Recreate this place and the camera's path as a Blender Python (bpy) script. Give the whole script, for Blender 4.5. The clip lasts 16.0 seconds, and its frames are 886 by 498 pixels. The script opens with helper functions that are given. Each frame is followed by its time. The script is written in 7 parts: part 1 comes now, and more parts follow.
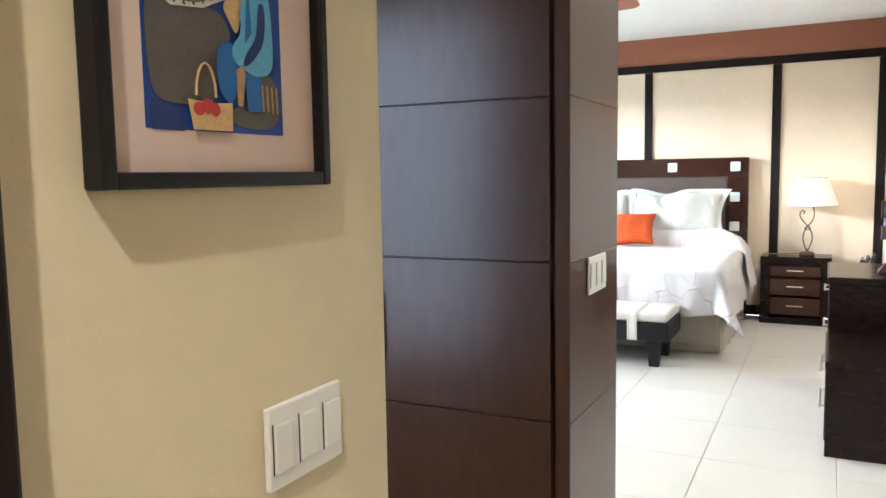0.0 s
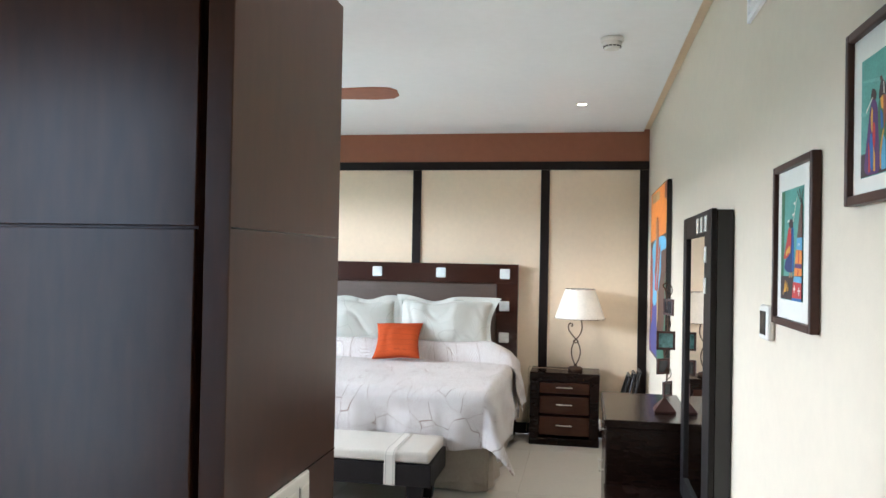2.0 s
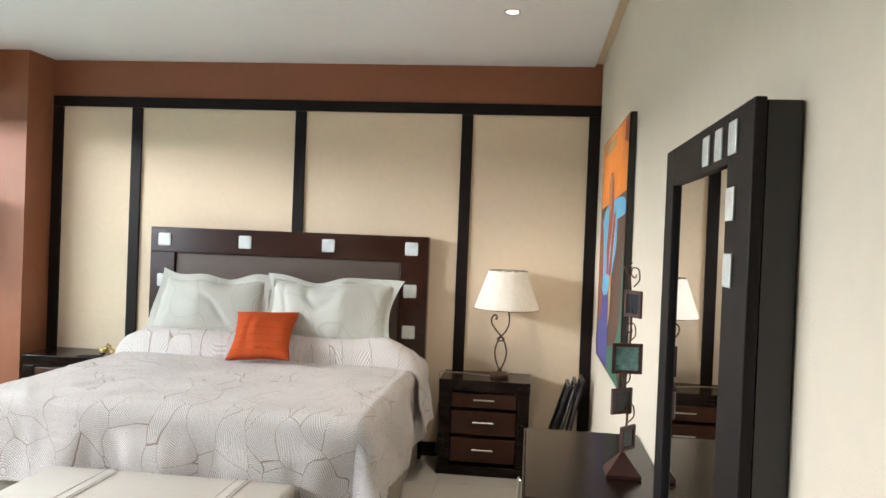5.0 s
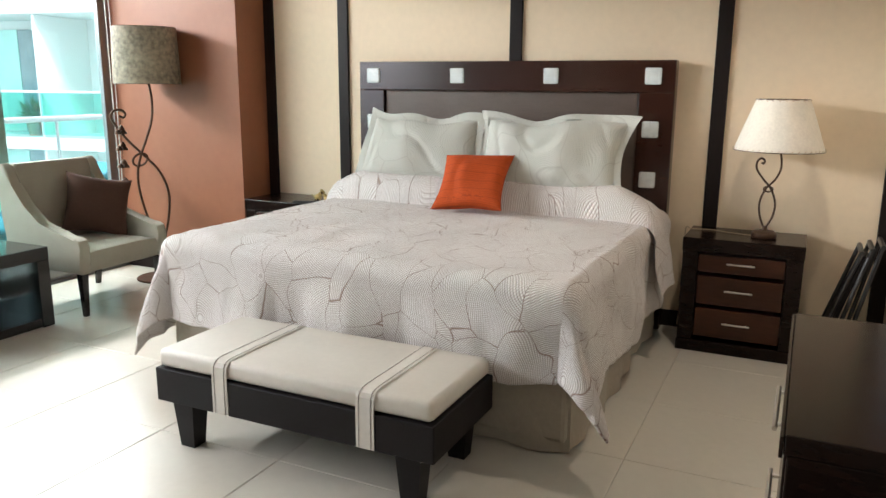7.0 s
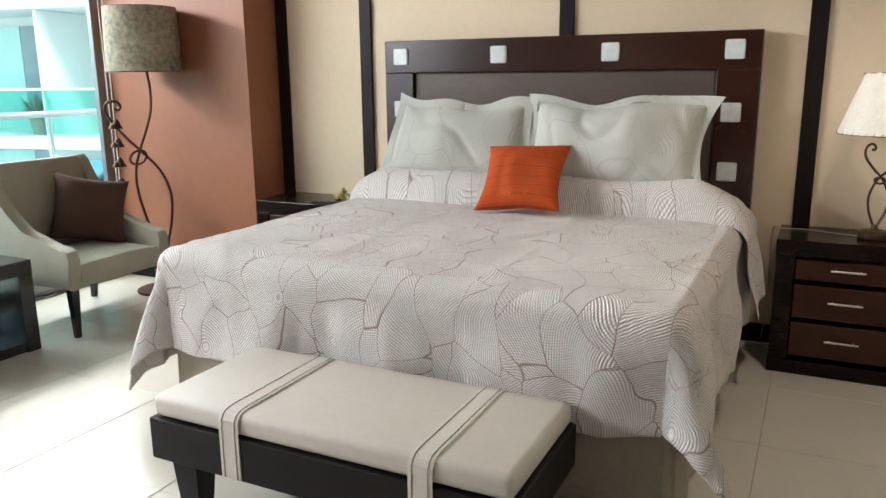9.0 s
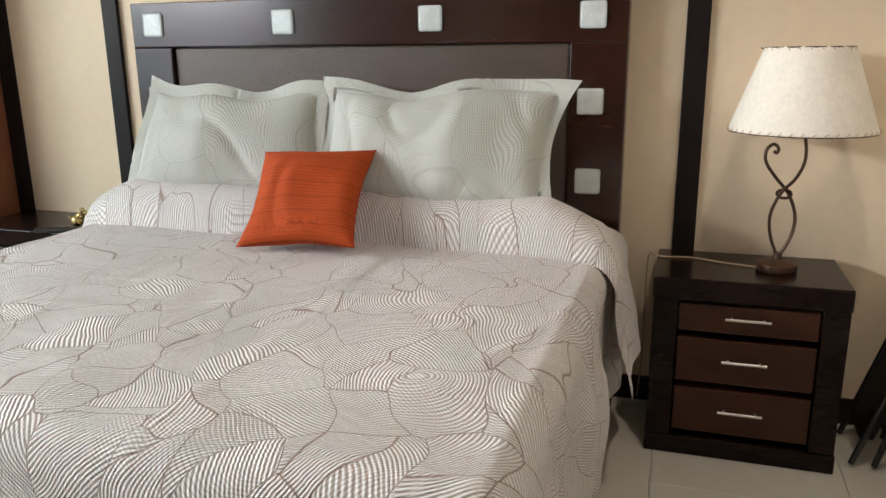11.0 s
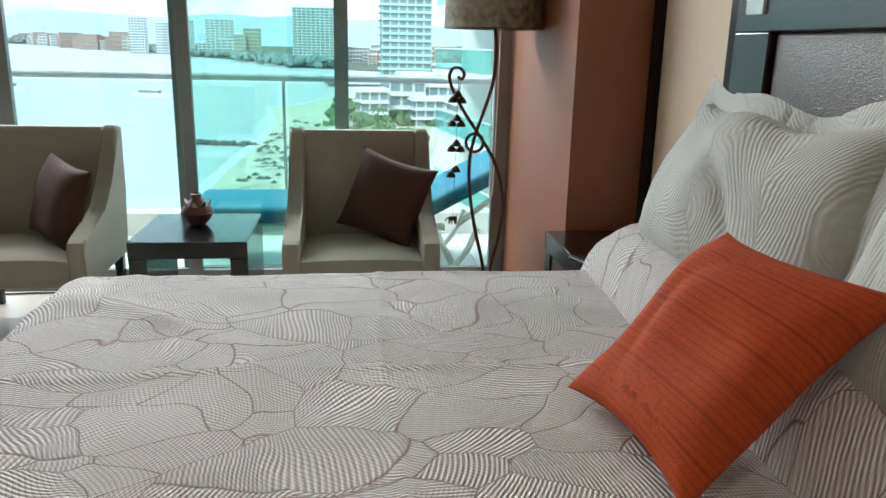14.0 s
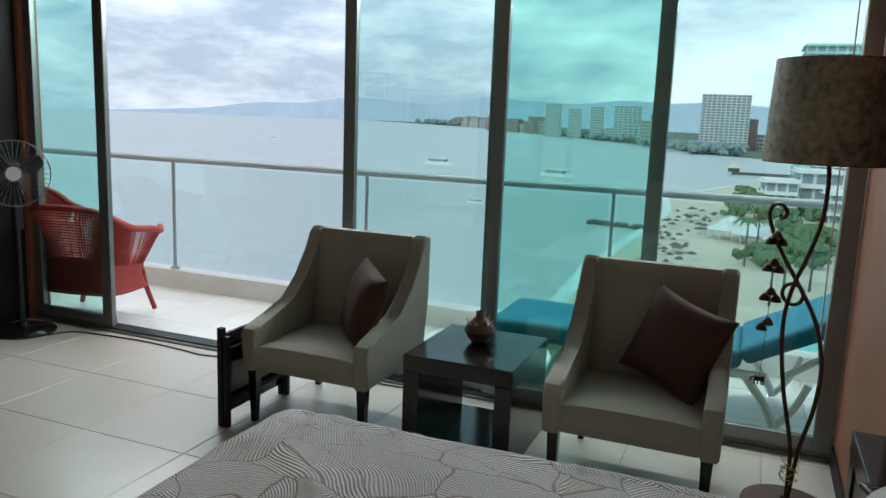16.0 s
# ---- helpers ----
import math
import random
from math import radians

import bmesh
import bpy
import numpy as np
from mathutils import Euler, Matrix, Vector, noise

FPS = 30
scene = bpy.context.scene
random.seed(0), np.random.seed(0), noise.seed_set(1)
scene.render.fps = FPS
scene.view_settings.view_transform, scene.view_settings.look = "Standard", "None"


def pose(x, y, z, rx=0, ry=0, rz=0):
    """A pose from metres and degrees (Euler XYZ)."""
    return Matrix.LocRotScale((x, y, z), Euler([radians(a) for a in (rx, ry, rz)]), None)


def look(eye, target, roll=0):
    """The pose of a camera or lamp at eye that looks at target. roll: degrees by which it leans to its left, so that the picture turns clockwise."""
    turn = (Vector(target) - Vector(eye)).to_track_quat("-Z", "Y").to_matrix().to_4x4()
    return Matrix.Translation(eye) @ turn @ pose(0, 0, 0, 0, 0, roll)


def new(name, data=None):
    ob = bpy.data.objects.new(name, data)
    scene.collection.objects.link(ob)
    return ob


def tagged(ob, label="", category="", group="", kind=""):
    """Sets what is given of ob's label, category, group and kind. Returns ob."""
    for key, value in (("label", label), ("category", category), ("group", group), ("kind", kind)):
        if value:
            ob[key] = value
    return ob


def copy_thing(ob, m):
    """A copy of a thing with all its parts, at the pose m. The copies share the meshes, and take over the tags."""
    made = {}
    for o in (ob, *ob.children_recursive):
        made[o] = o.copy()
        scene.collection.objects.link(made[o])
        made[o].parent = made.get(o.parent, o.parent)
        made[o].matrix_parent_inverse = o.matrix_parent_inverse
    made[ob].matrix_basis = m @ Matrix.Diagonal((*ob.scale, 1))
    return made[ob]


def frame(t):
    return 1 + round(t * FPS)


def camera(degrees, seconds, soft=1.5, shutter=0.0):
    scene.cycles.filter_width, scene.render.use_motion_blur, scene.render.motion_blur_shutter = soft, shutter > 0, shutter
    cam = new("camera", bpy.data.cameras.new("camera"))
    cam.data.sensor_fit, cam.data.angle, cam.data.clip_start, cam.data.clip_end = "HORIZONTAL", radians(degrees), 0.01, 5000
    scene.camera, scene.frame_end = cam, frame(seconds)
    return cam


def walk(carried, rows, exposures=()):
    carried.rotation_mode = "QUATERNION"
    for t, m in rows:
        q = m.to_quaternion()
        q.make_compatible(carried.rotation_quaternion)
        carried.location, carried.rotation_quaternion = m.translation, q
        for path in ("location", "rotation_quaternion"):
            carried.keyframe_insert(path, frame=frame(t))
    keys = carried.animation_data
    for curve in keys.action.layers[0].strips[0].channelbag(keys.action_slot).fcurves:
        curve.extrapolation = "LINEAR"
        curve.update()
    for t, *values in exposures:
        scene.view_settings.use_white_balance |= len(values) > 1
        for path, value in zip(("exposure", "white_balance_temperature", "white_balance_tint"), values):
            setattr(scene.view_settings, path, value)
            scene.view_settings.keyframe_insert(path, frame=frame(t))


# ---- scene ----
cam = camera(60.3, 16.0)
METRES, EYE, TILT, LEAN, TURN = 8.0, 1.5, 0.0, 0.0, 24.8
PATH = [
    (0, (0.145, 2.23, 1.436), (-0.755, 4.006, 1.246), -0.9),
    (0.5, (0.046, 2.407, 1.52), (-0.81, 4.213, 1.447), -2.1),
    (1, (0.004, 2.587, 1.569), (-0.777, 4.428, 1.575), -2.0),
    (1.3, (0.005, 2.775, 1.585), (-0.624, 4.674, 1.603), -0.5),
    (1.5, (0.009, 2.897, 1.597), (-0.529, 4.823, 1.627), -0.4),
    (2, (0.039, 3.213, 1.615), (-0.327, 5.18, 1.641), 1.1),
    (2.5, (0.053, 3.503, 1.62), (0.002, 5.501, 1.671), 0.7),
    (3, (0.072, 3.744, 1.639), (0.248, 5.734, 1.738), 0.6),
    (3.2, (0.078, 3.85, 1.632), (0.276, 5.836, 1.756), 0.8),
    (5.5, (0.152, 5.199, 1.536), (-0.276, 7.15, 1.425), 1.8),
    (6, (0.151, 5.417, 1.496), (-0.473, 7.306, 1.288), 0.7),
    (6.5, (0.142, 5.625, 1.457), (-0.63, 7.442, 1.135), 0.3),
    (7, (0.146, 5.767, 1.437), (-0.694, 7.533, 1.013), 0.4),
    (7.5, (0.133, 5.847, 1.436), (-0.709, 7.603, 0.982), 0.3),
    (8, (-0.004, 5.933, 1.429), (-0.836, 7.695, 0.981), 0.0),
    (8.2, (-0.08, 5.989, 1.418), (-0.943, 7.739, 0.984), -0.5),
    (10.5, (-0.367, 7.082, 1.313), (-1.201, 8.84, 0.853), -1.6),
    (11, (-0.347, 7.456, 1.363), (-0.937, 9.3, 0.864), -0.6),
    (11.5, (-0.408, 7.821, 1.337), (-1.013, 9.669, 0.866), 1.0),
    (12, (-0.426, 8.187, 1.337), (-1.341, 9.897, 0.848), 1.4),
    (12.5, (-0.414, 8.476, 1.362), (-1.737, 9.883, 0.84), 2.2),
    (13, (-0.41, 8.828, 1.255), (-2.072, 9.85, 0.815), 2.7),
    (13.5, (-0.503, 9.011, 1.312), (-2.308, 9.695, 0.789), 1.9),
    (14, (-0.503, 9.201, 1.343), (-2.421, 9.438, 0.827), 1.3),
    (14.5, (-0.584, 9.342, 1.354), (-2.521, 9.255, 0.864), 1.2),
    (15, (-0.689, 9.425, 1.473), (-2.605, 9.129, 0.985), 1.1),
    (15.5, (-0.781, 9.545, 1.478), (-2.653, 8.964, 1.082), 2.2),
    (16, (-0.846, 9.62, 1.536), (-2.673, 8.878, 1.199), 2.2),
]
walk(cam, [(t, look(eye, target, roll)) for t, eye, target, roll in PATH],
     exposures=[(0, 3.12, 5550, 10), (1.0, 3.05, 5540, 10), (1.5, 2.65, 5500, 11), (3, 2.15, 5900, 11), (5.5, 2.03, 6200, 12), (7, 1.84, 6350, 12), (10.5, 1.68, 6250, 12), (12, 1.88, 6250, 12), (13.5, 1.42, 6200, 12), (14.5, 0.92, 6100, 10), (16, 0.06, 6000, 6)])

# ---- light ----
world = bpy.data.worlds.new("sky")
scene.world = world
world.use_nodes = True
wn, wl = world.node_tree.nodes, world.node_tree.links
wbg = wn["Background"]
sky = wn.new("ShaderNodeTexSky")
sky.sky_type, sky.sun_disc = "NISHITA", False
sky.sun_elevation, sky.sun_rotation = radians(38), radians(110)
sky.air_density, sky.dust_density, sky.ozone_density = 1.2, 2.0, 1.0
wtc = wn.new("ShaderNodeTexCoord")
wmap = wn.new("ShaderNodeMapping")
wmap.inputs["Scale"].default_value = (2.2, 2.2, 7.0)
wnoise = wn.new("ShaderNodeTexNoise")
wnoise.inputs["Scale"].default_value, wnoise.inputs["Detail"].default_value, wnoise.inputs["Roughness"].default_value = 1.3, 9, 0.62
wramp = wn.new("ShaderNodeValToRGB")
wramp.color_ramp.elements[0].position, wramp.color_ramp.elements[0].color = 0.41, (3.5, 4.1, 5.2, 1)
wramp.color_ramp.elements[1].position, wramp.color_ramp.elements[1].color = 0.61, (8.6, 8.7, 9.0, 1)
wmix = wn.new("ShaderNodeMix")
wmix.data_type = "RGBA"
wmix.inputs["Factor"].default_value = 0.80
wl.new(wtc.outputs["Generated"], wmap.inputs["Vector"])
wl.new(wmap.outputs["Vector"], wnoise.inputs["Vector"])
wl.new(wnoise.outputs["Fac"], wramp.inputs["Fac"])
wl.new(sky.outputs["Color"], wmix.inputs["A"])
wl.new(wramp.outputs["Color"], wmix.inputs["B"])
wl.new(wmix.outputs["Result"], wbg.inputs["Color"])
wbg.inputs["Strength"].default_value = 0.15
sun_data = bpy.data.lights.new("sun", "SUN")
sun_data.energy, sun_data.angle, sun_data.color = 1.3, radians(12), (1.0, 0.96, 0.9)
sun = new("sun", sun_data)
sun.matrix_world = look((20, -8, 20), (0, 0, 0))
sun.rotation_euler = sun.matrix_world.to_euler()

# Unseen strip lamp added under the balcony soffit, boosting daylight into the room.
fill_data = bpy.data.lights.new("sky_fill", "AREA")
fill_data.shape, fill_data.size, fill_data.size_y, fill_data.energy, fill_data.color = "RECTANGLE", 8.0, 0.24, 160, (1.0, 0.99, 0.97)
band = new("sky_fill", fill_data)
band.matrix_world = look((-6.28, 7.4, 2.58), (-2.0, 7.4, 2.45))


# ---- materials ----
def material(name, base, rough=0.5, metal=0.0, var=0.12, scale=6.0, bump=0.0, bump_scale=60.0, spec=None, coat=0.0, stretch=(1, 1, 1), rand=0.0, sheen=0.0):
    """A plain surface whose colour varies at two scales, with fine relief."""
    m = bpy.data.materials.new(name)
    m.use_nodes = True
    n, l = m.node_tree.nodes, m.node_tree.links
    b = n["Principled BSDF"]
    tc = n.new("ShaderNodeTexCoord")
    mp = n.new("ShaderNodeMapping")
    mp.inputs["Scale"].default_value = stretch
    l.new(tc.outputs["Object"], mp.inputs["Vector"])
    a = n.new("ShaderNodeTexNoise")
    a.inputs["Scale"].default_value, a.inputs["Detail"].default_value = scale, 5
    l.new(mp.outputs["Vector"], a.inputs["Vector"])
    c = n.new("ShaderNodeTexNoise")
    c.inputs["Scale"].default_value, c.inputs["Detail"].default_value = scale * 9, 3
    l.new(mp.outputs["Vector"], c.inputs["Vector"])
    add = n.new("ShaderNodeMath")
    add.operation = "ADD"
    l.new(a.outputs["Fac"], add.inputs[0])
    l.new(c.outputs["Fac"], add.inputs[1])
    rg = n.new("ShaderNodeMapRange")
    rg.inputs["From Min"].default_value, rg.inputs["From Max"].default_value = 0.65, 1.35
    rg.inputs["To Min"].default_value, rg.inputs["To Max"].default_value = 1 - var, 1 + var
    l.new(add.outputs[0], rg.inputs["Value"])
    last = rg.outputs["Result"]
    if rand:
        oi = n.new("ShaderNodeObjectInfo")
        r2 = n.new("ShaderNodeMapRange")
        r2.inputs["To Min"].default_value, r2.inputs["To Max"].default_value = 1 - rand, 1 + rand
        l.new(oi.outputs["Random"], r2.inputs["Value"])
        mu = n.new("ShaderNodeMath")
        mu.operation = "MULTIPLY"
        l.new(last, mu.inputs[0])
        l.new(r2.outputs["Result"], mu.inputs[1])
        last = mu.outputs[0]
    mx = n.new("ShaderNodeVectorMath")
    mx.operation = "SCALE"
    mx.inputs[0].default_value = base
    l.new(last, mx.inputs["Scale"])
    l.new(mx.outputs["Vector"], b.inputs["Base Color"])
    rr = n.new("ShaderNodeMapRange")
    rr.inputs["To Min"].default_value, rr.inputs["To Max"].default_value = max(0.02, rough * 0.85), min(1, rough * 1.15)
    l.new(a.outputs["Fac"], rr.inputs["Value"])
    l.new(rr.outputs["Result"], b.inputs["Roughness"])
    b.inputs["Metallic"].default_value = metal
    b.inputs["Coat Weight"].default_value = coat
    b.inputs["Coat Roughness"].default_value = 0.15
    b.inputs["Sheen Weight"].default_value = sheen
    if spec is not None:
        b.inputs["Specular IOR Level"].default_value = spec
    if bump:
        d = n.new("ShaderNodeTexNoise")
        d.inputs["Scale"].default_value, d.inputs["Detail"].default_value = bump_scale, 4
        l.new(mp.outputs["Vector"], d.inputs["Vector"])
        bp = n.new("ShaderNodeBump")
        bp.inputs["Strength"].default_value, bp.inputs["Distance"].default_value = min(1, bump), 0.004
        l.new(d.outputs["Fac"], bp.inputs["Height"])
        l.new(bp.outputs["Normal"], b.inputs["Normal"])
    return m


def glass(name, tint, rough=0.0):
    """Thin tinted glazing: clear with a mirror's gloss on it."""
    m = bpy.data.materials.new(name)
    m.use_nodes = True
    n, l = m.node_tree.nodes, m.node_tree.links
    n.remove(n["Principled BSDF"])
    t = n.new("ShaderNodeBsdfTransparent")
    t.inputs["Color"].default_value = (*tint, 1)
    g = n.new("ShaderNodeBsdfGlossy")
    g.inputs["Roughness"].default_value = rough
    g.inputs["Color"].default_value = (0.9, 1.0, 0.98, 1)
    lw_ = n.new("ShaderNodeLayerWeight")
    pw = n.new("ShaderNodeMath")
    pw.operation = "POWER"
    pw.inputs[1].default_value = 5.0
    l.new(lw_.outputs["Facing"], pw.inputs[0])
    f = n.new("ShaderNodeMath")
    f.operation = "MULTIPLY_ADD"
    f.inputs[1].default_value, f.inputs[2].default_value = 0.8, 0.04
    l.new(pw.outputs[0], f.inputs[0])
    mx = n.new("ShaderNodeMixShader")
    l.new(f.outputs[0], mx.inputs["Fac"])
    l.new(t.outputs["BSDF"], mx.inputs[1])
    l.new(g.outputs["BSDF"], mx.inputs[2])
    l.new(mx.outputs["Shader"], n["Material Output"].inputs["Surface"])
    return m


def lit(name, colour, strength):
    m = bpy.data.materials.new(name)
    m.use_nodes = True
    b = m.node_tree.nodes["Principled BSDF"]
    b.inputs["Base Color"].default_value = (*colour, 1)
    b.inputs["Emission Color"].default_value = (*colour, 1)
    b.inputs["Emission Strength"].default_value = strength
    return m


def mirror_material(name):
    m = bpy.data.materials.new(name)
    m.use_nodes = True
    b = m.node_tree.nodes["Principled BSDF"]
    b.inputs["Base Color"].default_value = (0.86, 0.88, 0.87, 1)
    b.inputs["Metallic"].default_value, b.inputs["Roughness"].default_value = 1.0, 0.01
    return m


def quilted(name, base, line, cell=7.2, ribs=125.0, bump=0.55, line_mix=0.60, cross=0.42, seam_width=0.0115, wander=0.11, spread=0.95):
    """Quilting: leaf-shaped fields outlined by a seam, each filled with wavy stitched ribs at its own angle, crossed by finer ones."""
    m = bpy.data.materials.new(name)
    m.use_nodes = True
    n, l = m.node_tree.nodes, m.node_tree.links
    b = n["Principled BSDF"]
    uv = n.new("ShaderNodeUVMap").outputs["UV"]

    def add(kind, op="", **pins):
        """A node with its operation and inputs, given by index as i0, i1 or by name."""
        q = n.new("ShaderNode" + kind)
        if op:
            q.operation = op
        for k, v in pins.items():
            pin = q.inputs[int(k[1:])] if k[0] == "i" and k[1:].isdigit() else q.inputs[k.replace("_", " ")]
            if isinstance(v, bpy.types.NodeSocket):
                l.new(v, pin)
            else:
                pin.default_value = v
        return q

    def ramp(value, lo, hi, a, c):
        return add("MapRange", Value=value, From_Min=lo, From_Max=hi, To_Min=a, To_Max=c).outputs["Result"]

    warp = add("TexNoise", Vector=uv, Scale=2.6, Detail=1.5).outputs["Color"]
    bend = add("TexNoise", Vector=uv, Scale=4.6, Detail=0.5).outputs["Color"]
    laid = add("VectorMath", "MULTIPLY_ADD", i0=warp, i1=(0.30, 0.30, 0), i2=uv).outputs["Vector"]
    laid = add("VectorMath", "MULTIPLY_ADD", i0=bend, i1=(0.17, 0.17, 0), i2=laid).outputs["Vector"]
    laid = add("VectorMath", "MULTIPLY", i0=laid, i1=(1.0, 0.66, 1.0)).outputs["Vector"]
    wavy = add("VectorMath", "MULTIPLY_ADD", i0=bend, i1=(wander, wander, 0), i2=uv).outputs["Vector"]

    def rib_set(scale, spread, pitch):
        v = add("TexVoronoi", Vector=laid, Scale=scale)
        off = add("VectorMath", "MULTIPLY_ADD", i0=v.outputs["Color"], i1=(2 * spread, 2 * spread, 0), i2=(-spread, -spread, 0)).outputs["Vector"]
        cen = add("VectorMath", "ADD", i0=off, i1=v.outputs["Position"]).outputs["Vector"]
        dist = add("VectorMath", "DISTANCE", i0=wavy, i1=cen).outputs["Value"]
        s_ = add("Math", "SINE", i0=add("Math", "MULTIPLY", i0=dist, i1=6.283 * pitch).outputs[0]).outputs[0]
        return add("Math", "MULTIPLY_ADD", i0=s_, i1=0.5, i2=0.5).outputs[0]

    edge = add("TexVoronoi", Vector=laid, Scale=cell)
    edge.feature = "DISTANCE_TO_EDGE"
    seam = ramp(edge.outputs["Distance"], 0.0, seam_width, 0.0, 1.0)
    main, fine = rib_set(cell, spread, ribs), rib_set(cell * 0.62, spread * 1.2, ribs * 1.1)
    rib = ramp(main, 0.02, 0.46, 1 - line_mix, 1.0)
    rib2 = ramp(fine, 0.0, 0.34, 1 - cross, 1.0)
    both = add("Math", "MULTIPLY", i0=rib, i1=rib2).outputs[0]
    fac = add("Math", "MULTIPLY", i0=seam, i1=both).outputs[0]
    mx = n.new("ShaderNodeMix")
    mx.data_type = "RGBA"
    mx.inputs["A"].default_value, mx.inputs["B"].default_value = (*line, 1), (*base, 1)
    l.new(fac, mx.inputs["Factor"])
    blot = add("TexNoise", Vector=uv, Scale=1.7).outputs["Fac"]
    col = add("VectorMath", "SCALE", i0=mx.outputs["Result"])
    l.new(ramp(blot, 0.0, 1.0, 0.9, 1.08), col.inputs["Scale"])
    l.new(col.outputs["Vector"], b.inputs["Base Color"])
    b.inputs["Roughness"].default_value = 0.75
    b.inputs["Sheen Weight"].default_value = 0.15
    high = add("Math", "MULTIPLY_ADD", i0=fine, i1=0.35, i2=main).outputs[0]
    high = add("Math", "MULTIPLY", i0=high, i1=seam).outputs[0]
    bp = add("Bump", Strength=bump, Distance=0.004, Height=high)
    l.new(bp.outputs["Normal"], b.inputs["Normal"])
    return m


M = {}
M["cream"] = material("cream_paint", (0.82, 0.66, 0.47), 0.6, var=0.04, scale=2.5, bump=0.15, bump_scale=180)
M["ivory"] = material("ivory_paint", (0.735, 0.65, 0.52), 0.6, var=0.03, scale=2.5, bump=0.15, bump_scale=180)
# The cream paint again, darker and greener to carry the hall's dimmer light.
M["hall"] = material("hall_paint", (0.72, 0.63, 0.42), 0.6, var=0.03, scale=2.5, bump=0.12, bump_scale=180)
M["rust"] = material("rust_paint", (0.30, 0.108, 0.050), 0.55, var=0.06, scale=2.0, bump=0.12, bump_scale=160)
M["white"] = material("white_paint", (0.93, 0.93, 0.93), 0.6, var=0.02, scale=2.0)
M["trim"] = material("dark_trim_wood", (0.010, 0.006, 0.005), 0.5, spec=0.22, var=0.3, scale=9, bump=0.3, stretch=(1, 1, 0.15), bump_scale=40)
M["espresso"] = material("espresso_wood", (0.010, 0.005, 0.0035), 0.22, var=0.3, scale=7, stretch=(0.25, 1, 1), bump=0.02, bump_scale=50, spec=0.22)
M["wardrobe"] = material("wardrobe_veneer", (0.056, 0.019, 0.008), 0.30, var=0.25, scale=5, stretch=(1, 1, 0.2), spec=0.5)
M["mahogany"] = material("mahogany_wood", (0.046, 0.016, 0.0075), 0.33, var=0.3, scale=8, stretch=(0.2, 1, 1), spec=0.35)
M["headboard"] = material("headboard_wood", (0.036, 0.012, 0.007), 0.20, var=0.25, scale=7, stretch=(0.2, 1, 1), spec=0.75)
M["leather"] = material("brown_leatherette", (0.105, 0.074, 0.058), 0.30, var=0.12, scale=8, bump=0.5, bump_scale=120, stretch=(1, 1, 3))
M["shell"] = material("mother_of_pearl", (0.72, 0.76, 0.74), 0.2, var=0.16, scale=30, coat=0.5)
M["black"] = material("black_lacquer", (0.008, 0.008, 0.008), 0.16, var=0.15, scale=6)
M["blackmatt"] = material("black_wood", (0.009, 0.007, 0.007), 0.5, var=0.2, scale=8, spec=0.2)
M["tile"] = material("floor_tile", (0.565, 0.525, 0.455), 0.30, var=0.035, scale=3.0, rand=0.03, bump=0.02, bump_scale=25)
M["balcony"] = material("balcony_tile", (0.80, 0.78, 0.73), 0.35, var=0.05, scale=3.0, rand=0.03)
M["grout"] = material("grout", (0.40, 0.36, 0.31), 0.8)
M["alum"] = material("grey_aluminium", (0.25, 0.26, 0.26), 0.38, metal=0.75, var=0.06)
M["steel"] = material("brushed_steel", (0.62, 0.60, 0.57), 0.3, metal=1.0, var=0.06)
M["railm"] = material("white_rail", (0.36, 0.40, 0.41), 0.4, var=0.03)
M["linen"] = material("beige_upholstery", (0.32, 0.30, 0.24), 0.85, var=0.06, scale=14, bump=0.35, bump_scale=380, sheen=0.2)
M["benchl"] = material("light_leatherette", (0.56, 0.52, 0.46), 0.5, var=0.04, scale=5, bump=0.12, bump_scale=90)
M["strap"] = material("pale_strap", (0.60, 0.56, 0.50), 0.55, var=0.05)
M["stitch"] = material("stitching", (0.30, 0.27, 0.24), 0.8)
M["brown"] = material("brown_cushion_cloth", (0.062, 0.030, 0.020), 0.8, var=0.12, scale=10, bump=0.3, bump_scale=260, sheen=0.02, spec=0.25)
M["skirt"] = material("bed_skirt_cloth", (0.40, 0.35, 0.28), 0.8, var=0.08, scale=5, bump=0.2, bump_scale=120)
M["iron"] = material("bronze_iron", (0.085, 0.045, 0.026), 0.45, metal=0.6, var=0.25, scale=20, bump=0.3, bump_scale=90)
M["parch"] = material("parchment_shade", (0.84, 0.78, 0.67), 0.6, var=0.09, scale=9)
M["hide"] = material("mottled_hide_shade", (0.235, 0.195, 0.135), 0.65, var=0.75, scale=3.6)
M["lace"] = material("leather_lace", (0.55, 0.42, 0.28), 0.7)
M["clay"] = material("painted_clay", (0.11, 0.048, 0.032), 0.35, var=0.15, scale=18)
M["claydark"] = material("dark_clay_paint", (0.05, 0.03, 0.028), 0.4)
M["claypale"] = material("pale_clay_paint", (0.62, 0.52, 0.42), 0.5)
M["brass"] = material("antique_brass", (0.52, 0.38, 0.16), 0.28, metal=1.0, var=0.15, scale=20)
M["picglass"] = material("teal_photo", (0.10, 0.22, 0.22), 0.15, var=0.8, scale=45)
M["plastic"] = material("white_plastic", (0.78, 0.77, 0.72), 0.35, var=0.02)
M["screen"] = material("dark_screen", (0.02, 0.025, 0.03), 0.12)
M["blackp"] = material("black_plastic", (0.015, 0.015, 0.016), 0.35)
M["fanwood"] = material("fan_blade_wood", (0.33, 0.12, 0.06), 0.45, var=0.15, scale=8, stretch=(0.2, 1, 1))
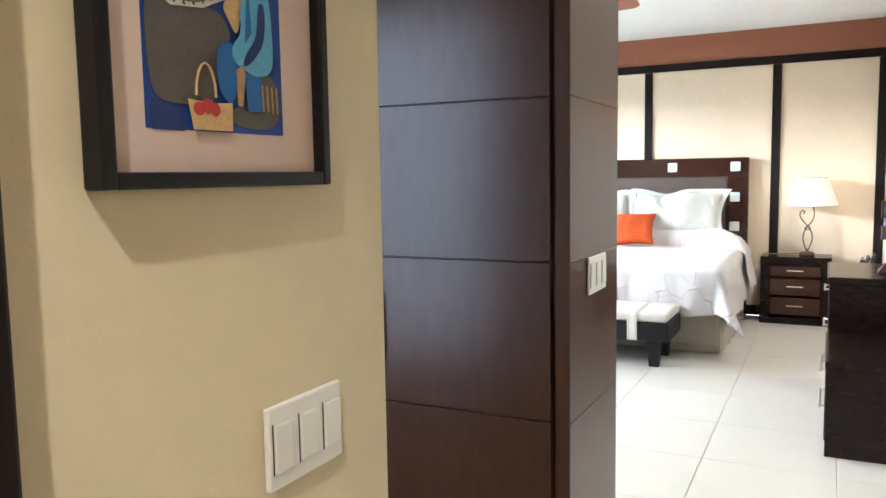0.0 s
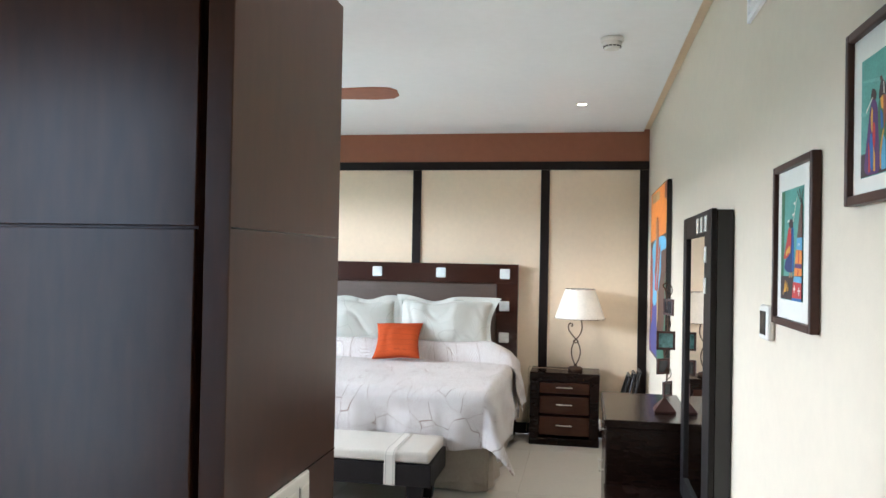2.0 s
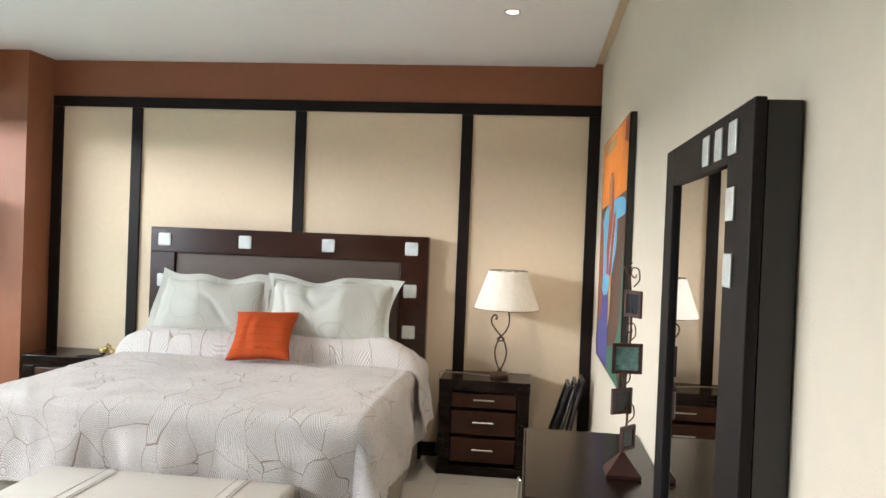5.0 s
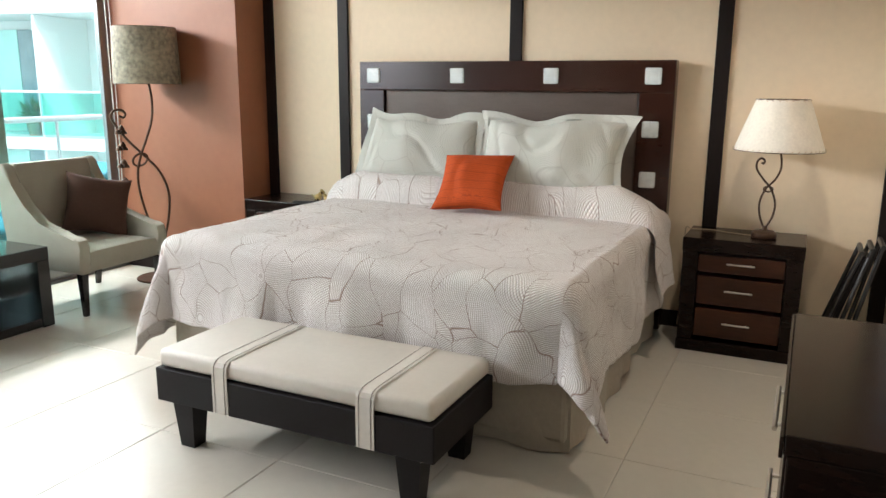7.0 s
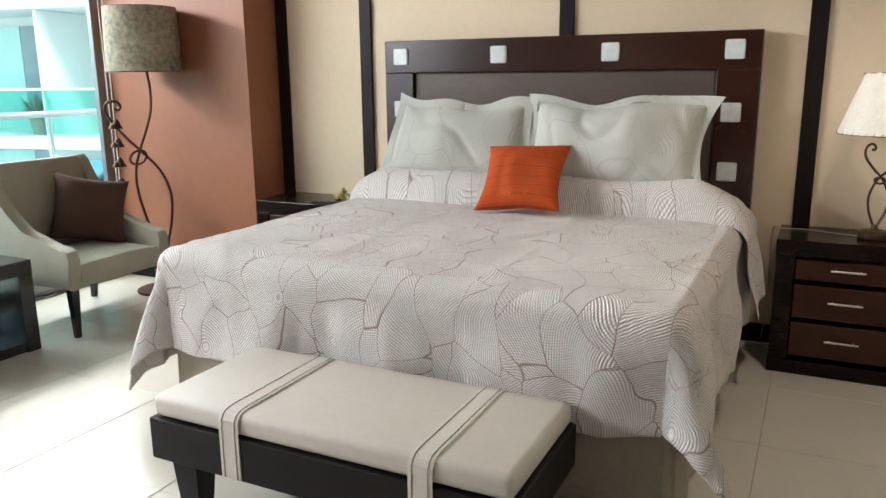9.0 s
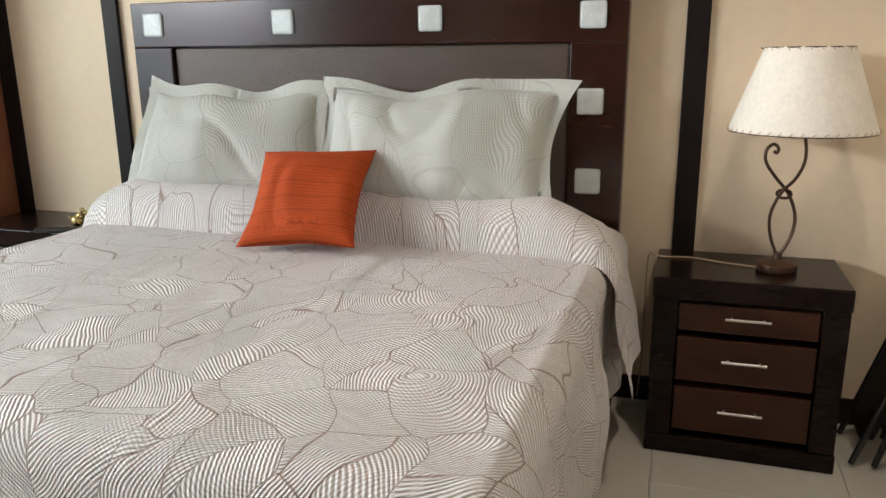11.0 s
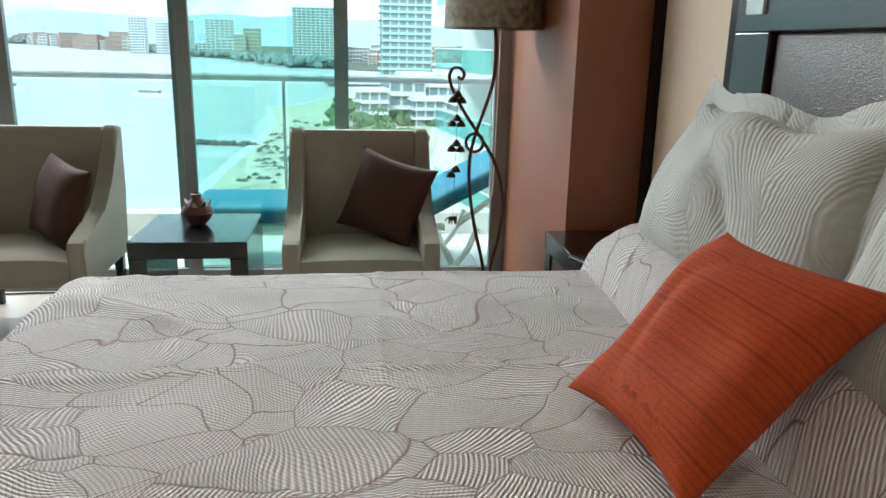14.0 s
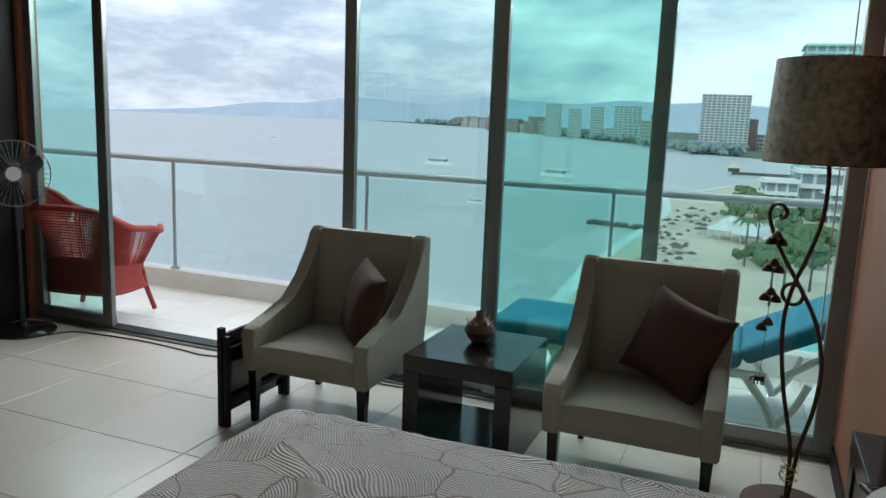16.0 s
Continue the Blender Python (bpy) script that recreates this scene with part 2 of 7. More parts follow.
M["red"] = material("red_wicker", (0.36, 0.040, 0.032), 0.5, var=0.25, scale=30, bump=0.8, bump_scale=110)
M["blue"] = material("turquoise_cushion", (0.006, 0.15, 0.235), 0.7, var=0.08, scale=8, bump=0.2, bump_scale=200)
M["picframe"] = material("brown_picture_frame", (0.050, 0.020, 0.013), 0.42, spec=0.3, var=0.2, scale=10)
M["standwood"] = material("reddish_stand_wood", (0.062, 0.027, 0.023), 0.4, var=0.2, scale=20, spec=0.3)
M["blackframe"] = material("black_picture_frame", (0.010, 0.009, 0.009), 0.4, spec=0.25, var=0.1)
M["mat"] = material("picture_mount", (0.80, 0.79, 0.72), 0.8, var=0.02)
M["matpink"] = material("pinkish_picture_mount", (0.66, 0.52, 0.44), 0.8, var=0.03)
M["mirror"] = mirror_material("mirror_silver")
M["pane"] = glass("tinted_pane", (0.76, 0.95, 0.91))
M["paneclear"] = glass("clear_pane", (0.865, 0.975, 0.95))
M["frosted"] = glass("frosted_pane", (0.92, 0.96, 0.97), 0.2)
M["railglass"] = glass("railing_glass", (0.93, 0.98, 0.965))
M["lamp_on"] = lit("downlight_glow", (1.0, 0.80, 0.52), 9.0)
M["quilt"] = quilted("quilted_bedspread", (0.90, 0.865, 0.84), (0.25, 0.15, 0.105), bump=0.85)
M["sham"] = quilted("quilted_sham", (0.51, 0.51, 0.455), (0.42, 0.41, 0.36), cell=3.6, ribs=85.0, bump=0.30, line_mix=0.12, cross=0.0, seam_width=0.012, wander=0.20, spread=1.3)
M["blind"] = material("blind_fabric", (0.66, 0.62, 0.56), 0.7, var=0.04)


def striped_orange():
    m = material("orange_cushion_cloth", (0.48, 0.074, 0.014), 0.85, var=0.14, scale=12, bump=0.5, bump_scale=230, spec=0.2)
    n, l = m.node_tree.nodes, m.node_tree.links
    b = n["Principled BSDF"]
    uv = n.new("ShaderNodeUVMap")
    w = n.new("ShaderNodeTexWave")
    w.bands_direction = "Y"
    w.inputs["Scale"].default_value, w.inputs["Distortion"].default_value = 5.6, 0.5
    l.new(uv.outputs["UV"], w.inputs["Vector"])
    w2 = n.new("ShaderNodeTexWave")
    w2.bands_direction = "Y"
    w2.inputs["Scale"].default_value, w2.inputs["Distortion"].default_value = 27.0, 2.2
    l.new(uv.outputs["UV"], w2.inputs["Vector"])
    r1 = n.new("ShaderNodeMapRange")
    r1.inputs["From Min"].default_value, r1.inputs["From Max"].default_value, r1.inputs["To Min"].default_value = 0.004, 0.03, 0.5
    l.new(w.outputs["Fac"], r1.inputs["Value"])
    r2 = n.new("ShaderNodeMapRange")
    r2.inputs["From Min"].default_value, r2.inputs["From Max"].default_value, r2.inputs["To Min"].default_value = 0.0, 0.35, 0.62
    l.new(w2.outputs["Fac"], r2.inputs["Value"])
    r = n.new("ShaderNodeMath")
    r.operation = "MULTIPLY"
    l.new(r1.outputs["Result"], r.inputs[0])
    l.new(r2.outputs["Result"], r.inputs[1])
    old = b.inputs["Base Color"].links[0].from_socket
    mx = n.new("ShaderNodeMix")
    mx.data_type = "RGBA"
    mx.inputs["A"].default_value = (0.22, 0.03, 0.012, 1)
    l.new(r.outputs[0], mx.inputs["Factor"])
    l.new(old, mx.inputs["B"])
    l.new(mx.outputs["Result"], b.inputs["Base Color"])
    return m


M["orange"] = striped_orange()


# ---- helpers for things ----
def part(name, bm, mat, parent=None, label="", kind="", smooth=False):
    me = bpy.data.meshes.new(name)
    bmesh.ops.recalc_face_normals(bm, faces=bm.faces[:])
    bm.to_mesh(me)
    bm.free()
    me.materials.append(M[mat] if isinstance(mat, str) else mat)
    if smooth:
        me.polygons.foreach_set("use_smooth", [True] * len(me.polygons))
        try:
            me.set_sharp_from_angle(angle=radians(40))
        except AttributeError:
            pass
    ob = new(name, me)
    if parent is not None:
        ob.parent = parent
    return tagged(ob, label=label, kind=kind)


def thing(name, label, category, loc=(0, 0, 0), rz=0, group=""):
    e = new(name)
    e.location, e.rotation_euler = loc, (0, 0, radians(rz))
    return tagged(e, label, category, group)


def box(bm, x0, x1, y0, y1, z0, z1, bev=0.0, seg=2):
    r = bmesh.ops.create_cube(bm, size=1.0, matrix=Matrix.Translation(((x0 + x1) / 2, (y0 + y1) / 2, (z0 + z1) / 2)) @ Matrix.Diagonal((abs(x1 - x0), abs(y1 - y0), abs(z1 - z0), 1)))
    if bev:
        edges = list({e for v in r["verts"] for e in v.link_edges})
        bmesh.ops.bevel(bm, geom=edges, offset=bev, segments=seg, affect="EDGES", profile=0.5)
    return bm


def bx(x0, x1, y0, y1, z0, z1, bev=0.0, seg=2):
    return box(bmesh.new(), x0, x1, y0, y1, z0, z1, bev, seg)


def cyl(bm, x, y, z0, z1, r0, r1=None, n=24, axis="Z"):
    """A round bar or cone from z0 to z1 along the axis; x, y are its other two coordinates in order."""
    r1 = r0 if r1 is None else r1
    m = Matrix.Translation((0, 0, (z0 + z1) / 2))
    r = bmesh.ops.create_cone(bm, cap_ends=True, segments=n, radius1=r0, radius2=r1, depth=z1 - z0, matrix=m)
    turn = {"Z": Matrix.Identity(4), "X": Matrix(((0, 0, 1, 0), (1, 0, 0, 0), (0, 1, 0, 0), (0, 0, 0, 1))), "Y": Matrix(((0, 1, 0, 0), (0, 0, 1, 0), (1, 0, 0, 0), (0, 0, 0, 1)))}[axis]
    off = {"Z": (x, y, 0), "X": (0, x, y), "Y": (x, 0, y)}[axis]
    bmesh.ops.transform(bm, matrix=Matrix.Translation(off) @ turn, verts=r["verts"])
    return bm


def lathe(profile, n=32, cx=0.0, cy=0.0):
    """A turned body from (radius, height) pairs."""
    bm = bmesh.new()
    rings = []
    for r, z in profile:
        rings.append([bm.verts.new((cx + r * math.cos(2 * math.pi * i / n), cy + r * math.sin(2 * math.pi * i / n), z)) for i in range(n)])
    for a, b in zip(rings, rings[1:]):
        for i in range(n):
            bm.faces.new((a[i], a[(i + 1) % n], b[(i + 1) % n], b[i]))
    if profile[0][0] > 1e-4:
        bm.faces.new(rings[0][::-1])
    if profile[-1][0] > 1e-4:
        bm.faces.new(rings[-1])
    bmesh.ops.remove_doubles(bm, verts=bm.verts[:], dist=1e-5)
    return bm


def smooth_path(pts, k=6):
    out = []
    p = [Vector(q) for q in pts]
    p = [p[0] * 2 - p[1], *p, p[-1] * 2 - p[-2]]
    for i in range(1, len(p) - 2):
        for j in range(k):
            t = j / k
            a, b, c, d = p[i - 1], p[i], p[i + 1], p[i + 2]
            out.append(0.5 * (2 * b + (c - a) * t + (2 * a - 5 * b + 4 * c - d) * t * t + (3 * b - a - 3 * c + d) * t ** 3))
    out.append(p[-2])
    return out


def tube(bm, pts, r, n=8, k=6, taper=1.0):
    """A round rod along a smooth line through the points."""
    line = smooth_path(pts, k) if k > 1 else [Vector(q) for q in pts]
    rings, up = [], Vector((0.3, 0.2, 1)).normalized()
    for i, q in enumerate(line):
        d = (line[min(i + 1, len(line) - 1)] - line[max(i - 1, 0)]).normalized()
        side = d.cross(up)
        if side.length < 0.05:
            side = d.cross(Vector((1, 0, 0)))
        side.normalize()
        up = side.cross(d).normalized()
        rr = r * (1 + (taper - 1) * i / max(1, len(line) - 1))
        rings.append([bm.verts.new(q + rr * (math.cos(2 * math.pi * j / n) * side + math.sin(2 * math.pi * j / n) * up)) for j in range(n)])
    for a, b in zip(rings, rings[1:]):
        for j in range(n):
            bm.faces.new((a[j], a[(j + 1) % n], b[(j + 1) % n], b[j]))
    bm.faces.new(rings[0][::-1])
    bm.faces.new(rings[-1])
    return bm


def prism(bm, outline, d0, d1, plane="XZ", bev=0.0, seg=3):
    """A flat outline given thickness: XZ between y=d0 and d1, YZ between x=d0 and d1, XY between z=d0 and d1."""
    def at(p, d):
        return {"XZ": (p[0], d, p[1]), "YZ": (d, p[0], p[1]), "XY": (p[0], p[1], d)}[plane]
    a = [bm.verts.new(at(p, d0)) for p in outline]
    b = [bm.verts.new(at(p, d1)) for p in outline]
    fs = [bm.faces.new(a), bm.faces.new(b[::-1])]
    for i in range(len(a)):
        fs.append(bm.faces.new((a[i], b[i], b[(i + 1) % len(a)], a[(i + 1) % len(a)])))
    if bev:
        edges = list(set(fs[0].edges) | set(fs[1].edges))
        bmesh.ops.bevel(bm, geom=edges, offset=bev, segments=seg, affect="EDGES", profile=0.5)
    return bm


def grid_mesh(nu, nv, f, uvf=None, closed=False):
    bm = bmesh.new()
    uvl = bm.loops.layers.uv.new("UVMap")
    vs = [[bm.verts.new(f(i / nu, j / nv)) for j in range(nv + 1)] for i in range(nu + 1)]
    for i in range(nu):
        for j in range(nv):
            fc = bm.faces.new((vs[i][j], vs[i + 1][j], vs[i + 1][j + 1], vs[i][j + 1]))
            if uvf:
                for lp, (a, b) in zip(fc.loops, ((i, j), (i + 1, j), (i + 1, j + 1), (i, j + 1))):
                    lp[uvl].uv = uvf(a / nu, b / nv)
    return bm


def pillow_bm(w, h, t, flange=0.0, nu=40, nv=28, crumple=0.01, pinch=0.06, seed=0.0, shape=None, crease=0.0):
    """A stuffed pillow in the XZ plane, front towards -Y, with pinched corners and an optional flat border."""
    bm = bmesh.new()
    uvl = bm.loops.layers.uv.new("UVMap")
    for side in (-1, 1):
        vs = []
        for i in range(nu + 1):
            row = []
            for j in range(nv + 1):
                u, v = 2 * i / nu - 1, 2 * j / nv - 1
                fu, fv = flange / (w / 2), flange / (h / 2)
                iu, iv = min(1, abs(u) / (1 - fu)), min(1, abs(v) / (1 - fv))
                body = (max(0, 1 - iu ** 2.6) ** 0.5) * (max(0, 1 - iv ** 2.6) ** 0.5)
                px = u * w / 2 * (1 - pinch * (1 - v * v) * u * u)
                pz = v * h / 2 * (1 - pinch * (1 - u * u) * v * v)
                nz = noise.noise(Vector((px * 5 + seed, pz * 5, seed))) * crumple * (0.4 + body)
                if crease:
                    q = Vector((px * 3.4 + seed, pz * 2.6 + px * 1.4, seed * 1.7))
                    nz -= crease * max(0.0, 1 - abs(noise.noise(q)) * 7) * body
                if shape:
                    sx, sz = shape(u, v)
                    px, pz = px + sx, pz + sz
                y = side * (t / 2 * body + 0.003) - nz
                if flange and (iu >= 1 or iv >= 1):
                    y = side * 0.003 - 0.012 * math.sin(px * 14 + pz * 11 + seed) - nz
                row.append(bm.verts.new((px, y, pz)))
            vs.append(row)
        for i in range(nu):
            for j in range(nv):
                idx = ((i, j), (i + 1, j), (i + 1, j + 1), (i, j + 1))
                fc = bm.faces.new([vs[a][b] for a, b in idx])
                for lp, (a, b) in zip(fc.loops, idx):
                    lp[uvl].uv = (a / nu * w + seed, b / nv * h)
    bmesh.ops.remove_doubles(bm, verts=bm.verts[:], dist=0.0065)
    return bm


# ---- large structure ----
CEIL, NORTH, EAST, WEST = 2.815, 10.40, 0.605, -4.69
SOUTH, COL_Y, COL_X = 4.90, 10.08, -3.50


def setting(name, bm, mat, **k):
    ob = part(name, bm, mat, **k)
    ob["kind"] = "structure"
    return ob


setting("wall_north", bx(WEST - 0.2, EAST + 0.2, NORTH, NORTH + 0.2, 0, CEIL + 0.3), "cream")
setting("wall_east", bx(EAST, EAST + 0.2, 0.9, NORTH, 0, CEIL + 0.3), "ivory")
setting("wall_hall", bx(-0.60, -0.445, 0.9, 3.195, 0, CEIL), "hall")
setting("wall_behind", bx(-0.60, EAST + 0.2, 0.7, 0.9, 0, CEIL + 0.3), "cream")
alcove = bmesh.new()
box(alcove, -2.6, -2.4, 3.04, SOUTH, 0, CEIL)
box(alcove, -2.4, -2.34, 3.04, 3.195, 0, CEIL)
box(alcove, -1.26, -0.60, 3.04, 3.195, 0, CEIL)
box(alcove, -2.34, -1.26, 3.04, 3.195, 0, 0.55)
box(alcove, -2.34, -1.26, 3.04, 3.195, 2.25, CEIL)
setting("wall_alcove", alcove, "ivory")
setting("wall_south", bx(WEST, -2.4, SOUTH - 0.16, SOUTH - 0.06, 0, CEIL), "trim")
west = bmesh.new()
box(west, WEST - 0.15, WEST, SOUTH - 0.16, SOUTH - 0.02, 0, CEIL)
box(west, WEST - 0.15, WEST, SOUTH - 0.02, NORTH, 2.50, CEIL + 0.3)
box(west, WEST - 0.15, WEST, COL_Y, NORTH, 0, 2.50)
setting("wall_west", west, "rust")
setting("column", bx(WEST, COL_X, COL_Y, NORTH - 0.001, 0, CEIL), "rust")
setting("beam", bx(WEST, -3.75, SOUTH - 0.06, COL_Y, 2.52, CEIL), "rust")
setting("wall_band", bx(COL_X, EAST, NORTH - 0.005, NORTH - 0.001, 2.54, CEIL + 0.1), "rust")
setting("ceiling", bx(-3.75, 0.55, 0.9, NORTH, CEIL, CEIL + 0.05), "white")
setting("ceiling_cove", bx(0.551, EAST - 0.001, 0.901, NORTH - 0.01, CEIL + 0.02, CEIL + 0.049), "cream")
setting("ceiling_above", bx(WEST - 0.2, EAST + 0.2, 0.7, NORTH + 0.2, CEIL + 0.3, CEIL + 0.4), "rust")
setting("trim", bx(COL_X, EAST, NORTH - 0.022, NORTH - 0.006, 2.465, 2.543, 0.003), "trim")
for tx in (-3.458, -2.825, -1.56, -0.334, 0.563):
    setting("trim", bx(tx - 0.04, tx + 0.04, NORTH - 0.022, NORTH - 0.001, 0.0, 2.463, 0.003), "trim")
for a, b in ((-3.417, -2.867), (-2.783, -1.602), (-1.318, -0.376), (-0.292, 0.521)):
    setting("baseboard", bx(a, b, NORTH - 0.016, NORTH - 0.001, 0.0, 0.10, 0.002), "trim")
setting("baseboard", bx(WEST + 0.01, COL_X, COL_Y - 0.014, COL_Y - 0.001, 0, 0.09, 0.002), "trim")
setting("baseboard", bx(COL_X + 0.001, COL_X + 0.014, COL_Y, NORTH - 0.03, 0, 0.09, 0.002), "trim")
setting("baseboard", bx(EAST - 0.014, EAST - 0.001, 8.10, NORTH - 0.03, 0, 0.09, 0.002), "trim")
setting("baseboard", bx(EAST - 0.014, EAST - 0.001, 0.92, 6.25, 0, 0.09, 0.002), "trim")
setting("door_casing", bx(-0.444, -0.415, 2.46, 2.598, 0, 2.15, 0.004), "trim")
door = thing("door_1", "closed dark brown wooden door in the hall wall", "door", (0, 0, 0))
door["kind"] = "structure"
part("door_leaf", bx(-0.444, -0.425, 1.61, 2.459, 0.01, 2.10, 0.003), "wardrobe", door)
part("door_handle", cyl(bmesh.new(), -0.395, 1.02, 1.72, 1.84, 0.009, n=12, axis="Y"), "steel", door)
floor = setting("floor", bx(WEST - 0.02, EAST, 0.9, NORTH, -0.12, -0.004), "grout")
balc = setting("balcony_floor", bx(-6.2, WEST - 0.03, 1.5, 12.5, -0.16, -0.028), "grout")
setting("balcony_kerb", bx(-6.18, -6.02, 1.5, 12.5, -0.027, 0.14, 0.006), "balcony")
setting("balcony_soffit", bx(-6.3, WEST - 0.16, 1.5, 12.5, 2.75, 3.0), "white")

# sliding window wall
def window_frame(name, y0, y1, x, z0=0.03, z1=2.44, w=0.055, tint="pane", stile0=None, stile1=None):
    w0, w1 = stile0 or w, stile1 or w
    e = thing(name, "floor-to-ceiling sliding panel with grey aluminium frame", "window", (0, 0, 0))
    e["kind"] = "structure"
    for a, b in ((y0, y0 + w0), (y1 - w1, y1)):
        part("window_frame", bx(x - 0.02, x + 0.02, a, b, z0, z1, 0.004), "alum", e)
    part("window_frame", bx(x - 0.02, x + 0.02, y0 + w0, y1 - w1, z0, z0 + 0.07, 0.004), "alum", e)
    part("window_frame", bx(x - 0.02, x + 0.02, y0 + w0, y1 - w1, z1 - 0.06, z1, 0.004), "alum", e)
    g = part("pane", bx(x - 0.003, x + 0.003, y0 + w0, y1 - w1, z0 + 0.07, z1 - 0.06), tint, e)
    g.visible_shadow = False
    return e


setting("window_sill", bx(WEST - 0.15, WEST - 0.001, SOUTH - 0.02, COL_Y, -0.003, 0.012, 0.002), "alum")
for tk in (-0.035, -0.065, -0.095, -0.125):
    setting("window_track", bx(WEST + tk - 0.004, WEST + tk + 0.004, SOUTH - 0.02, COL_Y, 0.0125, 0.028), "alum")
setting("window_head", bx(WEST - 0.15, WEST - 0.001, SOUTH - 0.02, COL_Y, 2.44, 2.499), "alum")
window_frame("window_1", 4.885, 5.60, WEST - 0.050, stile1=0.085, stile0=0.07)
window_frame("window_2", 7.385, 8.36, WEST - 0.080, tint="paneclear", stile0=0.075, stile1=0.07)
window_frame("window_3", 8.26, 9.19, WEST - 0.110, tint="pane", stile0=0.03, stile1=0.035)
window_frame("window_4", 8.31, 10.075, WEST - 0.050, tint="paneclear", stile0=0.06, stile1=0.085)
part("window_frame", bx(WEST - 0.078, WEST - 0.072, 9.115, 9.19, 0.03, 2.44), "alum", bpy.data.objects["window_4"])

# alcove window
aw = thing("window_5", "frosted small window in the closet alcove", "window", (0, 0, 0))
aw["kind"] = "structure"
for a, b, c, d in ((-2.34, -2.29, 0.55, 2.25), (-1.31, -1.26, 0.55, 2.25), (-2.29, -1.31, 0.55, 0.60), (-2.29, -1.31, 2.20, 2.25)):
    part("window_frame", bx(a, b, 3.09, 3.15, c, d, 0.003), "alum", aw)
ap = part("pane", bx(-2.29, -1.31, 3.117, 3.123, 0.60, 2.20), "frosted", aw)
ap.visible_shadow = False

# roller blind
bl = thing("roller_blind", "rolled-up beige roller blind with a bead chain above the window", "blind", (0, 0, 0))
part("blind_roll", cyl(bmesh.new(), WEST + 0.11, 2.44, 4.95, 9.90, 0.060, n=20, axis="Y"), "blind", bl, smooth=True)
part("blind_bracket", bx(WEST + 0.03, WEST + 0.18, 9.902, 9.925, 2.38, 2.519, 0.004), "white", bl)
part("blind_bracket", bx(WEST + 0.03, WEST + 0.18, 4.925, 4.948, 2.38, 2.519, 0.004), "white", bl)
ch = bmesh.new()
tube(ch, [(WEST + 0.10, 9.945, 2.42), (WEST + 0.10, 9.95, 1.5), (WEST + 0.10, 9.955, 0.62), (WEST + 0.10, 9.965, 0.56), (WEST + 0.10, 9.975, 0.62), (WEST + 0.10, 9.985, 1.5), (WEST + 0.10, 9.98, 2.42)], 0.0035, n=6, k=4)
part("bead_chain", ch, "plastic", bl, smooth=True)

# balcony railing
rail = thing("balcony_railing", "glass balcony railing with a round white handrail and posts", "railing", (0, 0, 0))
RX = -6.10
part("handrail", cyl(bmesh.new(), RX, 1.10, 1.66, 12.4, 0.027, n=16, axis="Y"), "railm", rail, smooth=True)
for py in (3.03, 4.93, 6.83, 8.73, 10.63, 12.3):
    pb = bx(RX - 0.012, RX + 0.012, py - 0.011, py + 0.011, 0.13, 1.075, 0.003)
    cyl(pb, RX, py, 0.141, 0.155, 0.04, n=16)
    part("post", pb, "railm", rail)
for a, b in ((1.7, 3.0), (3.06, 4.90), (4.96, 6.80), (6.86, 8.70), (8.76, 10.60), (10.66, 12.27)):
    g = part("glass_panel", bx(RX - 0.005, RX + 0.005, a, b, 0.17, 1.06), "railglass", rail)
    g.visible_shadow = False


# ---- bed ----
BX, HW, BY0, BY1, BTOP = -1.605, 1.03, 8.43, 10.27, 0.685
bed = thing("bed", "king-size bed with a dark wooden headboard, made up", "bed", (BX, 0, 0))
part("base", bx(-HW + 0.03, HW - 0.03, BY0 + 0.04, BY1, 0.05, 0.34, 0.02), "skirt", bed)
part("mattress", bx(-HW + 0.01, HW - 0.01, BY0 + 0.02, BY1, 0.34, BTOP - 0.02, 0.05, 3), "strap", bed)


def skirt_point(s, v):
    """Along the skirt: down one side, round the foot and up the other."""
    w, d = HW - 0.01, BY1 - BY0 - 0.06
    total = 2 * d + 2 * w
    q = s * total
    if q < d:
        x, y, nx, ny = -w, BY1 - q, -1, 0
    elif q < d + 2 * w:
        x, y, nx, ny = -w + (q - d), BY0 + 0.06, 0, -1
    else:
        x, y, nx, ny = w, BY0 + 0.06 + (q - d - 2 * w), 1, 0
    fold = (0.010 * math.sin(q * 21) + 0.026 * noise.noise(Vector((q * 3.1, 0.4, 0)))) * (0.3 + v)
    return (x + nx * fold, y + ny * fold, 0.36 - v * 0.352)


part("bed_skirt", grid_mesh(260, 6, skirt_point), "skirt", bed, "beige pleated bed skirt", smooth=True)

hb = part("headboard", bx(-HW + 0.005, HW + 0.01, BY1 + 0.055, BY1 + 0.10, 0.0, 1.575, 0.004), "headboard", bed)
fr = bmesh.new()
box(fr, -HW + 0.004, HW + 0.011, BY1 + 0.01, BY1 + 0.054, 1.395, 1.576, 0.004)
box(fr, -HW + 0.004, -HW + 0.19, BY1 + 0.01, BY1 + 0.054, 0.0, 1.3945, 0.004)
box(fr, HW - 0.19, HW + 0.011, BY1 + 0.01, BY1 + 0.054, 0.0, 1.3945, 0.004)
part("headboard_frame", fr, "headboard", bed)
part("headboard_panel", bx(-HW + 0.192, HW - 0.192, BY1 + 0.028, BY1 + 0.055, 0.5, 1.393, 0.012, 3), "leather", bed, "brown leatherette panel")
for qx, qz in [(x, 1.487) for x in (-0.918, -0.305, 0.314, 0.918)] + [(s * 0.918, z) for s in (-1, 1) for z in (1.187, 0.897)]:
    part("inlay", bx(qx - 0.047, qx + 0.047, BY1 + 0.001, BY1 + 0.012, qz - 0.047, qz + 0.047, 0.010, 3), "shell", bed, "square mother-of-pearl inlay")


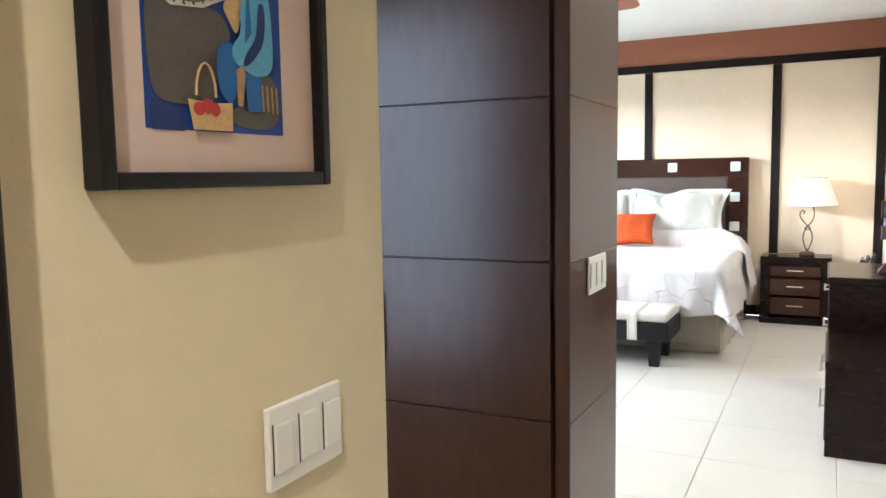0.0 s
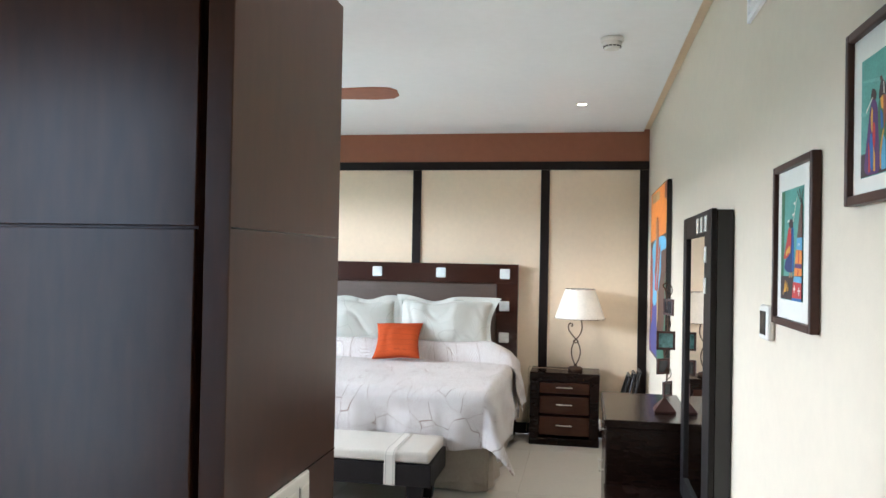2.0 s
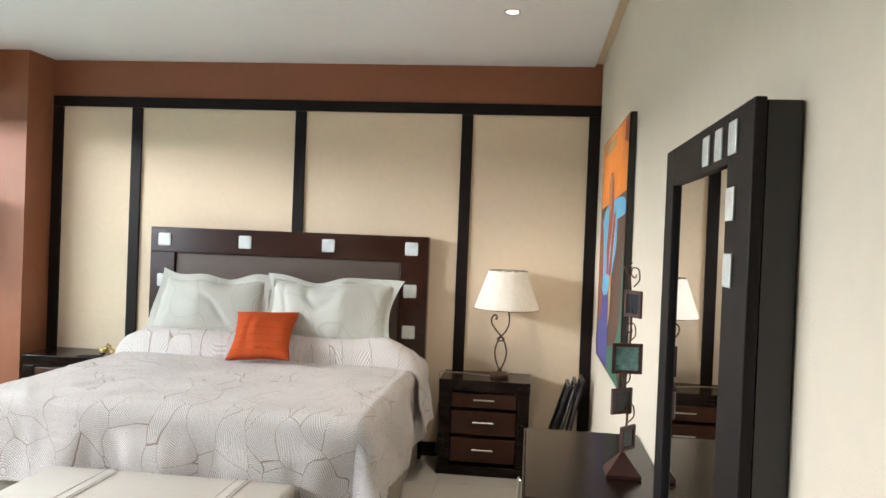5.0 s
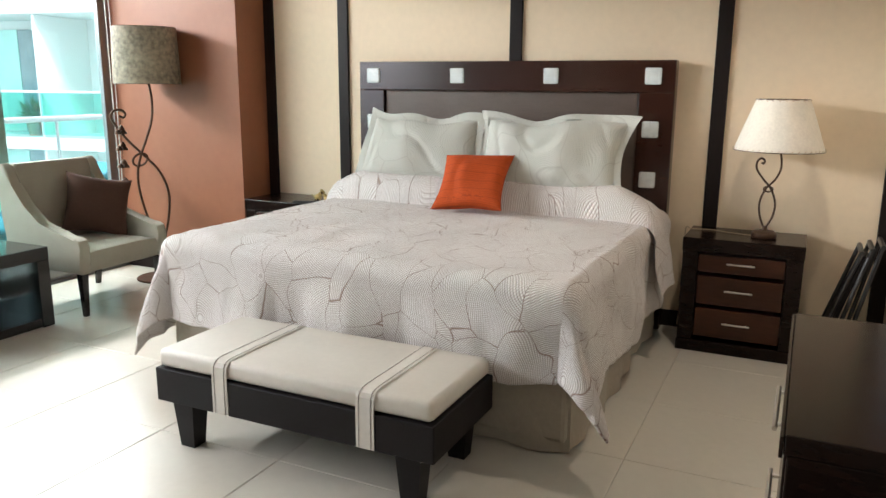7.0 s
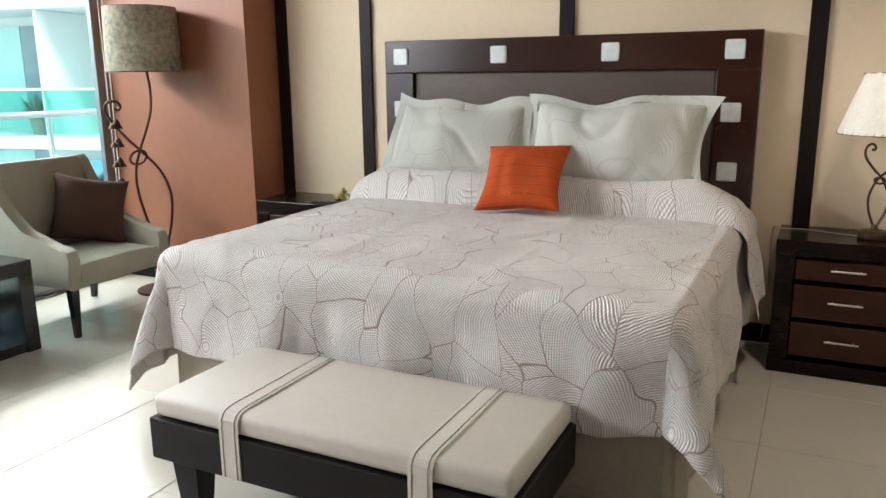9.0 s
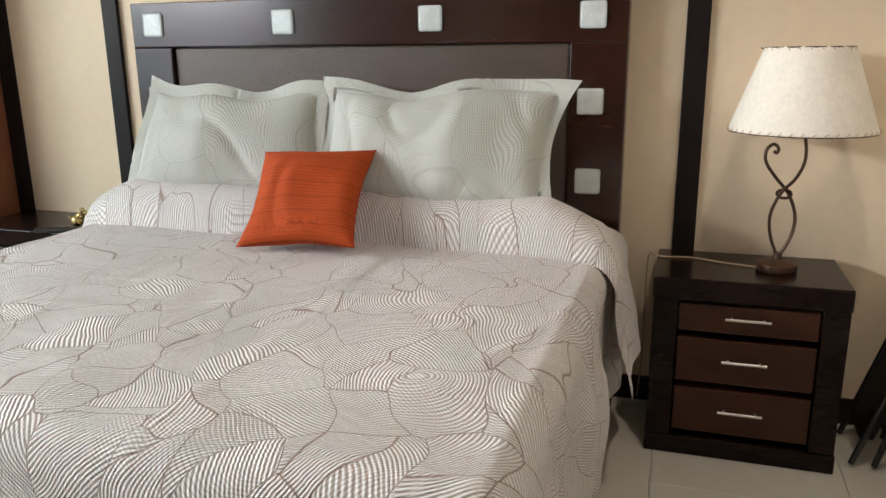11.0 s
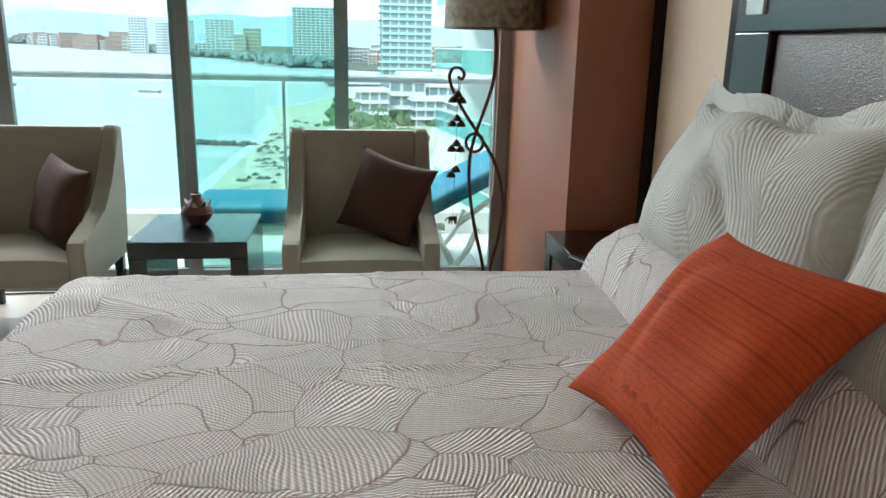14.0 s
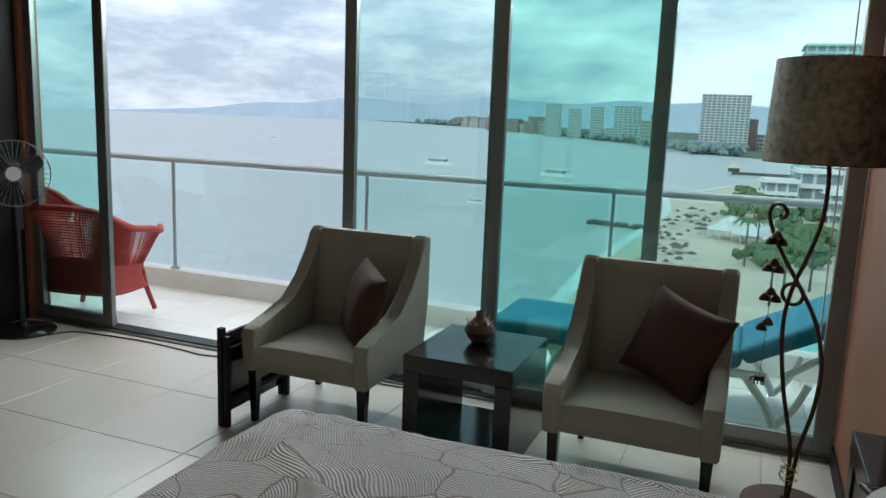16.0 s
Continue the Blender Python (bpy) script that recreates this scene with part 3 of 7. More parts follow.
def drape(u, v, hw, y0, y1, drop_s, drop_f, top, lift=0.0):
    """Cloth laid over the bed: past an edge it turns down, with folds; at the foot's corners it hangs in a point."""
    r = 0.07
    dx = max(0.0, abs(u) - hw + r)
    dy = max(0.0, y0 + r - v)
    d = math.hypot(dx, dy)
    cx, cy = max(-hw + r, min(hw - r, u)), max(y0 + r, v)
    pressed = sum(max(0.0, 1 - abs(q) / 0.016) * h for q, h in ((u + 0.31 + 0.01 * math.sin(v * 5), 0.0050), (u - 0.36 - 0.02 * math.sin(v * 3), 0.0045), (v - 9.27 - 0.012 * math.sin(u * 4), 0.0050), (v - 8.80 + 0.05 * u, 0.0035)))
    ridge = pressed + max(0.0, 1 - abs(noise.noise(Vector((u * 0.9 + v * 0.7, v * 1.3 - u * 0.8, 7.7)))) * 16) * 0.007
    soft = ridge + 0.010 * noise.noise(Vector((u * 2.2, v * 2.2, 0.3))) + 0.005 * noise.noise(Vector((u * 6, v * 6, 1.3)))
    if d < 1e-6:
        edge = min(1.0, (hw - abs(u)) / 0.25)
        return (u, v, top + lift + soft + 0.012 * edge)
    nx, ny = dx / d * (1 if u > 0 else -1), -dy / d
    arc = r * math.pi / 2
    if d < arc:
        a = d / r
        out, dn = r * math.sin(a), r * (1 - math.cos(a))
    else:
        hang = d - arc
        corner = (2 * min(dx, dy) / d) if d else 0
        along_ = u if dy > dx else v
        wave = 0.024 * math.sin(along_ * 9.5 + 0.8 * math.sin(along_ * 3.1) + 1.1) + 0.030 * noise.noise(Vector((u * 4.2, v * 4.2, 2.0))) + 0.012 * noise.noise(Vector((along_ * 13, 3.0, d * 2)))
        flare = 0.10 if corner < 0.4 else 0.10 + (0.50 if u > 0 else 0.30) * min(1.0, (corner - 0.4) / 0.8)
        out = r + hang * flare * 0.6 + wave * min(1, hang / 0.15)
        dn = r + hang * (0.985 - (0.19 if u > 0 else 0.10) * min(1.0, corner))
    return (cx + nx * out, cy + ny * out, max(0.02, top + lift + soft - dn + 0.008))


QS, QF = 0.47, 0.385
NQU, NQV = 220, 190
bed_quilt = thing("bedspread", "off-white quilted bedspread with curved stitched lines on the bed", "bedspread", (BX, 0, 0))


def quilt_f(a, b):
    u = -(HW + QS) + a * 2 * (HW + QS)
    v = BY0 - QF + b * (BY1 - 0.02 - BY0 + QF)
    return drape(u, v, HW + 0.01, BY0 - 0.01, BY1, QS, QF, BTOP + 0.012)


q = part("cover", grid_mesh(NQU, NQV, quilt_f, lambda a, b: (a * 2 * (HW + QS), b * (BY1 - BY0 + QF))), "quilt", bed_quilt, smooth=True)
sol = q.modifiers.new("thick", "SOLIDIFY")
sol.thickness, sol.offset = 0.012, 1.0


def fold_f(a, b):
    """The turned-back top of the bedspread: a soft band over the pillows' feet that hangs at both sides."""
    W = HW + 0.37
    u = -W + a * 2 * W
    over = max(0.0, abs(u) - HW)
    y0 = 9.84 + 0.05 * (1 - a) - 0.06 * a + 0.012 * math.sin(u * 4) - (0.40 if u > 0 else 0.15) * over
    t = b
    y = y0 + t * (10.21 - y0)
    puff = 0.150 * (math.sin(math.pi * min(1, t * 1.15) ** 0.62) if t < 0.80 else math.sin(math.pi * min(1, 0.80 * 1.15) ** 0.62))
    side = min(1.0, max(0.0, (HW + 0.03 - abs(u)) / 0.22))
    x, yy, z = drape(u, y, HW + 0.03, BY0, BY1, 0.4, 0.4, BTOP + 0.026)
    z += puff * (side ** 0.5) + 0.010 + 0.010 * noise.noise(Vector((u * 4, y * 4, 5)))
    z += 0.024 * math.sqrt(1 - (1 - min(1.0, t * 9)) ** 2) - 0.018
    hug = 0.25 + 0.75 * min(1.0, t * 4)
    out = 0.022 * (1 - side) * hug + (0.20 if u > 0 else 0.08) * over * (1.1 - t)
    return (x + (out if u > 0 else -out), yy, z)


part("folded_edge", grid_mesh(110, 20, fold_f, lambda a, b: (a * 2.9 + 5, b * 0.42)), "quilt", bed_quilt, "turned-back white quilted edge", smooth=True)


def pillow_thing(name, label, cat, mat, w, h, t, loc, tilt, yaw=0, roll=0, group="", flange=0.0, pinch=0.06, crumple=0.012, seed=0.0, shape=None, crease=0.0, fine=(40, 28)):
    e = thing(name, label, cat, loc, 0, group)
    e.rotation_mode = "YXZ"
    e.rotation_euler = Euler((radians(tilt), radians(roll), radians(yaw)), "YXZ")
    part("cover", pillow_bm(w, h, t, flange, *fine, crumple=crumple, pinch=pinch, seed=seed, shape=shape, crease=crease), mat, e, smooth=True)
    return e


pillow_thing("pillow", "pale grey-green quilted pillow with a flat border against the headboard", "pillow", "sham", 0.85, 0.52, 0.20, (-2.048, 10.06, 1.03), -20, 2, 1, "pillows on the bed", 0.055, 0.05, 0.020, 1.3, lambda u, v: (-0.02 * u * v - (0.03 * (1 - v) / 2 if u < 0 else 0), -0.03 * max(0, v) * (1 - u * u) - 0.012 * math.sin(u * 7) * max(0, v)), 0.012, (76, 48))
pillow_thing("pillow", "grey-green quilted pillow with a wavy border, slumped at one side", "pillow", "sham", 0.96, 0.55, 0.23, (-1.20, 10.03, 1.03), -22, -3, -1, "pillows on the bed", 0.055, 0.06, 0.022, 4.1, lambda u, v: ((0.03 * max(0, v) ** 2 - 0.03 * (1 - v * v)) * max(0, u) ** 2, max(0, v) * (-0.035 * max(0, u) ** 3 - 0.045 * math.exp(-((u + 0.25) / 0.35) ** 2))), 0.014, (76, 48))
cu = pillow_thing("throw_cushion", "orange striped square throw cushion leaning on the pillows", "cushion", "orange", 0.42, 0.41, 0.13, (-1.567, 9.760, 0.888), -46, 3, -3, "", 0.0, 0.13, 0.024, 2.2, None, 0.009, (56, 56))


# ---- nightstands ----
def nightstand(loc, group, w=0.60):
    e = thing("nightstand", "dark wooden nightstand with three drawers", "nightstand", loc, 0, group)
    d, h = 0.385, 0.635
    part("top", bx(-w / 2 - 0.003, w / 2 + 0.003, -d / 2 - 0.003, d / 2, h - 0.075, h, 0.005), "espresso", e)
    for s in (-1, 1):
        x = s * (w / 2 - 0.040)
        part("side_panel", bx(x - 0.040, x + 0.040, -d / 2, d / 2, 0.065, h - 0.0755, 0.004), "espresso", e)
    part("back_panel", bx(-w / 2 + 0.08, w / 2 - 0.08, d / 2 - 0.02, d / 2 - 0.005, 0.065, h - 0.0755), "espresso", e)
    part("plinth", bx(-w / 2 - 0.004, w / 2 + 0.004, -d / 2 - 0.004, d / 2, 0.0, 0.0645, 0.004), "espresso", e)
    for z0, z1 in ((0.088, 0.248), (0.272, 0.428), (0.452, 0.548)):
        dr = part("drawer", bx(-w / 2 + 0.084, w / 2 - 0.084, -d / 2 + 0.008, d / 2 - 0.03, z0, z1, 0.004), "mahogany", e)
        zc = (z0 + z1) / 2 + 0.008
        hb_ = bmesh.new()
        cyl(hb_, -d / 2 - 0.012, zc, -0.070, 0.070, 0.005, n=10, axis="X")
        for s in (-1, 1):
            cyl(hb_, s * 0.05, zc, -d / 2 - 0.012, -d / 2 + 0.008, 0.004, n=8, axis="Y")
        part("handle", hb_, "steel", dr, "brushed steel bar handle", smooth=True)
    return e


ns = nightstand((-0.118, 10.181, 0), "nightstands by the bed")
n2 = copy_thing(ns, pose(-3.10, 10.165, 0))


# ---- table lamp ----
def strand(bm, f, z0, z1, r, steps=26):
    tube(bm, [f(i / steps) for i in range(steps + 1)], r, n=8, k=1)


tl = thing("table_lamp", "twisted bronze table lamp with a laced parchment shade on the nightstand", "table lamp", (-0.028, 10.17, 0.636))
part("base", lathe([(0.062, 0.0), (0.066, 0.008), (0.064, 0.026), (0.052, 0.036), (0.016, 0.041), (0.012, 0.062), (0.0, 0.063)]), "iron", tl, smooth=True)
st = bmesh.new()
tube(st, [(0.004, 0, 0.05), (0.034, 0, 0.12), (0.040, 0, 0.19), (0.014, 0.006, 0.262), (-0.03, 0.004, 0.315), (-0.064, 0, 0.365), (-0.066, 0, 0.405), (-0.046, 0, 0.425), (-0.030, 0, 0.412), (-0.034, 0, 0.397), (-0.044, 0, 0.402)], 0.0055)
part("stem", st, "iron", tl, smooth=True)
st = bmesh.new()
tube(st, [(-0.004, 0, 0.05), (-0.030, 0, 0.12), (-0.036, 0, 0.19), (-0.012, -0.006, 0.262), (0.030, -0.004, 0.315), (0.052, 0, 0.37), (0.050, 0, 0.43), (0.030, 0, 0.50), (0.0, 0, 0.54)], 0.0055)
part("stem", st, "iron", tl, smooth=True)
st = bmesh.new()
tube(st, [(0.022 * math.cos(a / 10 * 6.283), 0.012 * math.sin(a / 10 * 6.283), 0.262 + 0.012 * math.sin(a / 10 * 6.283)) for a in range(11)], 0.005, k=2)
part("knot", st, "iron", tl, smooth=True)


def shade(parent, z0, z1, r0, r1, mat, lace="", lean=0.0):
    bm = bmesh.new()
    n = 48
    rings = []
    for r, z in ((r0, z0), ((r0 + r1) / 2 * 1.005, (z0 + z1) / 2), (r1, z1), (r1 - 0.003, z1 - 0.001), ((r0 + r1) / 2 * 1.005 - 0.003, (z0 + z1) / 2), (r0 - 0.003, z0 + 0.001)):
        rings.append([bm.verts.new((r * math.cos(2 * math.pi * i / n), r * math.sin(2 * math.pi * i / n), z + 0.003 * math.sin(i * 1.7))) for i in range(n)])
    for a in range(6):
        for i in range(n):
            bm.faces.new((rings[a][i], rings[a][(i + 1) % n], rings[(a + 1) % 6][(i + 1) % n], rings[(a + 1) % 6][i]))
    part("shade", bm, mat, parent, smooth=True)
    for r, z in ((r0 - 0.001, z0), (r1 - 0.001, z1)):
        wire = bmesh.new()
        tube(wire, [(r * math.cos(2 * math.pi * i / 32), r * math.sin(2 * math.pi * i / 32), z) for i in range(33)], 0.0022, n=6, k=1)
        part("shade_ring", wire, "iron", parent)
    wire = bmesh.new()
    for i in range(3):
        a = i * 2.094 + 0.4
        tube(wire, [(0, 0, z1 - 0.02), (r1 * math.cos(a), r1 * math.sin(a), z1 - 0.002)], 0.002, n=6, k=1)
    part("shade_spider", wire, "iron", parent)
    if lace:
        lb = bmesh.new()
        for r, z, c in ((r0, z0, 44), (r1, z1, 26)):
            for i in range(c):
                a = 2 * math.pi * i / c
                d = 0.007 if z == z0 else -0.007
                tube(lb, [((r + 0.001) * math.cos(a), (r + 0.001) * math.sin(a), z), ((r + 0.0025) * math.cos(a + 0.06), (r + 0.0025) * math.sin(a + 0.06), z + d * 1.6)], 0.0016, n=5, k=1)
        part("lacing", lb, lace, parent, "leather lacing round the rims", kind="stuff")
    for ob in parent.children:
        if lean and ob.name.split(".")[0] in ("shade", "shade_ring", "lacing"):
            ob.location.x = lean


shade(tl, 0.470, 0.732, 0.224, 0.131, "parch", "lace", 0.032)
cord = thing("lamp_cord", "thin brown lamp cord across the nightstand top", "cord", (0, 0, 0))
cb = bmesh.new()
tube(cb, [(-0.09, 10.18, 0.6395), (-0.20, 10.21, 0.6395), (-0.30, 10.25, 0.6395), (-0.41, 10.24, 0.6395), (-0.445, 10.28, 0.6395), (-0.458, 10.33, 0.56), (-0.46, 10.345, 0.2), (-0.47, 10.35, 0.03)], 0.0028, n=6)
part("wire", cb, "lace", cord, smooth=True)


# ---- floor lamp ----
fl = thing("floor_lamp", "tall twisted iron floor lamp with a mottled hide drum shade", "floor lamp", (-4.13, 9.86, 0))
part("base", lathe([(0.170, 0.0), (0.175, 0.006), (0.172, 0.016), (0.03, 0.022), (0.016, 0.05), (0.0, 0.051)]), "iron", fl, smooth=True)


LAMP_TURN = 1.1


def lamp_line(pts):
    rows = [(dx, -0.007 - 0.235 + (px - 1352) * 0.00205 + (py - 283) * 0.00026, 1.422 - (py - 283) * 0.00226) for px, py, dx in pts]
    return [(dx + LAMP_TURN * y * min(1.0, (1.43 - z) / 0.2) if z < 1.43 else dx, y, z) for dx, y, z in rows]


st = bmesh.new()
tube(st, [(0, 0, 0.03)] + lamp_line([(1402, 800, 0.0), (1392, 700, 0.01), (1390, 620, 0.01), (1396, 560, 0.012), (1412, 505, 0.016), (1434, 455, 0.01), (1460, 390, 0), (1472, 330, 0), (1475, 283, 0), (1470, 190, 0)]), 0.0085, n=10)
part("stem", st, "iron", fl, smooth=True)
st = bmesh.new()
tube(st, [(0.004, 0.004, 0.03)] + lamp_line([(1418, 790, 0.0), (1444, 710, -0.01), (1458, 630, -0.01), (1450, 560, -0.012), (1424, 505, -0.016), (1398, 460, -0.01), (1378, 415, 0), (1372, 385, 0), (1381, 366, 0), (1396, 364, 0), (1404, 376, 0), (1398, 387, 0), (1391, 383, 0)]), 0.0085, n=10)
part("stem", st, "iron", fl, smooth=True)
st = bmesh.new()
lc = lamp_line([(1411, 520, 0)])[0]
tube(st, [(lc[0] + 0.02 * math.sin(a * 0.628) + 0.03 * math.cos(a * 0.628), lc[1] + 0.038 * math.cos(a * 0.628), lc[2] + 0.046 * math.sin(a * 0.628)) for a in range(11)], 0.008, k=3)
part("knot", st, "iron", fl, smooth=True)
shade(fl, 1.422, 1.806, 0.228, 0.215, "hide")

# hanging bell chain
bc = thing("bell_chain", "string of small dark metal bells hanging from the floor lamp", "ornament", (0, 0, 0))
top_l = lamp_line([(1391, 390, 0)])[0]
tx0, ty0 = -4.13 + top_l[0], 9.86 + top_l[1]
sb = bmesh.new()
tube(sb, [(tx0, ty0, top_l[2] + 0.004), (tx0, ty0 - 0.004, 0.9), (tx0, ty0 - 0.012, 0.50)], 0.0012, n=5, k=3)
part("string", sb, "blackmatt", bc)
for k, z in enumerate((1.10, 0.985, 0.86, 0.73)):
    for j, (oy, oz) in enumerate(((-0.022, -0.028), (0.022, -0.030), (0.0, 0.0))):
        if k == 3 and j == 1:
            continue
        bb = lathe([(0.0, 0.034), (0.008, 0.030), (0.020, 0.014), (0.024, 0.0), (0.0, 0.001)], n=14)
        bmesh.ops.translate(bb, vec=(tx0 + 0.006 * (j - 1), ty0 - 0.004 + oy, z + oz), verts=bb.verts[:])
        part("bell", bb, "iron", bc, smooth=True)
el = bmesh.new()
box(el, tx0 - 0.010, tx0 + 0.010, ty0 - 0.034, ty0 + 0.010, 0.478, 0.502, 0.007)
for oy in (-0.030, -0.018, -0.002, 0.006):
    box(el, tx0 - 0.006, tx0 + 0.006, ty0 + oy - 0.003, ty0 + oy + 0.003, 0.462, 0.482)
tube(el, [(tx0, ty0 - 0.030, 0.494), (tx0, ty0 - 0.044, 0.490), (tx0, ty0 - 0.048, 0.474)], 0.003, n=6)
part("elephant", el, "iron", bc)
fg = thing("gold_ornament", "small tangled gold wire ornament tied round the lamp foot", "ornament", (-4.12, 9.86, 0))
gb = bmesh.new()
for k in range(9):
    a = k * 0.7
    tube(gb, [(0.035 * math.cos(a + t * 1.3), 0.035 * math.sin(a + t * 1.3), 0.12 + 0.02 * math.sin(a * 3 + t * 2) + 0.012 * k) for t in range(5)], 0.0014, n=5, k=3)
part("wire", gb, "brass", fg)


# ---- armchairs ----
def armchair(loc, rz, group, label):
    e = thing("armchair", label, "armchair", loc, rz, group)
    W, T = 0.70, 0.075
    prof = [(-0.355, 0.915), (-0.30, 0.925), (-0.262, 0.90), (-0.22, 0.80), (-0.13, 0.66), (0.0, 0.555), (0.16, 0.510), (0.31, 0.502), (0.345, 0.485), (0.350, 0.44), (0.345, 0.275), (-0.30, 0.275), (-0.335, 0.60)]
    for s in (-1, 1):
        y = s * (W / 2 - T / 2)
        bm = prism(bmesh.new(), prof, y - T / 2, y + T / 2, "XZ", 0.016, 3)
        part("armrest", bm, "linen", e, smooth=True)
    bm = prism(bmesh.new(), [(-0.352, 0.90), (-0.33, 0.918), (-0.275, 0.918), (-0.258, 0.895), (-0.19, 0.38), (-0.19, 0.29), (-0.315, 0.29)], -W / 2 + T - 0.004, W / 2 - T + 0.004, "XZ", 0.012, 3)
    part("backrest", bm, "linen", e, smooth=True)
    part("seat_frame", bx(-0.30, 0.335, -W / 2 + T - 0.002, W / 2 - T + 0.002, 0.277, 0.372, 0.012, 2), "linen", e, smooth=True)

    def seat_f(a, b):
        x, y = -0.19 + a * 0.535, (b - 0.5) * (W - 2 * T + 0.002)
        crown = 0.028 * (1 - (2 * b - 1) ** 4) * (1 - (2 * a - 1) ** 6)
        roll = 0.035 if a > 0.985 else 0
        return (x, y, 0.395 + crown - roll)
    sb_ = grid_mesh(26, 22, seat_f)
    ex = bmesh.ops.extrude_face_region(sb_, geom=sb_.faces[:])
    bmesh.ops.translate(sb_, vec=(0, 0, -0.045), verts=[v for v in ex["geom"] if isinstance(v, bmesh.types.BMVert)])
    part("seat_cushion", sb_, "linen", e, smooth=True)
    for lx in (-0.275, 0.30):
        for s in (-1, 1):
            ly = s * (W / 2 - 0.045)
            top, bot = 0.024, 0.014
            bm = bmesh.new()
            k = -0.03 if lx < 0 else 0.0
            a = [bm.verts.new((lx + px * top, ly + py * top, 0.28)) for px, py in ((-1, -1), (1, -1), (1, 1), (-1, 1))]
            b = [bm.verts.new((lx + k + px * bot, ly + py * bot, 0.0)) for px, py in ((-1, -1), (1, -1), (1, 1), (-1, 1))]
            bm.faces.new(a), bm.faces.new(b[::-1])
            for i in range(4):
                bm.faces.new((a[i], b[i], b[(i + 1) % 4], a[(i + 1) % 4]))
            part("leg", bm, "black", e)
    return e


armchair((-4.13, 9.245, 0), 0, "armchairs by the window", "beige upholstered armchair with black legs beside the floor lamp")
armchair((-4.18, 7.705, 0), 0, "armchairs by the window", "beige upholstered armchair with black legs by the sliding door")
c1 = pillow_thing("chair_cushion", "dark brown square cushion tilted on one corner in the armchair", "cushion", "brown", 0.42, 0.41, 0.15, (-4.16, 9.37, 0.62), -22, 62, 13, "brown cushions", 0, 0.10, 0.014, 0.7)
c2 = pillow_thing("chair_cushion", "dark brown square cushion leaning sideways in the armchair", "cushion", "brown", 0.39, 0.39, 0.15, (-4.15, 7.86, 0.605), -18, 46, 8, "brown cushions", 0, 0.10, 0.014, 3.9)

# ---- side table ----
sd = thing("side_table", "black lacquered cube side table with open sides between the armchairs", "side table", (-4.15, 8.482, 0))
part("tabletop", bx(-0.295, 0.295, -0.258, 0.258, 0.405, 0.482, 0.003), "black", sd)
for s in (-1, 1):
    part("side_panel", bx(-0.294, 0.294, s * 0.2185 - 0.0385, s * 0.2185 + 0.0385, 0.0, 0.4045, 0.003), "black", sd)
part("bottom_shelf", bx(-0.29, 0.29, -0.179, 0.179, 0.005, 0.06, 0.003), "black", sd)
va = thing("vase", "small painted clay vase with dark pattern on the side table", "vase", (-4.20, 8.465, 0.483))
part("body", lathe([(0.030, 0.0), (0.040, 0.004), (0.062, 0.030), (0.076, 0.060), (0.066, 0.085), (0.040, 0.112), (0.024, 0.126), (0.021, 0.144), (0.028, 0.150), (0.024, 0.152), (0.017, 0.144), (0.018, 0.126), (0.0, 0.10)], n=36), "clay", va, smooth=True)
for k in range(9):
    a = k * 0.698
    pb = lathe([(0.0, -0.026), (0.010, -0.015), (0.013, 0.0), (0.008, 0.018), (0.0, 0.026)], n=10)
    bmesh.ops.scale(pb, vec=(1, 0.14, 1), verts=pb.verts[:])
    bmesh.ops.rotate(pb, cent=(0, 0, 0), matrix=Matrix.Rotation(a + 1.5708, 3, "Z") @ Matrix.Rotation(radians(36), 3, "X"), verts=pb.verts[:])
    bmesh.ops.translate(pb, vec=(0.0575 * math.cos(a), 0.0575 * math.sin(a), 0.098), verts=pb.verts[:])
    part("painted_motif", pb, "claydark" if k % 2 else "claypale", va)
bd = bmesh.new()
tube(bd, [(0.0768 * math.cos(i * 0.2618), 0.0768 * math.sin(i * 0.2618), 0.059) for i in range(25)], 0.0022, n=6, k=1)
part("painted_band", bd, "claydark", va)

# ---- bench ----
be = thing("bench", "black bench with pale padded top and two stitched straps", "bench", (-1.49, 8.115, 0))
part("frame", bx(-0.615, 0.615, -0.262, 0.262, 0.195, 0.333, 0.005), "blackmatt", be)
part("cushion", bx(-0.606, 0.606, -0.255, 0.255, 0.334, 0.409, 0.026, 4), "benchl", be, "pale grey-beige padded top", smooth=True)
for sx in (-1, 1):
    for sy in (-1, 1):
        x, y = sx * 0.505, sy * 0.195
        bm = bmesh.new()
        a = [bm.verts.new((x + px * 0.050, y + py * 0.045, 0.195)) for px, py in ((-1, -1), (1, -1), (1, 1), (-1, 1))]
        b = [bm.verts.new((x + px * 0.034, y + py * 0.032, 0.0)) for px, py in ((-1, -1), (1, -1), (1, 1), (-1, 1))]
        bm.faces.new(a), bm.faces.new(b[::-1])
        for i in range(4):
            bm.faces.new((a[i], b[i], b[(i + 1) % 4], a[(i + 1) % 4]))
        part("leg", bm, "blackmatt", be)
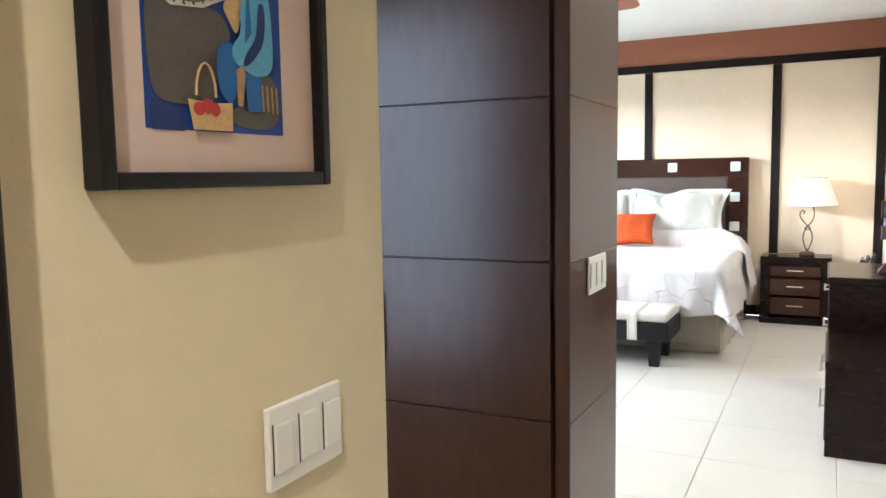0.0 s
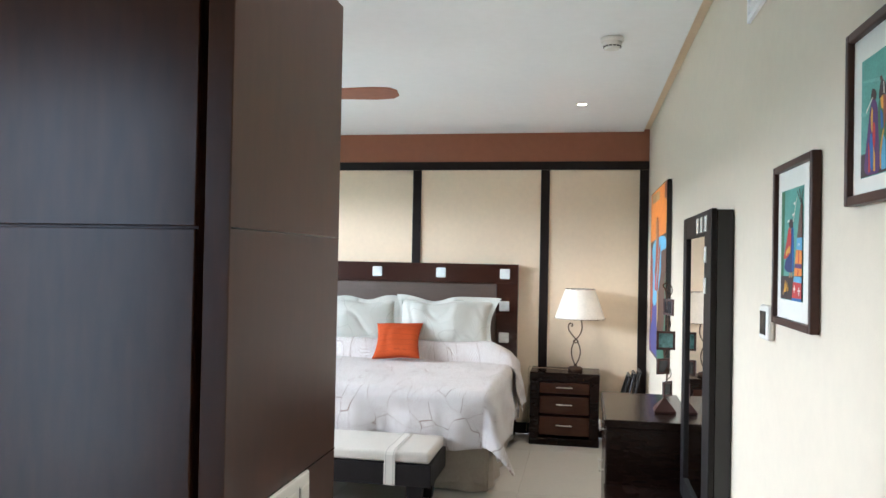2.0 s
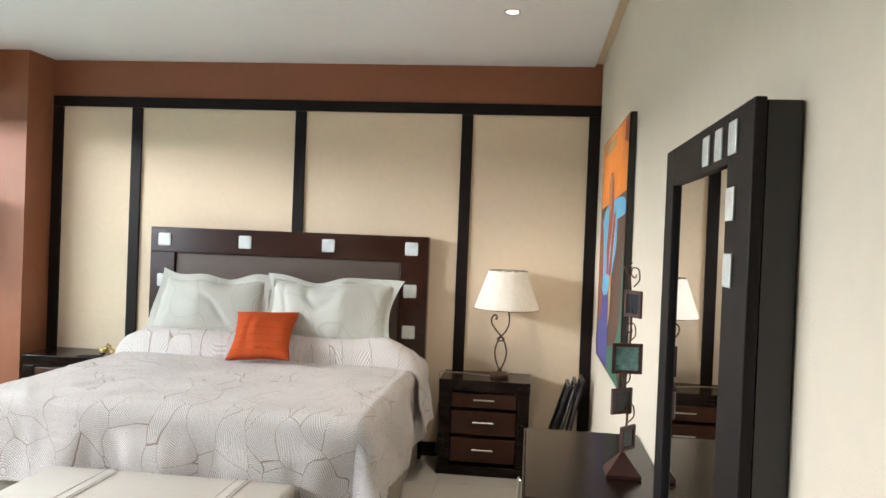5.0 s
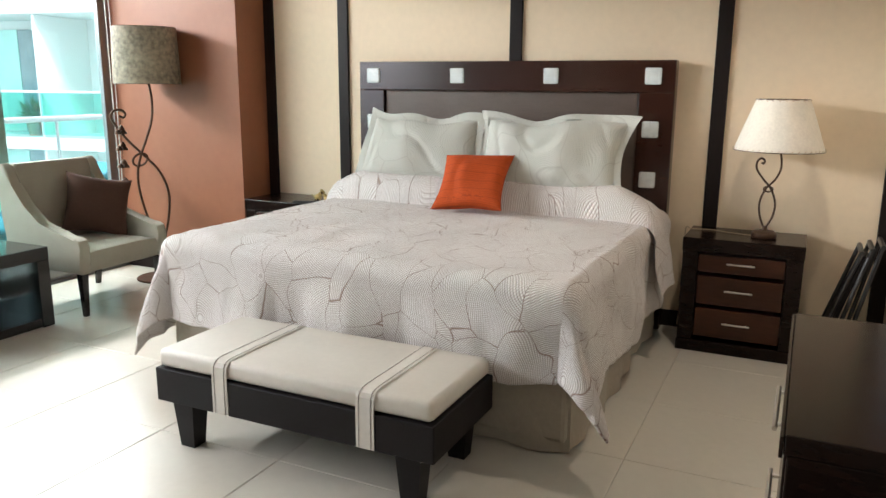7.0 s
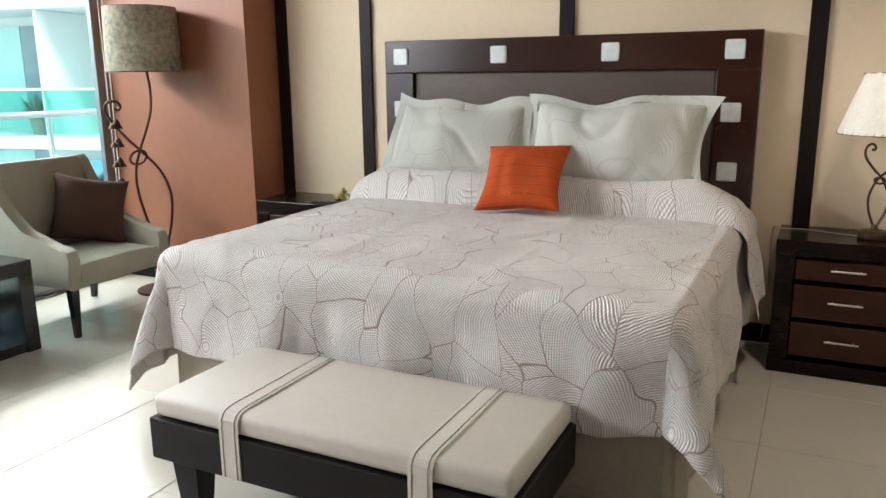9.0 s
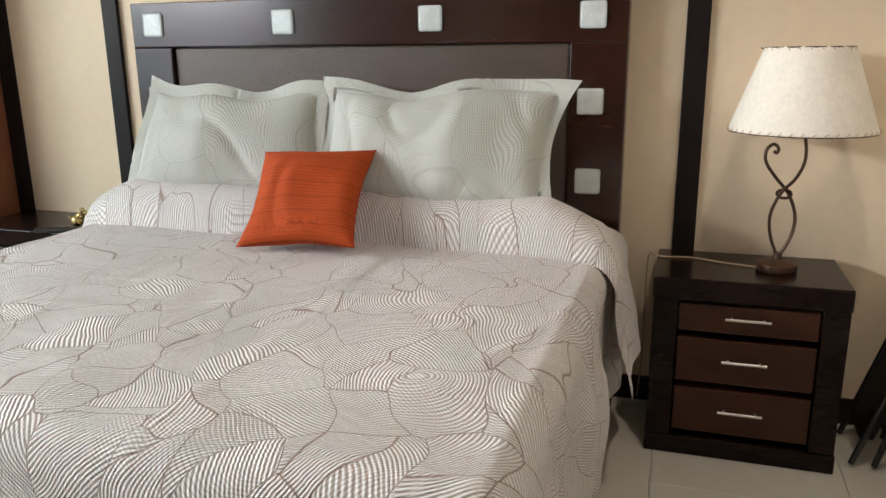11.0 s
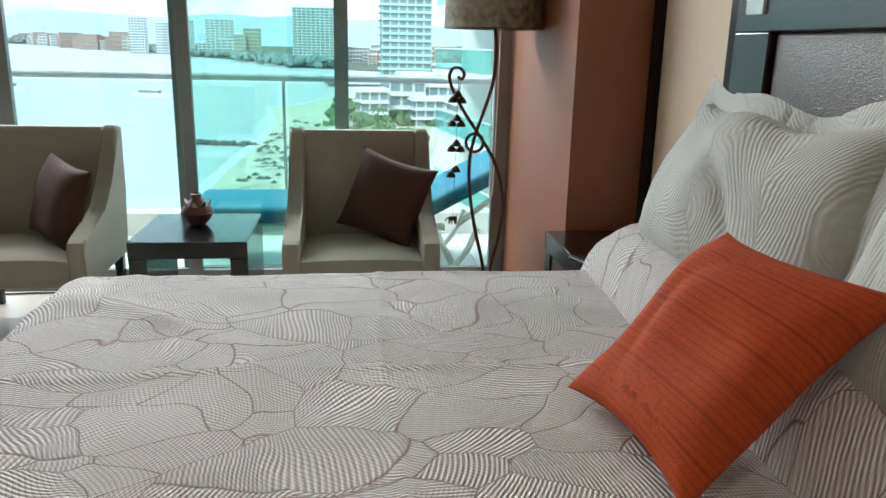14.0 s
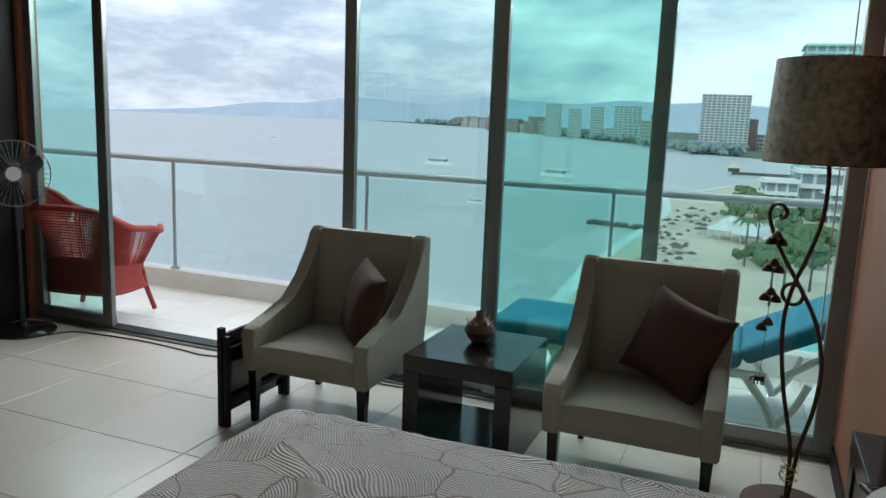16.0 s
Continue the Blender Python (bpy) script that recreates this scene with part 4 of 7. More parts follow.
for sx in (-0.287, 0.352):
    half = [(-0.2665, 0.20), (-0.2665, 0.36), (-0.2645, 0.386), (-0.254, 0.402), (-0.236, 0.411), (-0.20, 0.4135)]
    inner = [(y + (0.004 if z < 0.40 else 0.002), z - (0.004 if z > 0.37 else 0.0)) for y, z in half]
    outline = half + [(-y, z) for y, z in half[::-1]] + [(-y, z) for y, z in inner] + inner[::-1]
    sp = part("strap", prism(bmesh.new(), outline, sx - 0.036, sx + 0.036, "YZ"), "strap", be, "pale strap with dark stitching")
    for k in (-0.024, 0.024):
        sm = bmesh.new()
        tube(sm, [(sx + k, y - 0.0008, z + 0.0006) for y, z in half] + [(sx + k, 0.236, 0.4135)], 0.0016, n=5, k=1)
        part("seam", sm, "stitch", sp)


# ---- desk, mirror, things along the east wall ----
dk = thing("desk", "dark wooden desk with drawers against the wall", "desk", (0, 0, 0))
part("tabletop", bx(0.158, EAST - 0.002, 7.205, 8.06, 0.770, 0.812, 0.004), "espresso", dk)
part("edge_strip", bx(0.150, 0.1575, 7.205, 8.06, 0.765, 0.808, 0.002), "espresso", dk)
for y in (7.23, 8.035):
    part("side_panel", bx(0.165, EAST - 0.004, y - 0.02, y + 0.02, 0.0, 0.7695, 0.003), "espresso", dk)
part("back_panel", bx(EAST - 0.03, EAST - 0.004, 7.251, 8.014, 0.10, 0.7695), "espresso", dk)
part("plinth", bx(0.18, 0.58, 7.251, 8.014, 0.0, 0.07), "espresso", dk)
for z0, z1 in ((0.08, 0.30), (0.31, 0.53), (0.54, 0.755)):
    dr = part("drawer", bx(0.160, 0.57, 7.255, 8.010, z0, z1, 0.003), "espresso", dk)
    hbm = bmesh.new()
    cyl(hbm, 0.138, z1 - 0.06, 7.50, 7.76, 0.006, n=12, axis="Y")
    for y in (7.53, 7.73):
        cyl(hbm, y, z1 - 0.06, 0.138, 0.160, 0.005, n=8, axis="X")
    part("handle", hbm, "steel", dr, "brushed steel bar handle", smooth=True)
lw = thing("low_cabinet", "low dark wooden cabinet with steel handles beside the desk", "cabinet", (0, 0, 0))
part("top", bx(0.150, EAST - 0.002, 6.405, 7.203, 0.452, 0.488, 0.004), "espresso", lw)
for y in (6.43, 7.18):
    part("side_panel", bx(0.158, EAST - 0.004, y - 0.02, y + 0.02, 0.0, 0.4515, 0.003), "espresso", lw)
part("plinth", bx(0.18, 0.58, 6.451, 7.159, 0.0, 0.06), "espresso", lw)
part("back_panel", bx(0.56, EAST - 0.004, 6.451, 7.159, 0.061, 0.4515), "espresso", lw)
for z0, z1 in ((0.07, 0.25), (0.26, 0.445)):
    dr = part("drawer", bx(0.153, 0.55, 6.455, 7.155, z0, z1, 0.003), "espresso", lw)
    hbm = bmesh.new()
    cyl(hbm, 0.130, z1 - 0.05, 6.60, 7.0, 0.006, n=12, axis="Y")
    for y in (6.63, 6.97):
        cyl(hbm, y, z1 - 0.05, 0.130, 0.153, 0.005, n=8, axis="X")
    part("handle", hbm, "steel", dr, "brushed steel bar handle", smooth=True)

mr = thing("wall_mirror", "tall dark framed mirror box with square inlays on the low cabinet", "mirror", (0, 0, 0))
MY0, MY1, MZ0, MZ1, MX = 6.30, 7.142, 0.49, 1.832, 0.518
part("box", bx(MX + 0.022, EAST - 0.003, MY0 + 0.006, MY1 - 0.006, MZ0, MZ1 - 0.004, 0.003), "black", mr)
for a, b, c, d in ((MY0, MY0 + 0.17, MZ0, MZ1), (MY1 - 0.11, MY1, MZ0, MZ1), (MY0 + 0.1702, MY1 - 0.1102, MZ1 - 0.10, MZ1), (MY0 + 0.1702, MY1 - 0.1102, MZ0, MZ0 + 0.10)):
    part("frame", bx(MX, MX + 0.0215, a, b, c, d, 0.003), "blackmatt", mr)
part("mirror_glass", bx(MX + 0.012, MX + 0.0195, MY0 + 0.171, MY1 - 0.111, MZ0 + 0.101, MZ1 - 0.101), "mirror", mr)
for y, z in [(MY0 + 0.125, MZ1 - 0.055 - k * 0.125) for k in range(3)] + [(MY0 + 0.235, MZ1 - 0.055), (MY0 + 0.345, MZ1 - 0.055)]:
    part("inlay", bx(MX - 0.005, MX - 0.0005, y - 0.028, y + 0.028, z - 0.032, z + 0.032, 0.002), "shell", mr, "square mother-of-pearl inlay")


def patch(parent, x, pts, mat, name="painted_shape", side=-1, lift=0.0):
    """A flat painted patch, a hair thick, on the picture plane x: points are (y, z); many-sided ones are rounded off."""
    for _ in range(2 if len(pts) > 5 and len(pts) < 14 else 0):
        pts = [(p[0] * (1 - t) + q[0] * t, p[1] * (1 - t) + q[1] * t) for p, q in zip(pts, list(pts[1:]) + [pts[0]]) for t in (0.25, 0.75)]
    bm = prism(bmesh.new(), pts, x + side * lift, x + side * (lift + 0.0003), "YZ")
    return part(name, bm, mat, parent)


def blob(cy, cz, ry, rz, n=14, k=0.0):
    return [(cy + ry * math.cos(2 * math.pi * i / n) * (1 + k * math.sin(3 * i)), cz + rz * math.sin(2 * math.pi * i / n)) for i in range(n)]


def paint(name, c):
    M[name] = material("paint_" + name, c, 0.6, var=0.18, scale=22)


for nm, c in (("p_teal", (0.12, 0.36, 0.30)), ("p_dark", (0.035, 0.02, 0.02)), ("p_purple", (0.09, 0.03, 0.14)), ("p_blue", (0.02, 0.14, 0.42)), ("p_red", (0.50, 0.035, 0.03)),
              ("p_yellow", (0.72, 0.36, 0.03)), ("p_green", (0.05, 0.16, 0.07)), ("p_navy", (0.012, 0.03, 0.15)), ("p_sky", (0.12, 0.40, 0.62)), ("p_tan", (0.42, 0.26, 0.12)),
              ("p_ochre", (0.62, 0.42, 0.18)), ("p_grey", (0.10, 0.085, 0.075)), ("p_white", (0.72, 0.70, 0.62)), ("p_orange", (0.75, 0.24, 0.03)), ("p_indigo", (0.07, 0.07, 0.26)), ("p_pink", (0.6, 0.2, 0.16)), ("p_blueground", (0.008, 0.05, 0.27)),
              ("p_tealpale", (0.17, 0.44, 0.38)), ("p_brown", (0.10, 0.048, 0.03)), ("p_rust", (0.30, 0.07, 0.035)), ("p_pale", (0.42, 0.55, 0.62)), ("p_greenmid", (0.04, 0.14, 0.09))):
    paint(nm, c)


def framed(name, label, x, y0, y1, z0, z1, fw, depth, side, frame_mat, mat_mat, inner, bg):
    e = thing(name, label, "picture", (0, 0, 0))
    xa, xb = (x, x + side * depth)
    for a, b, c, d in ((y0, y0 + fw, z0, z1), (y1 - fw, y1, z0, z1), (y0 + fw + 0.0003, y1 - fw - 0.0003, z0, z0 + fw), (y0 + fw + 0.0003, y1 - fw - 0.0003, z1 - fw, z1)):
        part("frame", bx(min(xa, xb), max(xa, xb), a, b, c, d, 0.003), frame_mat, e)
    xm = x + side * depth * 0.45
    part("mount", bx(min(x, xm), max(x, xm), y0 + fw, y1 - fw, z0 + fw, z1 - fw), mat_mat, e)
    iy0, iy1, iz0, iz1 = inner
    patch(e, xm, [(iy0, iz0), (iy1, iz0), (iy1, iz1), (iy0, iz1)], bg, "canvas", side)
    return e, xm


def paint_shapes(parent, x, rect, shapes, side=-1, step=0.00012):
    """Painted fields, laid over each other in order; u runs from the far edge to the near one, v upwards."""
    y0, y1, z0, z1 = rect
    for k, (mat, pts) in enumerate(shapes):
        patch(parent, x, [(y1 - u * (y1 - y0), z0 + v * (z1 - z0)) for u, v in pts], mat, side=side, lift=0.0008 + step * k)


# picture with four standing robed shapes
ROBED = (
    ("p_dark", ((0.005, 0.202), (0.995, 0.206), (0.995, 0.005), (0.005, 0.005))),
    ("p_tealpale", ((0.005, 0.835), (0.594, 0.743), (0.995, 0.726), (0.995, 0.677), (0.594, 0.71), (0.005, 0.813))),
    ("p_tealpale", ((0.005, 0.532), (0.097, 0.513), (0.171, 0.536), (0.005, 0.564))),
    ("p_purple", ((0.23, 0.644), (0.313, 0.603), (0.357, 0.442), (0.396, 0.232), (0.385, 0.014), (0.298, 0.005), (0.077, 0.023), (0.092, 0.167), (0.147, 0.384), (0.183, 0.555))),
    ("p_dark", ((0.223, 0.717), (0.264, 0.712), (0.305, 0.679), (0.309, 0.63), (0.287, 0.609), (0.237, 0.634), (0.194, 0.618), (0.213, 0.679))),
    ("p_yellow", ((0.223, 0.569), (0.246, 0.534), (0.241, 0.351), (0.218, 0.38), (0.206, 0.487))),
    ("p_red", ((0.253, 0.444), (0.298, 0.416), (0.298, 0.256), (0.275, 0.203), (0.255, 0.266), (0.246, 0.357))),
    ("p_blue", ((0.199, 0.355), (0.241, 0.341), (0.264, 0.205), (0.259, 0.041), (0.213, 0.045), (0.194, 0.221))),
    ("p_yellow", ((0.264, 0.242), (0.298, 0.168), (0.305, 0.029), (0.273, 0.033), (0.269, 0.145))),
    ("p_red", ((0.166, 0.288), (0.194, 0.221), (0.213, 0.035), (0.171, 0.033), (0.171, 0.166))),
    ("p_white", ((0.241, 0.647), (0.25, 0.639), (0.122, 0.536), (0.11, 0.547))),
    ("p_green", ((0.406, 0.632), (0.504, 0.61), (0.547, 0.52), (0.541, 0.386), (0.498, 0.262), (0.533, 0.021), (0.417, 0.023), (0.396, 0.119), (0.364, 0.354), (0.348, 0.53), (0.374, 0.593))),
    ("p_dark", ((0.396, 0.742), (0.437, 0.746), (0.498, 0.701), (0.508, 0.601), (0.437, 0.62), (0.374, 0.593), (0.364, 0.626))),
    ("p_brown", ((0.385, 0.777), (0.421, 0.777), (0.445, 0.736), (0.391, 0.743))),
    ("p_white", ((0.452, 0.726), (0.462, 0.722), (0.472, 0.622), (0.46, 0.626))),
    ("p_yellow", ((0.4, 0.598), (0.447, 0.617), (0.468, 0.491), (0.421, 0.521))),
    ("p_rust", ((0.458, 0.617), (0.504, 0.603), (0.51, 0.423), (0.474, 0.337), (0.462, 0.466))),
    ("p_blue", ((0.406, 0.512), (0.447, 0.47), (0.458, 0.356), (0.421, 0.352))),
    ("p_yellow", ((0.468, 0.353), (0.478, 0.329), (0.437, 0.222), (0.421, 0.113), (0.433, 0.027), (0.412, 0.03), (0.404, 0.159), (0.427, 0.266))),
    ("p_sky", ((0.468, 0.297), (0.508, 0.245), (0.522, 0.024), (0.441, 0.022), (0.433, 0.139))),
    ("p_brown", ((0.604, 0.606), (0.703, 0.588), (0.72, 0.46), (0.712, 0.155), (0.754, 0.017), (0.537, 0.021), (0.518, 0.202), (0.547, 0.384), (0.547, 0.547))),
    ("p_dark", ((0.622, 0.718), (0.667, 0.709), (0.703, 0.672), (0.699, 0.603), (0.667, 0.595), (0.594, 0.597), (0.585, 0.634), (0.604, 0.673))),
    ("p_blue", ((0.631, 0.603), (0.706, 0.583), (0.712, 0.476), (0.658, 0.462), (0.617, 0.496))),
    ("p_yellow", ((0.547, 0.567), (0.617, 0.588), (0.624, 0.486), (0.566, 0.502))),
    ("p_navy", ((0.556, 0.395), (0.658, 0.409), (0.712, 0.45), (0.712, 0.424), (0.676, 0.378), (0.556, 0.368))),
    ("p_red", ((0.56, 0.353), (0.649, 0.386), (0.676, 0.371), (0.671, 0.269), (0.556, 0.3))),
    ("p_yellow", ((0.682, 0.421), (0.706, 0.407), (0.699, 0.119), (0.678, 0.113), (0.671, 0.243))),
    ("p_blue", ((0.541, 0.169), (0.585, 0.172), (0.598, 0.076), (0.533, 0.035))),
    ("p_purple", ((0.604, 0.088), (0.649, 0.045), (0.537, 0.021), (0.556, 0.058))),
    ("p_green", ((0.594, 0.21), (0.685, 0.083), (0.676, 0.04), (0.631, 0.082))),
    ("p_dark", ((0.72, 0.556), (0.754, 0.547), (0.768, 0.519), (0.758, 0.479), (0.729, 0.47), (0.712, 0.514))),
    ("p_navy", ((0.729, 0.483), (0.78, 0.465), (0.808, 0.33), (0.804, 0.157), (0.812, 0.012), (0.712, 0.016), (0.72, 0.255), (0.72, 0.357))),
    ("p_blue", ((0.729, 0.457), (0.771, 0.455), (0.78, 0.314), (0.746, 0.305))),
    ("p_yellow", ((0.78, 0.427), (0.808, 0.343), (0.796, 0.296), (0.771, 0.294), (0.791, 0.348))),
    ("p_red", ((0.737, 0.288), (0.763, 0.294), (0.758, 0.017), (0.724, 0.017))),
    ("p_green", ((0.788, 0.286), (0.817, 0.203), (0.821, 0.014), (0.788, 0.013))),
)
rect = (4.635, 4.905, 1.795, 2.035)
e, xm = framed("picture", "brown framed picture of robed figures on turquoise, highest on the wall", EAST - 0.001, 4.560, 4.970, 1.742, 2.106, 0.020, 0.024, -1, "picframe", "mat", rect, "p_teal")
paint_shapes(e, xm, rect, ROBED)
# picture with a tent
TENT = (
    ("p_green", ((0.006, 0.995), (0.164, 0.995), (0.129, 0.215), (0.005, 0.213))),
    ("p_dark", ((0.005, 0.213), (0.995, 0.224), (0.995, 0.005), (0.005, 0.005))),
    ("p_navy", ((0.483, 0.675), (0.587, 0.657), (0.622, 0.258), (0.458, 0.244), (0.158, 0.269), (0.217, 0.364), (0.464, 0.428))),
    ("p_blue", ((0.535, 0.647), (0.582, 0.645), (0.613, 0.265), (0.531, 0.258))),
    ("p_red", ((0.352, 0.656), (0.472, 0.669), (0.479, 0.414), (0.177, 0.362), (0.143, 0.392), (0.276, 0.525))),
    ("p_yellow", ((0.224, 0.432), (0.33, 0.47), (0.455, 0.493), (0.453, 0.415), (0.357, 0.43), (0.256, 0.388))),
    ("p_dark", ((0.42, 0.729), (0.527, 0.731), (0.578, 0.67), (0.498, 0.642), (0.39, 0.654), (0.364, 0.695))),
    ("p_tan", ((0.416, 0.248), (0.463, 0.246), (0.467, 0.205), (0.425, 0.202))),
    ("p_tan", ((0.505, 0.249), (0.551, 0.252), (0.555, 0.209), (0.514, 0.206))),
    ("p_white", ((0.722, 0.915), (0.737, 0.914), (0.579, 0.696), (0.563, 0.7))),
    ("p_white", ((0.585, 0.87), (0.664, 0.876), (0.663, 0.851), (0.595, 0.847))),
    ("p_white", ((0.529, 0.77), (0.597, 0.779), (0.602, 0.759), (0.539, 0.748))),
    ("p_white", ((0.314, 0.718), (0.392, 0.729), (0.408, 0.708), (0.331, 0.697))),
    ("p_dark", ((0.739, 0.958), (0.759, 0.959), (0.934, 0.842), (0.91, 0.84))),
    ("p_dark", ((0.815, 0.974), (0.835, 0.975), (0.944, 0.847), (0.924, 0.844))),
    ("p_dark", ((0.979, 0.971), (0.993, 0.969), (0.943, 0.841), (0.92, 0.849))),
    ("p_brown", ((0.901, 0.85), (0.971, 0.839), (0.991, 0.54), (0.764, 0.548))),
    ("p_sky", ((0.764, 0.554), (0.992, 0.552), (0.994, 0.44), (0.735, 0.454))),
    ("p_white", ((0.8, 0.484), (0.849, 0.518), (0.895, 0.482), (0.876, 0.48), (0.849, 0.505), (0.819, 0.481))),
    ("p_orange", ((0.735, 0.452), (0.994, 0.439), (0.986, 0.224), (0.661, 0.22))),
    ("p_red", ((0.85, 0.446), (0.879, 0.445), (0.844, 0.222), (0.811, 0.222))),
    ("p_purple", ((0.7, 0.329), (0.987, 0.324), (0.985, 0.285), (0.684, 0.293))),
    ("p_sky", ((0.661, 0.219), (0.986, 0.214), (0.987, 0.161), (0.634, 0.169))),
    ("p_red", ((0.634, 0.169), (0.987, 0.161), (0.993, 0.03), (0.583, 0.026))),
    ("p_blue", ((0.583, 0.026), (0.993, 0.03), (0.995, 0.005), (0.572, 0.005))),
    ("p_white", ((0.646, 0.116), (0.734, 0.113), (0.733, 0.1), (0.646, 0.102))),
    ("p_white", ((0.682, 0.138), (0.706, 0.139), (0.698, 0.073), (0.674, 0.072))),
    ("p_white", ((0.838, 0.104), (0.943, 0.101), (0.942, 0.087), (0.837, 0.088))),
    ("p_white", ((0.88, 0.124), (0.908, 0.125), (0.9, 0.055), (0.877, 0.054))),
    ("p_yellow", ((0.233, 0.067), (0.262, 0.149), (0.296, 0.176), (0.31, 0.069))),
    ("p_yellow", ((0.321, 0.083), (0.361, 0.177), (0.38, 0.111))),
    ("p_yellow", ((0.39, 0.072), (0.413, 0.139), (0.432, 0.086))),
    ("p_tan", ((0.172, 0.045), (0.195, 0.1), (0.216, 0.042))),
)
rect = (5.315, 5.540, 1.520, 1.825)
e, xm = framed("picture", "brown framed picture of a figure beside a painted tent", EAST - 0.001, 5.205, 5.598, 1.447, 1.900, 0.020, 0.024, -1, "picframe", "mat", rect, "p_teal")
paint_shapes(e, xm, rect, TENT)
# hall picture
e, xm = framed("picture", "black framed portrait-format picture with pink mount in the hall", -0.444, 2.690, 3.030, 1.428, 1.96, 0.016, 0.028, 1, "blackframe", "matpink", (2.752, 2.955, 1.486, 1.885), "p_blueground")
patch(e, xm, [(2.759, 1.514), (2.8006, 1.5133), (2.8006, 1.4848), (2.759, 1.485)], "p_navy", side=1, lift=0.0006)
patch(e, xm, [(2.7547, 1.6043), (2.7682, 1.6108), (2.8087, 1.6076), (2.8546, 1.6141), (2.8762, 1.585), (2.8508, 1.5744), (2.8492, 1.5295), (2.8357, 1.5106), (2.8087, 1.5126), (2.799, 1.5109), (2.7612, 1.5138), (2.7558, 1.5567)], "p_grey", side=1, lift=0.0012)
patch(e, xm, [(2.914, 1.552), (2.9448, 1.5522), (2.9523, 1.4906), (2.8692, 1.492), (2.8692, 1.512), (2.8843, 1.5143), (2.8897, 1.5364)], "p_grey", side=1, lift=0.0008)
patch(e, xm, [(2.9178, 1.5418), (2.9205, 1.5416), (2.9216, 1.5115), (2.9189, 1.5117)], "p_tan", side=1, lift=0.0016)
patch(e, xm, [(2.9259, 1.5411), (2.9286, 1.5409), (2.9297, 1.5108), (2.927, 1.5111)], "p_tan", side=1, lift=0.0016)
patch(e, xm, [(2.934, 1.5405), (2.9367, 1.5403), (2.9378, 1.5102), (2.9351, 1.5104)], "p_tan", side=1, lift=0.0016)
patch(e, xm, [(2.9421, 1.5399), (2.9448, 1.5397), (2.9459, 1.5096), (2.9432, 1.5098)], "p_tan", side=1, lift=0.0016)
patch(e, xm, [(2.8006, 1.7533), (2.7968, 1.7036), (2.8195, 1.6543), (2.8508, 1.6734), (2.8692, 1.698), (2.86, 1.7487)], "p_ochre", side=1, lift=0.0016)
patch(e, xm, [(2.8184, 1.7369), (2.8379, 1.7354), (2.8357, 1.6731), (2.8238, 1.6725)], "p_grey", side=1, lift=0.0022)
patch(e, xm, [(2.7925, 1.7189), (2.7806, 1.6698), (2.7666, 1.6509), (2.7677, 1.6158), (2.7871, 1.6053), (2.8303, 1.61), (2.8746, 1.6296), (2.8929, 1.6512), (2.8854, 1.6967), (2.8703, 1.7279), (2.8627, 1.7225), (2.8659, 1.6972), (2.8497, 1.6735), (2.8206, 1.6557), (2.8044, 1.663), (2.8001, 1.7033)], "p_white", side=1, lift=0.0028)
patch(e, xm, [(2.7698, 1.6296), (2.8087, 1.6256), (2.8357, 1.6326), (2.86, 1.6487), (2.8789, 1.6772), (2.88, 1.6742), (2.8611, 1.6456), (2.8368, 1.6295), (2.8098, 1.6226), (2.7709, 1.6265)], "p_red", side=1, lift=0.0036)
patch(e, xm, [(2.7698, 1.6386), (2.8087, 1.6346), (2.8357, 1.6416), (2.86, 1.6577), (2.8789, 1.6826), (2.88, 1.6806), (2.8611, 1.6556), (2.8368, 1.6395), (2.8098, 1.6326), (2.7709, 1.6365)], "p_green", side=1, lift=0.0036)
patch(e, xm, [(2.7698, 1.6226), (2.8087, 1.6186), (2.8357, 1.6256), (2.86, 1.6417), (2.8789, 1.673), (2.88, 1.6705), (2.8611, 1.6391), (2.8368, 1.623), (2.8098, 1.6161), (2.7709, 1.62)], "p_green", side=1, lift=0.0036)
patch(e, xm, [(2.7698, 1.6466), (2.8087, 1.6426), (2.8357, 1.6496), (2.86, 1.6657), (2.8789, 1.6874), (2.88, 1.6859), (2.8611, 1.6641), (2.8368, 1.648), (2.8098, 1.6411), (2.7709, 1.645)], "p_grey", side=1, lift=0.0036)
patch(e, xm, [(2.7698, 1.6166), (2.8087, 1.6126), (2.8357, 1.6196), (2.86, 1.6357), (2.8789, 1.6694), (2.88, 1.6679), (2.8611, 1.6341), (2.8368, 1.618), (2.8098, 1.6111), (2.7709, 1.615)], "p_grey", side=1, lift=0.0036)
patch(e, xm, [(2.7709, 1.6405), (2.7731, 1.6429), (2.7752, 1.6402), (2.7731, 1.6379)], "p_grey", side=1, lift=0.0042)
patch(e, xm, [(2.7817, 1.6387), (2.7839, 1.6411), (2.786, 1.6384), (2.7839, 1.6361)], "p_grey", side=1, lift=0.0042)
patch(e, xm, [(2.7925, 1.6374), (2.7947, 1.6397), (2.7968, 1.6371), (2.7947, 1.6347)], "p_grey", side=1, lift=0.0042)
patch(e, xm, [(2.8033, 1.6366), (2.8055, 1.6389), (2.8076, 1.6362), (2.8055, 1.6339)], "p_grey", side=1, lift=0.0042)
patch(e, xm, [(2.8141, 1.6382), (2.8163, 1.6406), (2.8184, 1.6379), (2.8163, 1.6356)], "p_grey", side=1, lift=0.0042)
patch(e, xm, [(2.8249, 1.6414), (2.8271, 1.6437), (2.8292, 1.6411), (2.8271, 1.6387)], "p_grey", side=1, lift=0.0042)
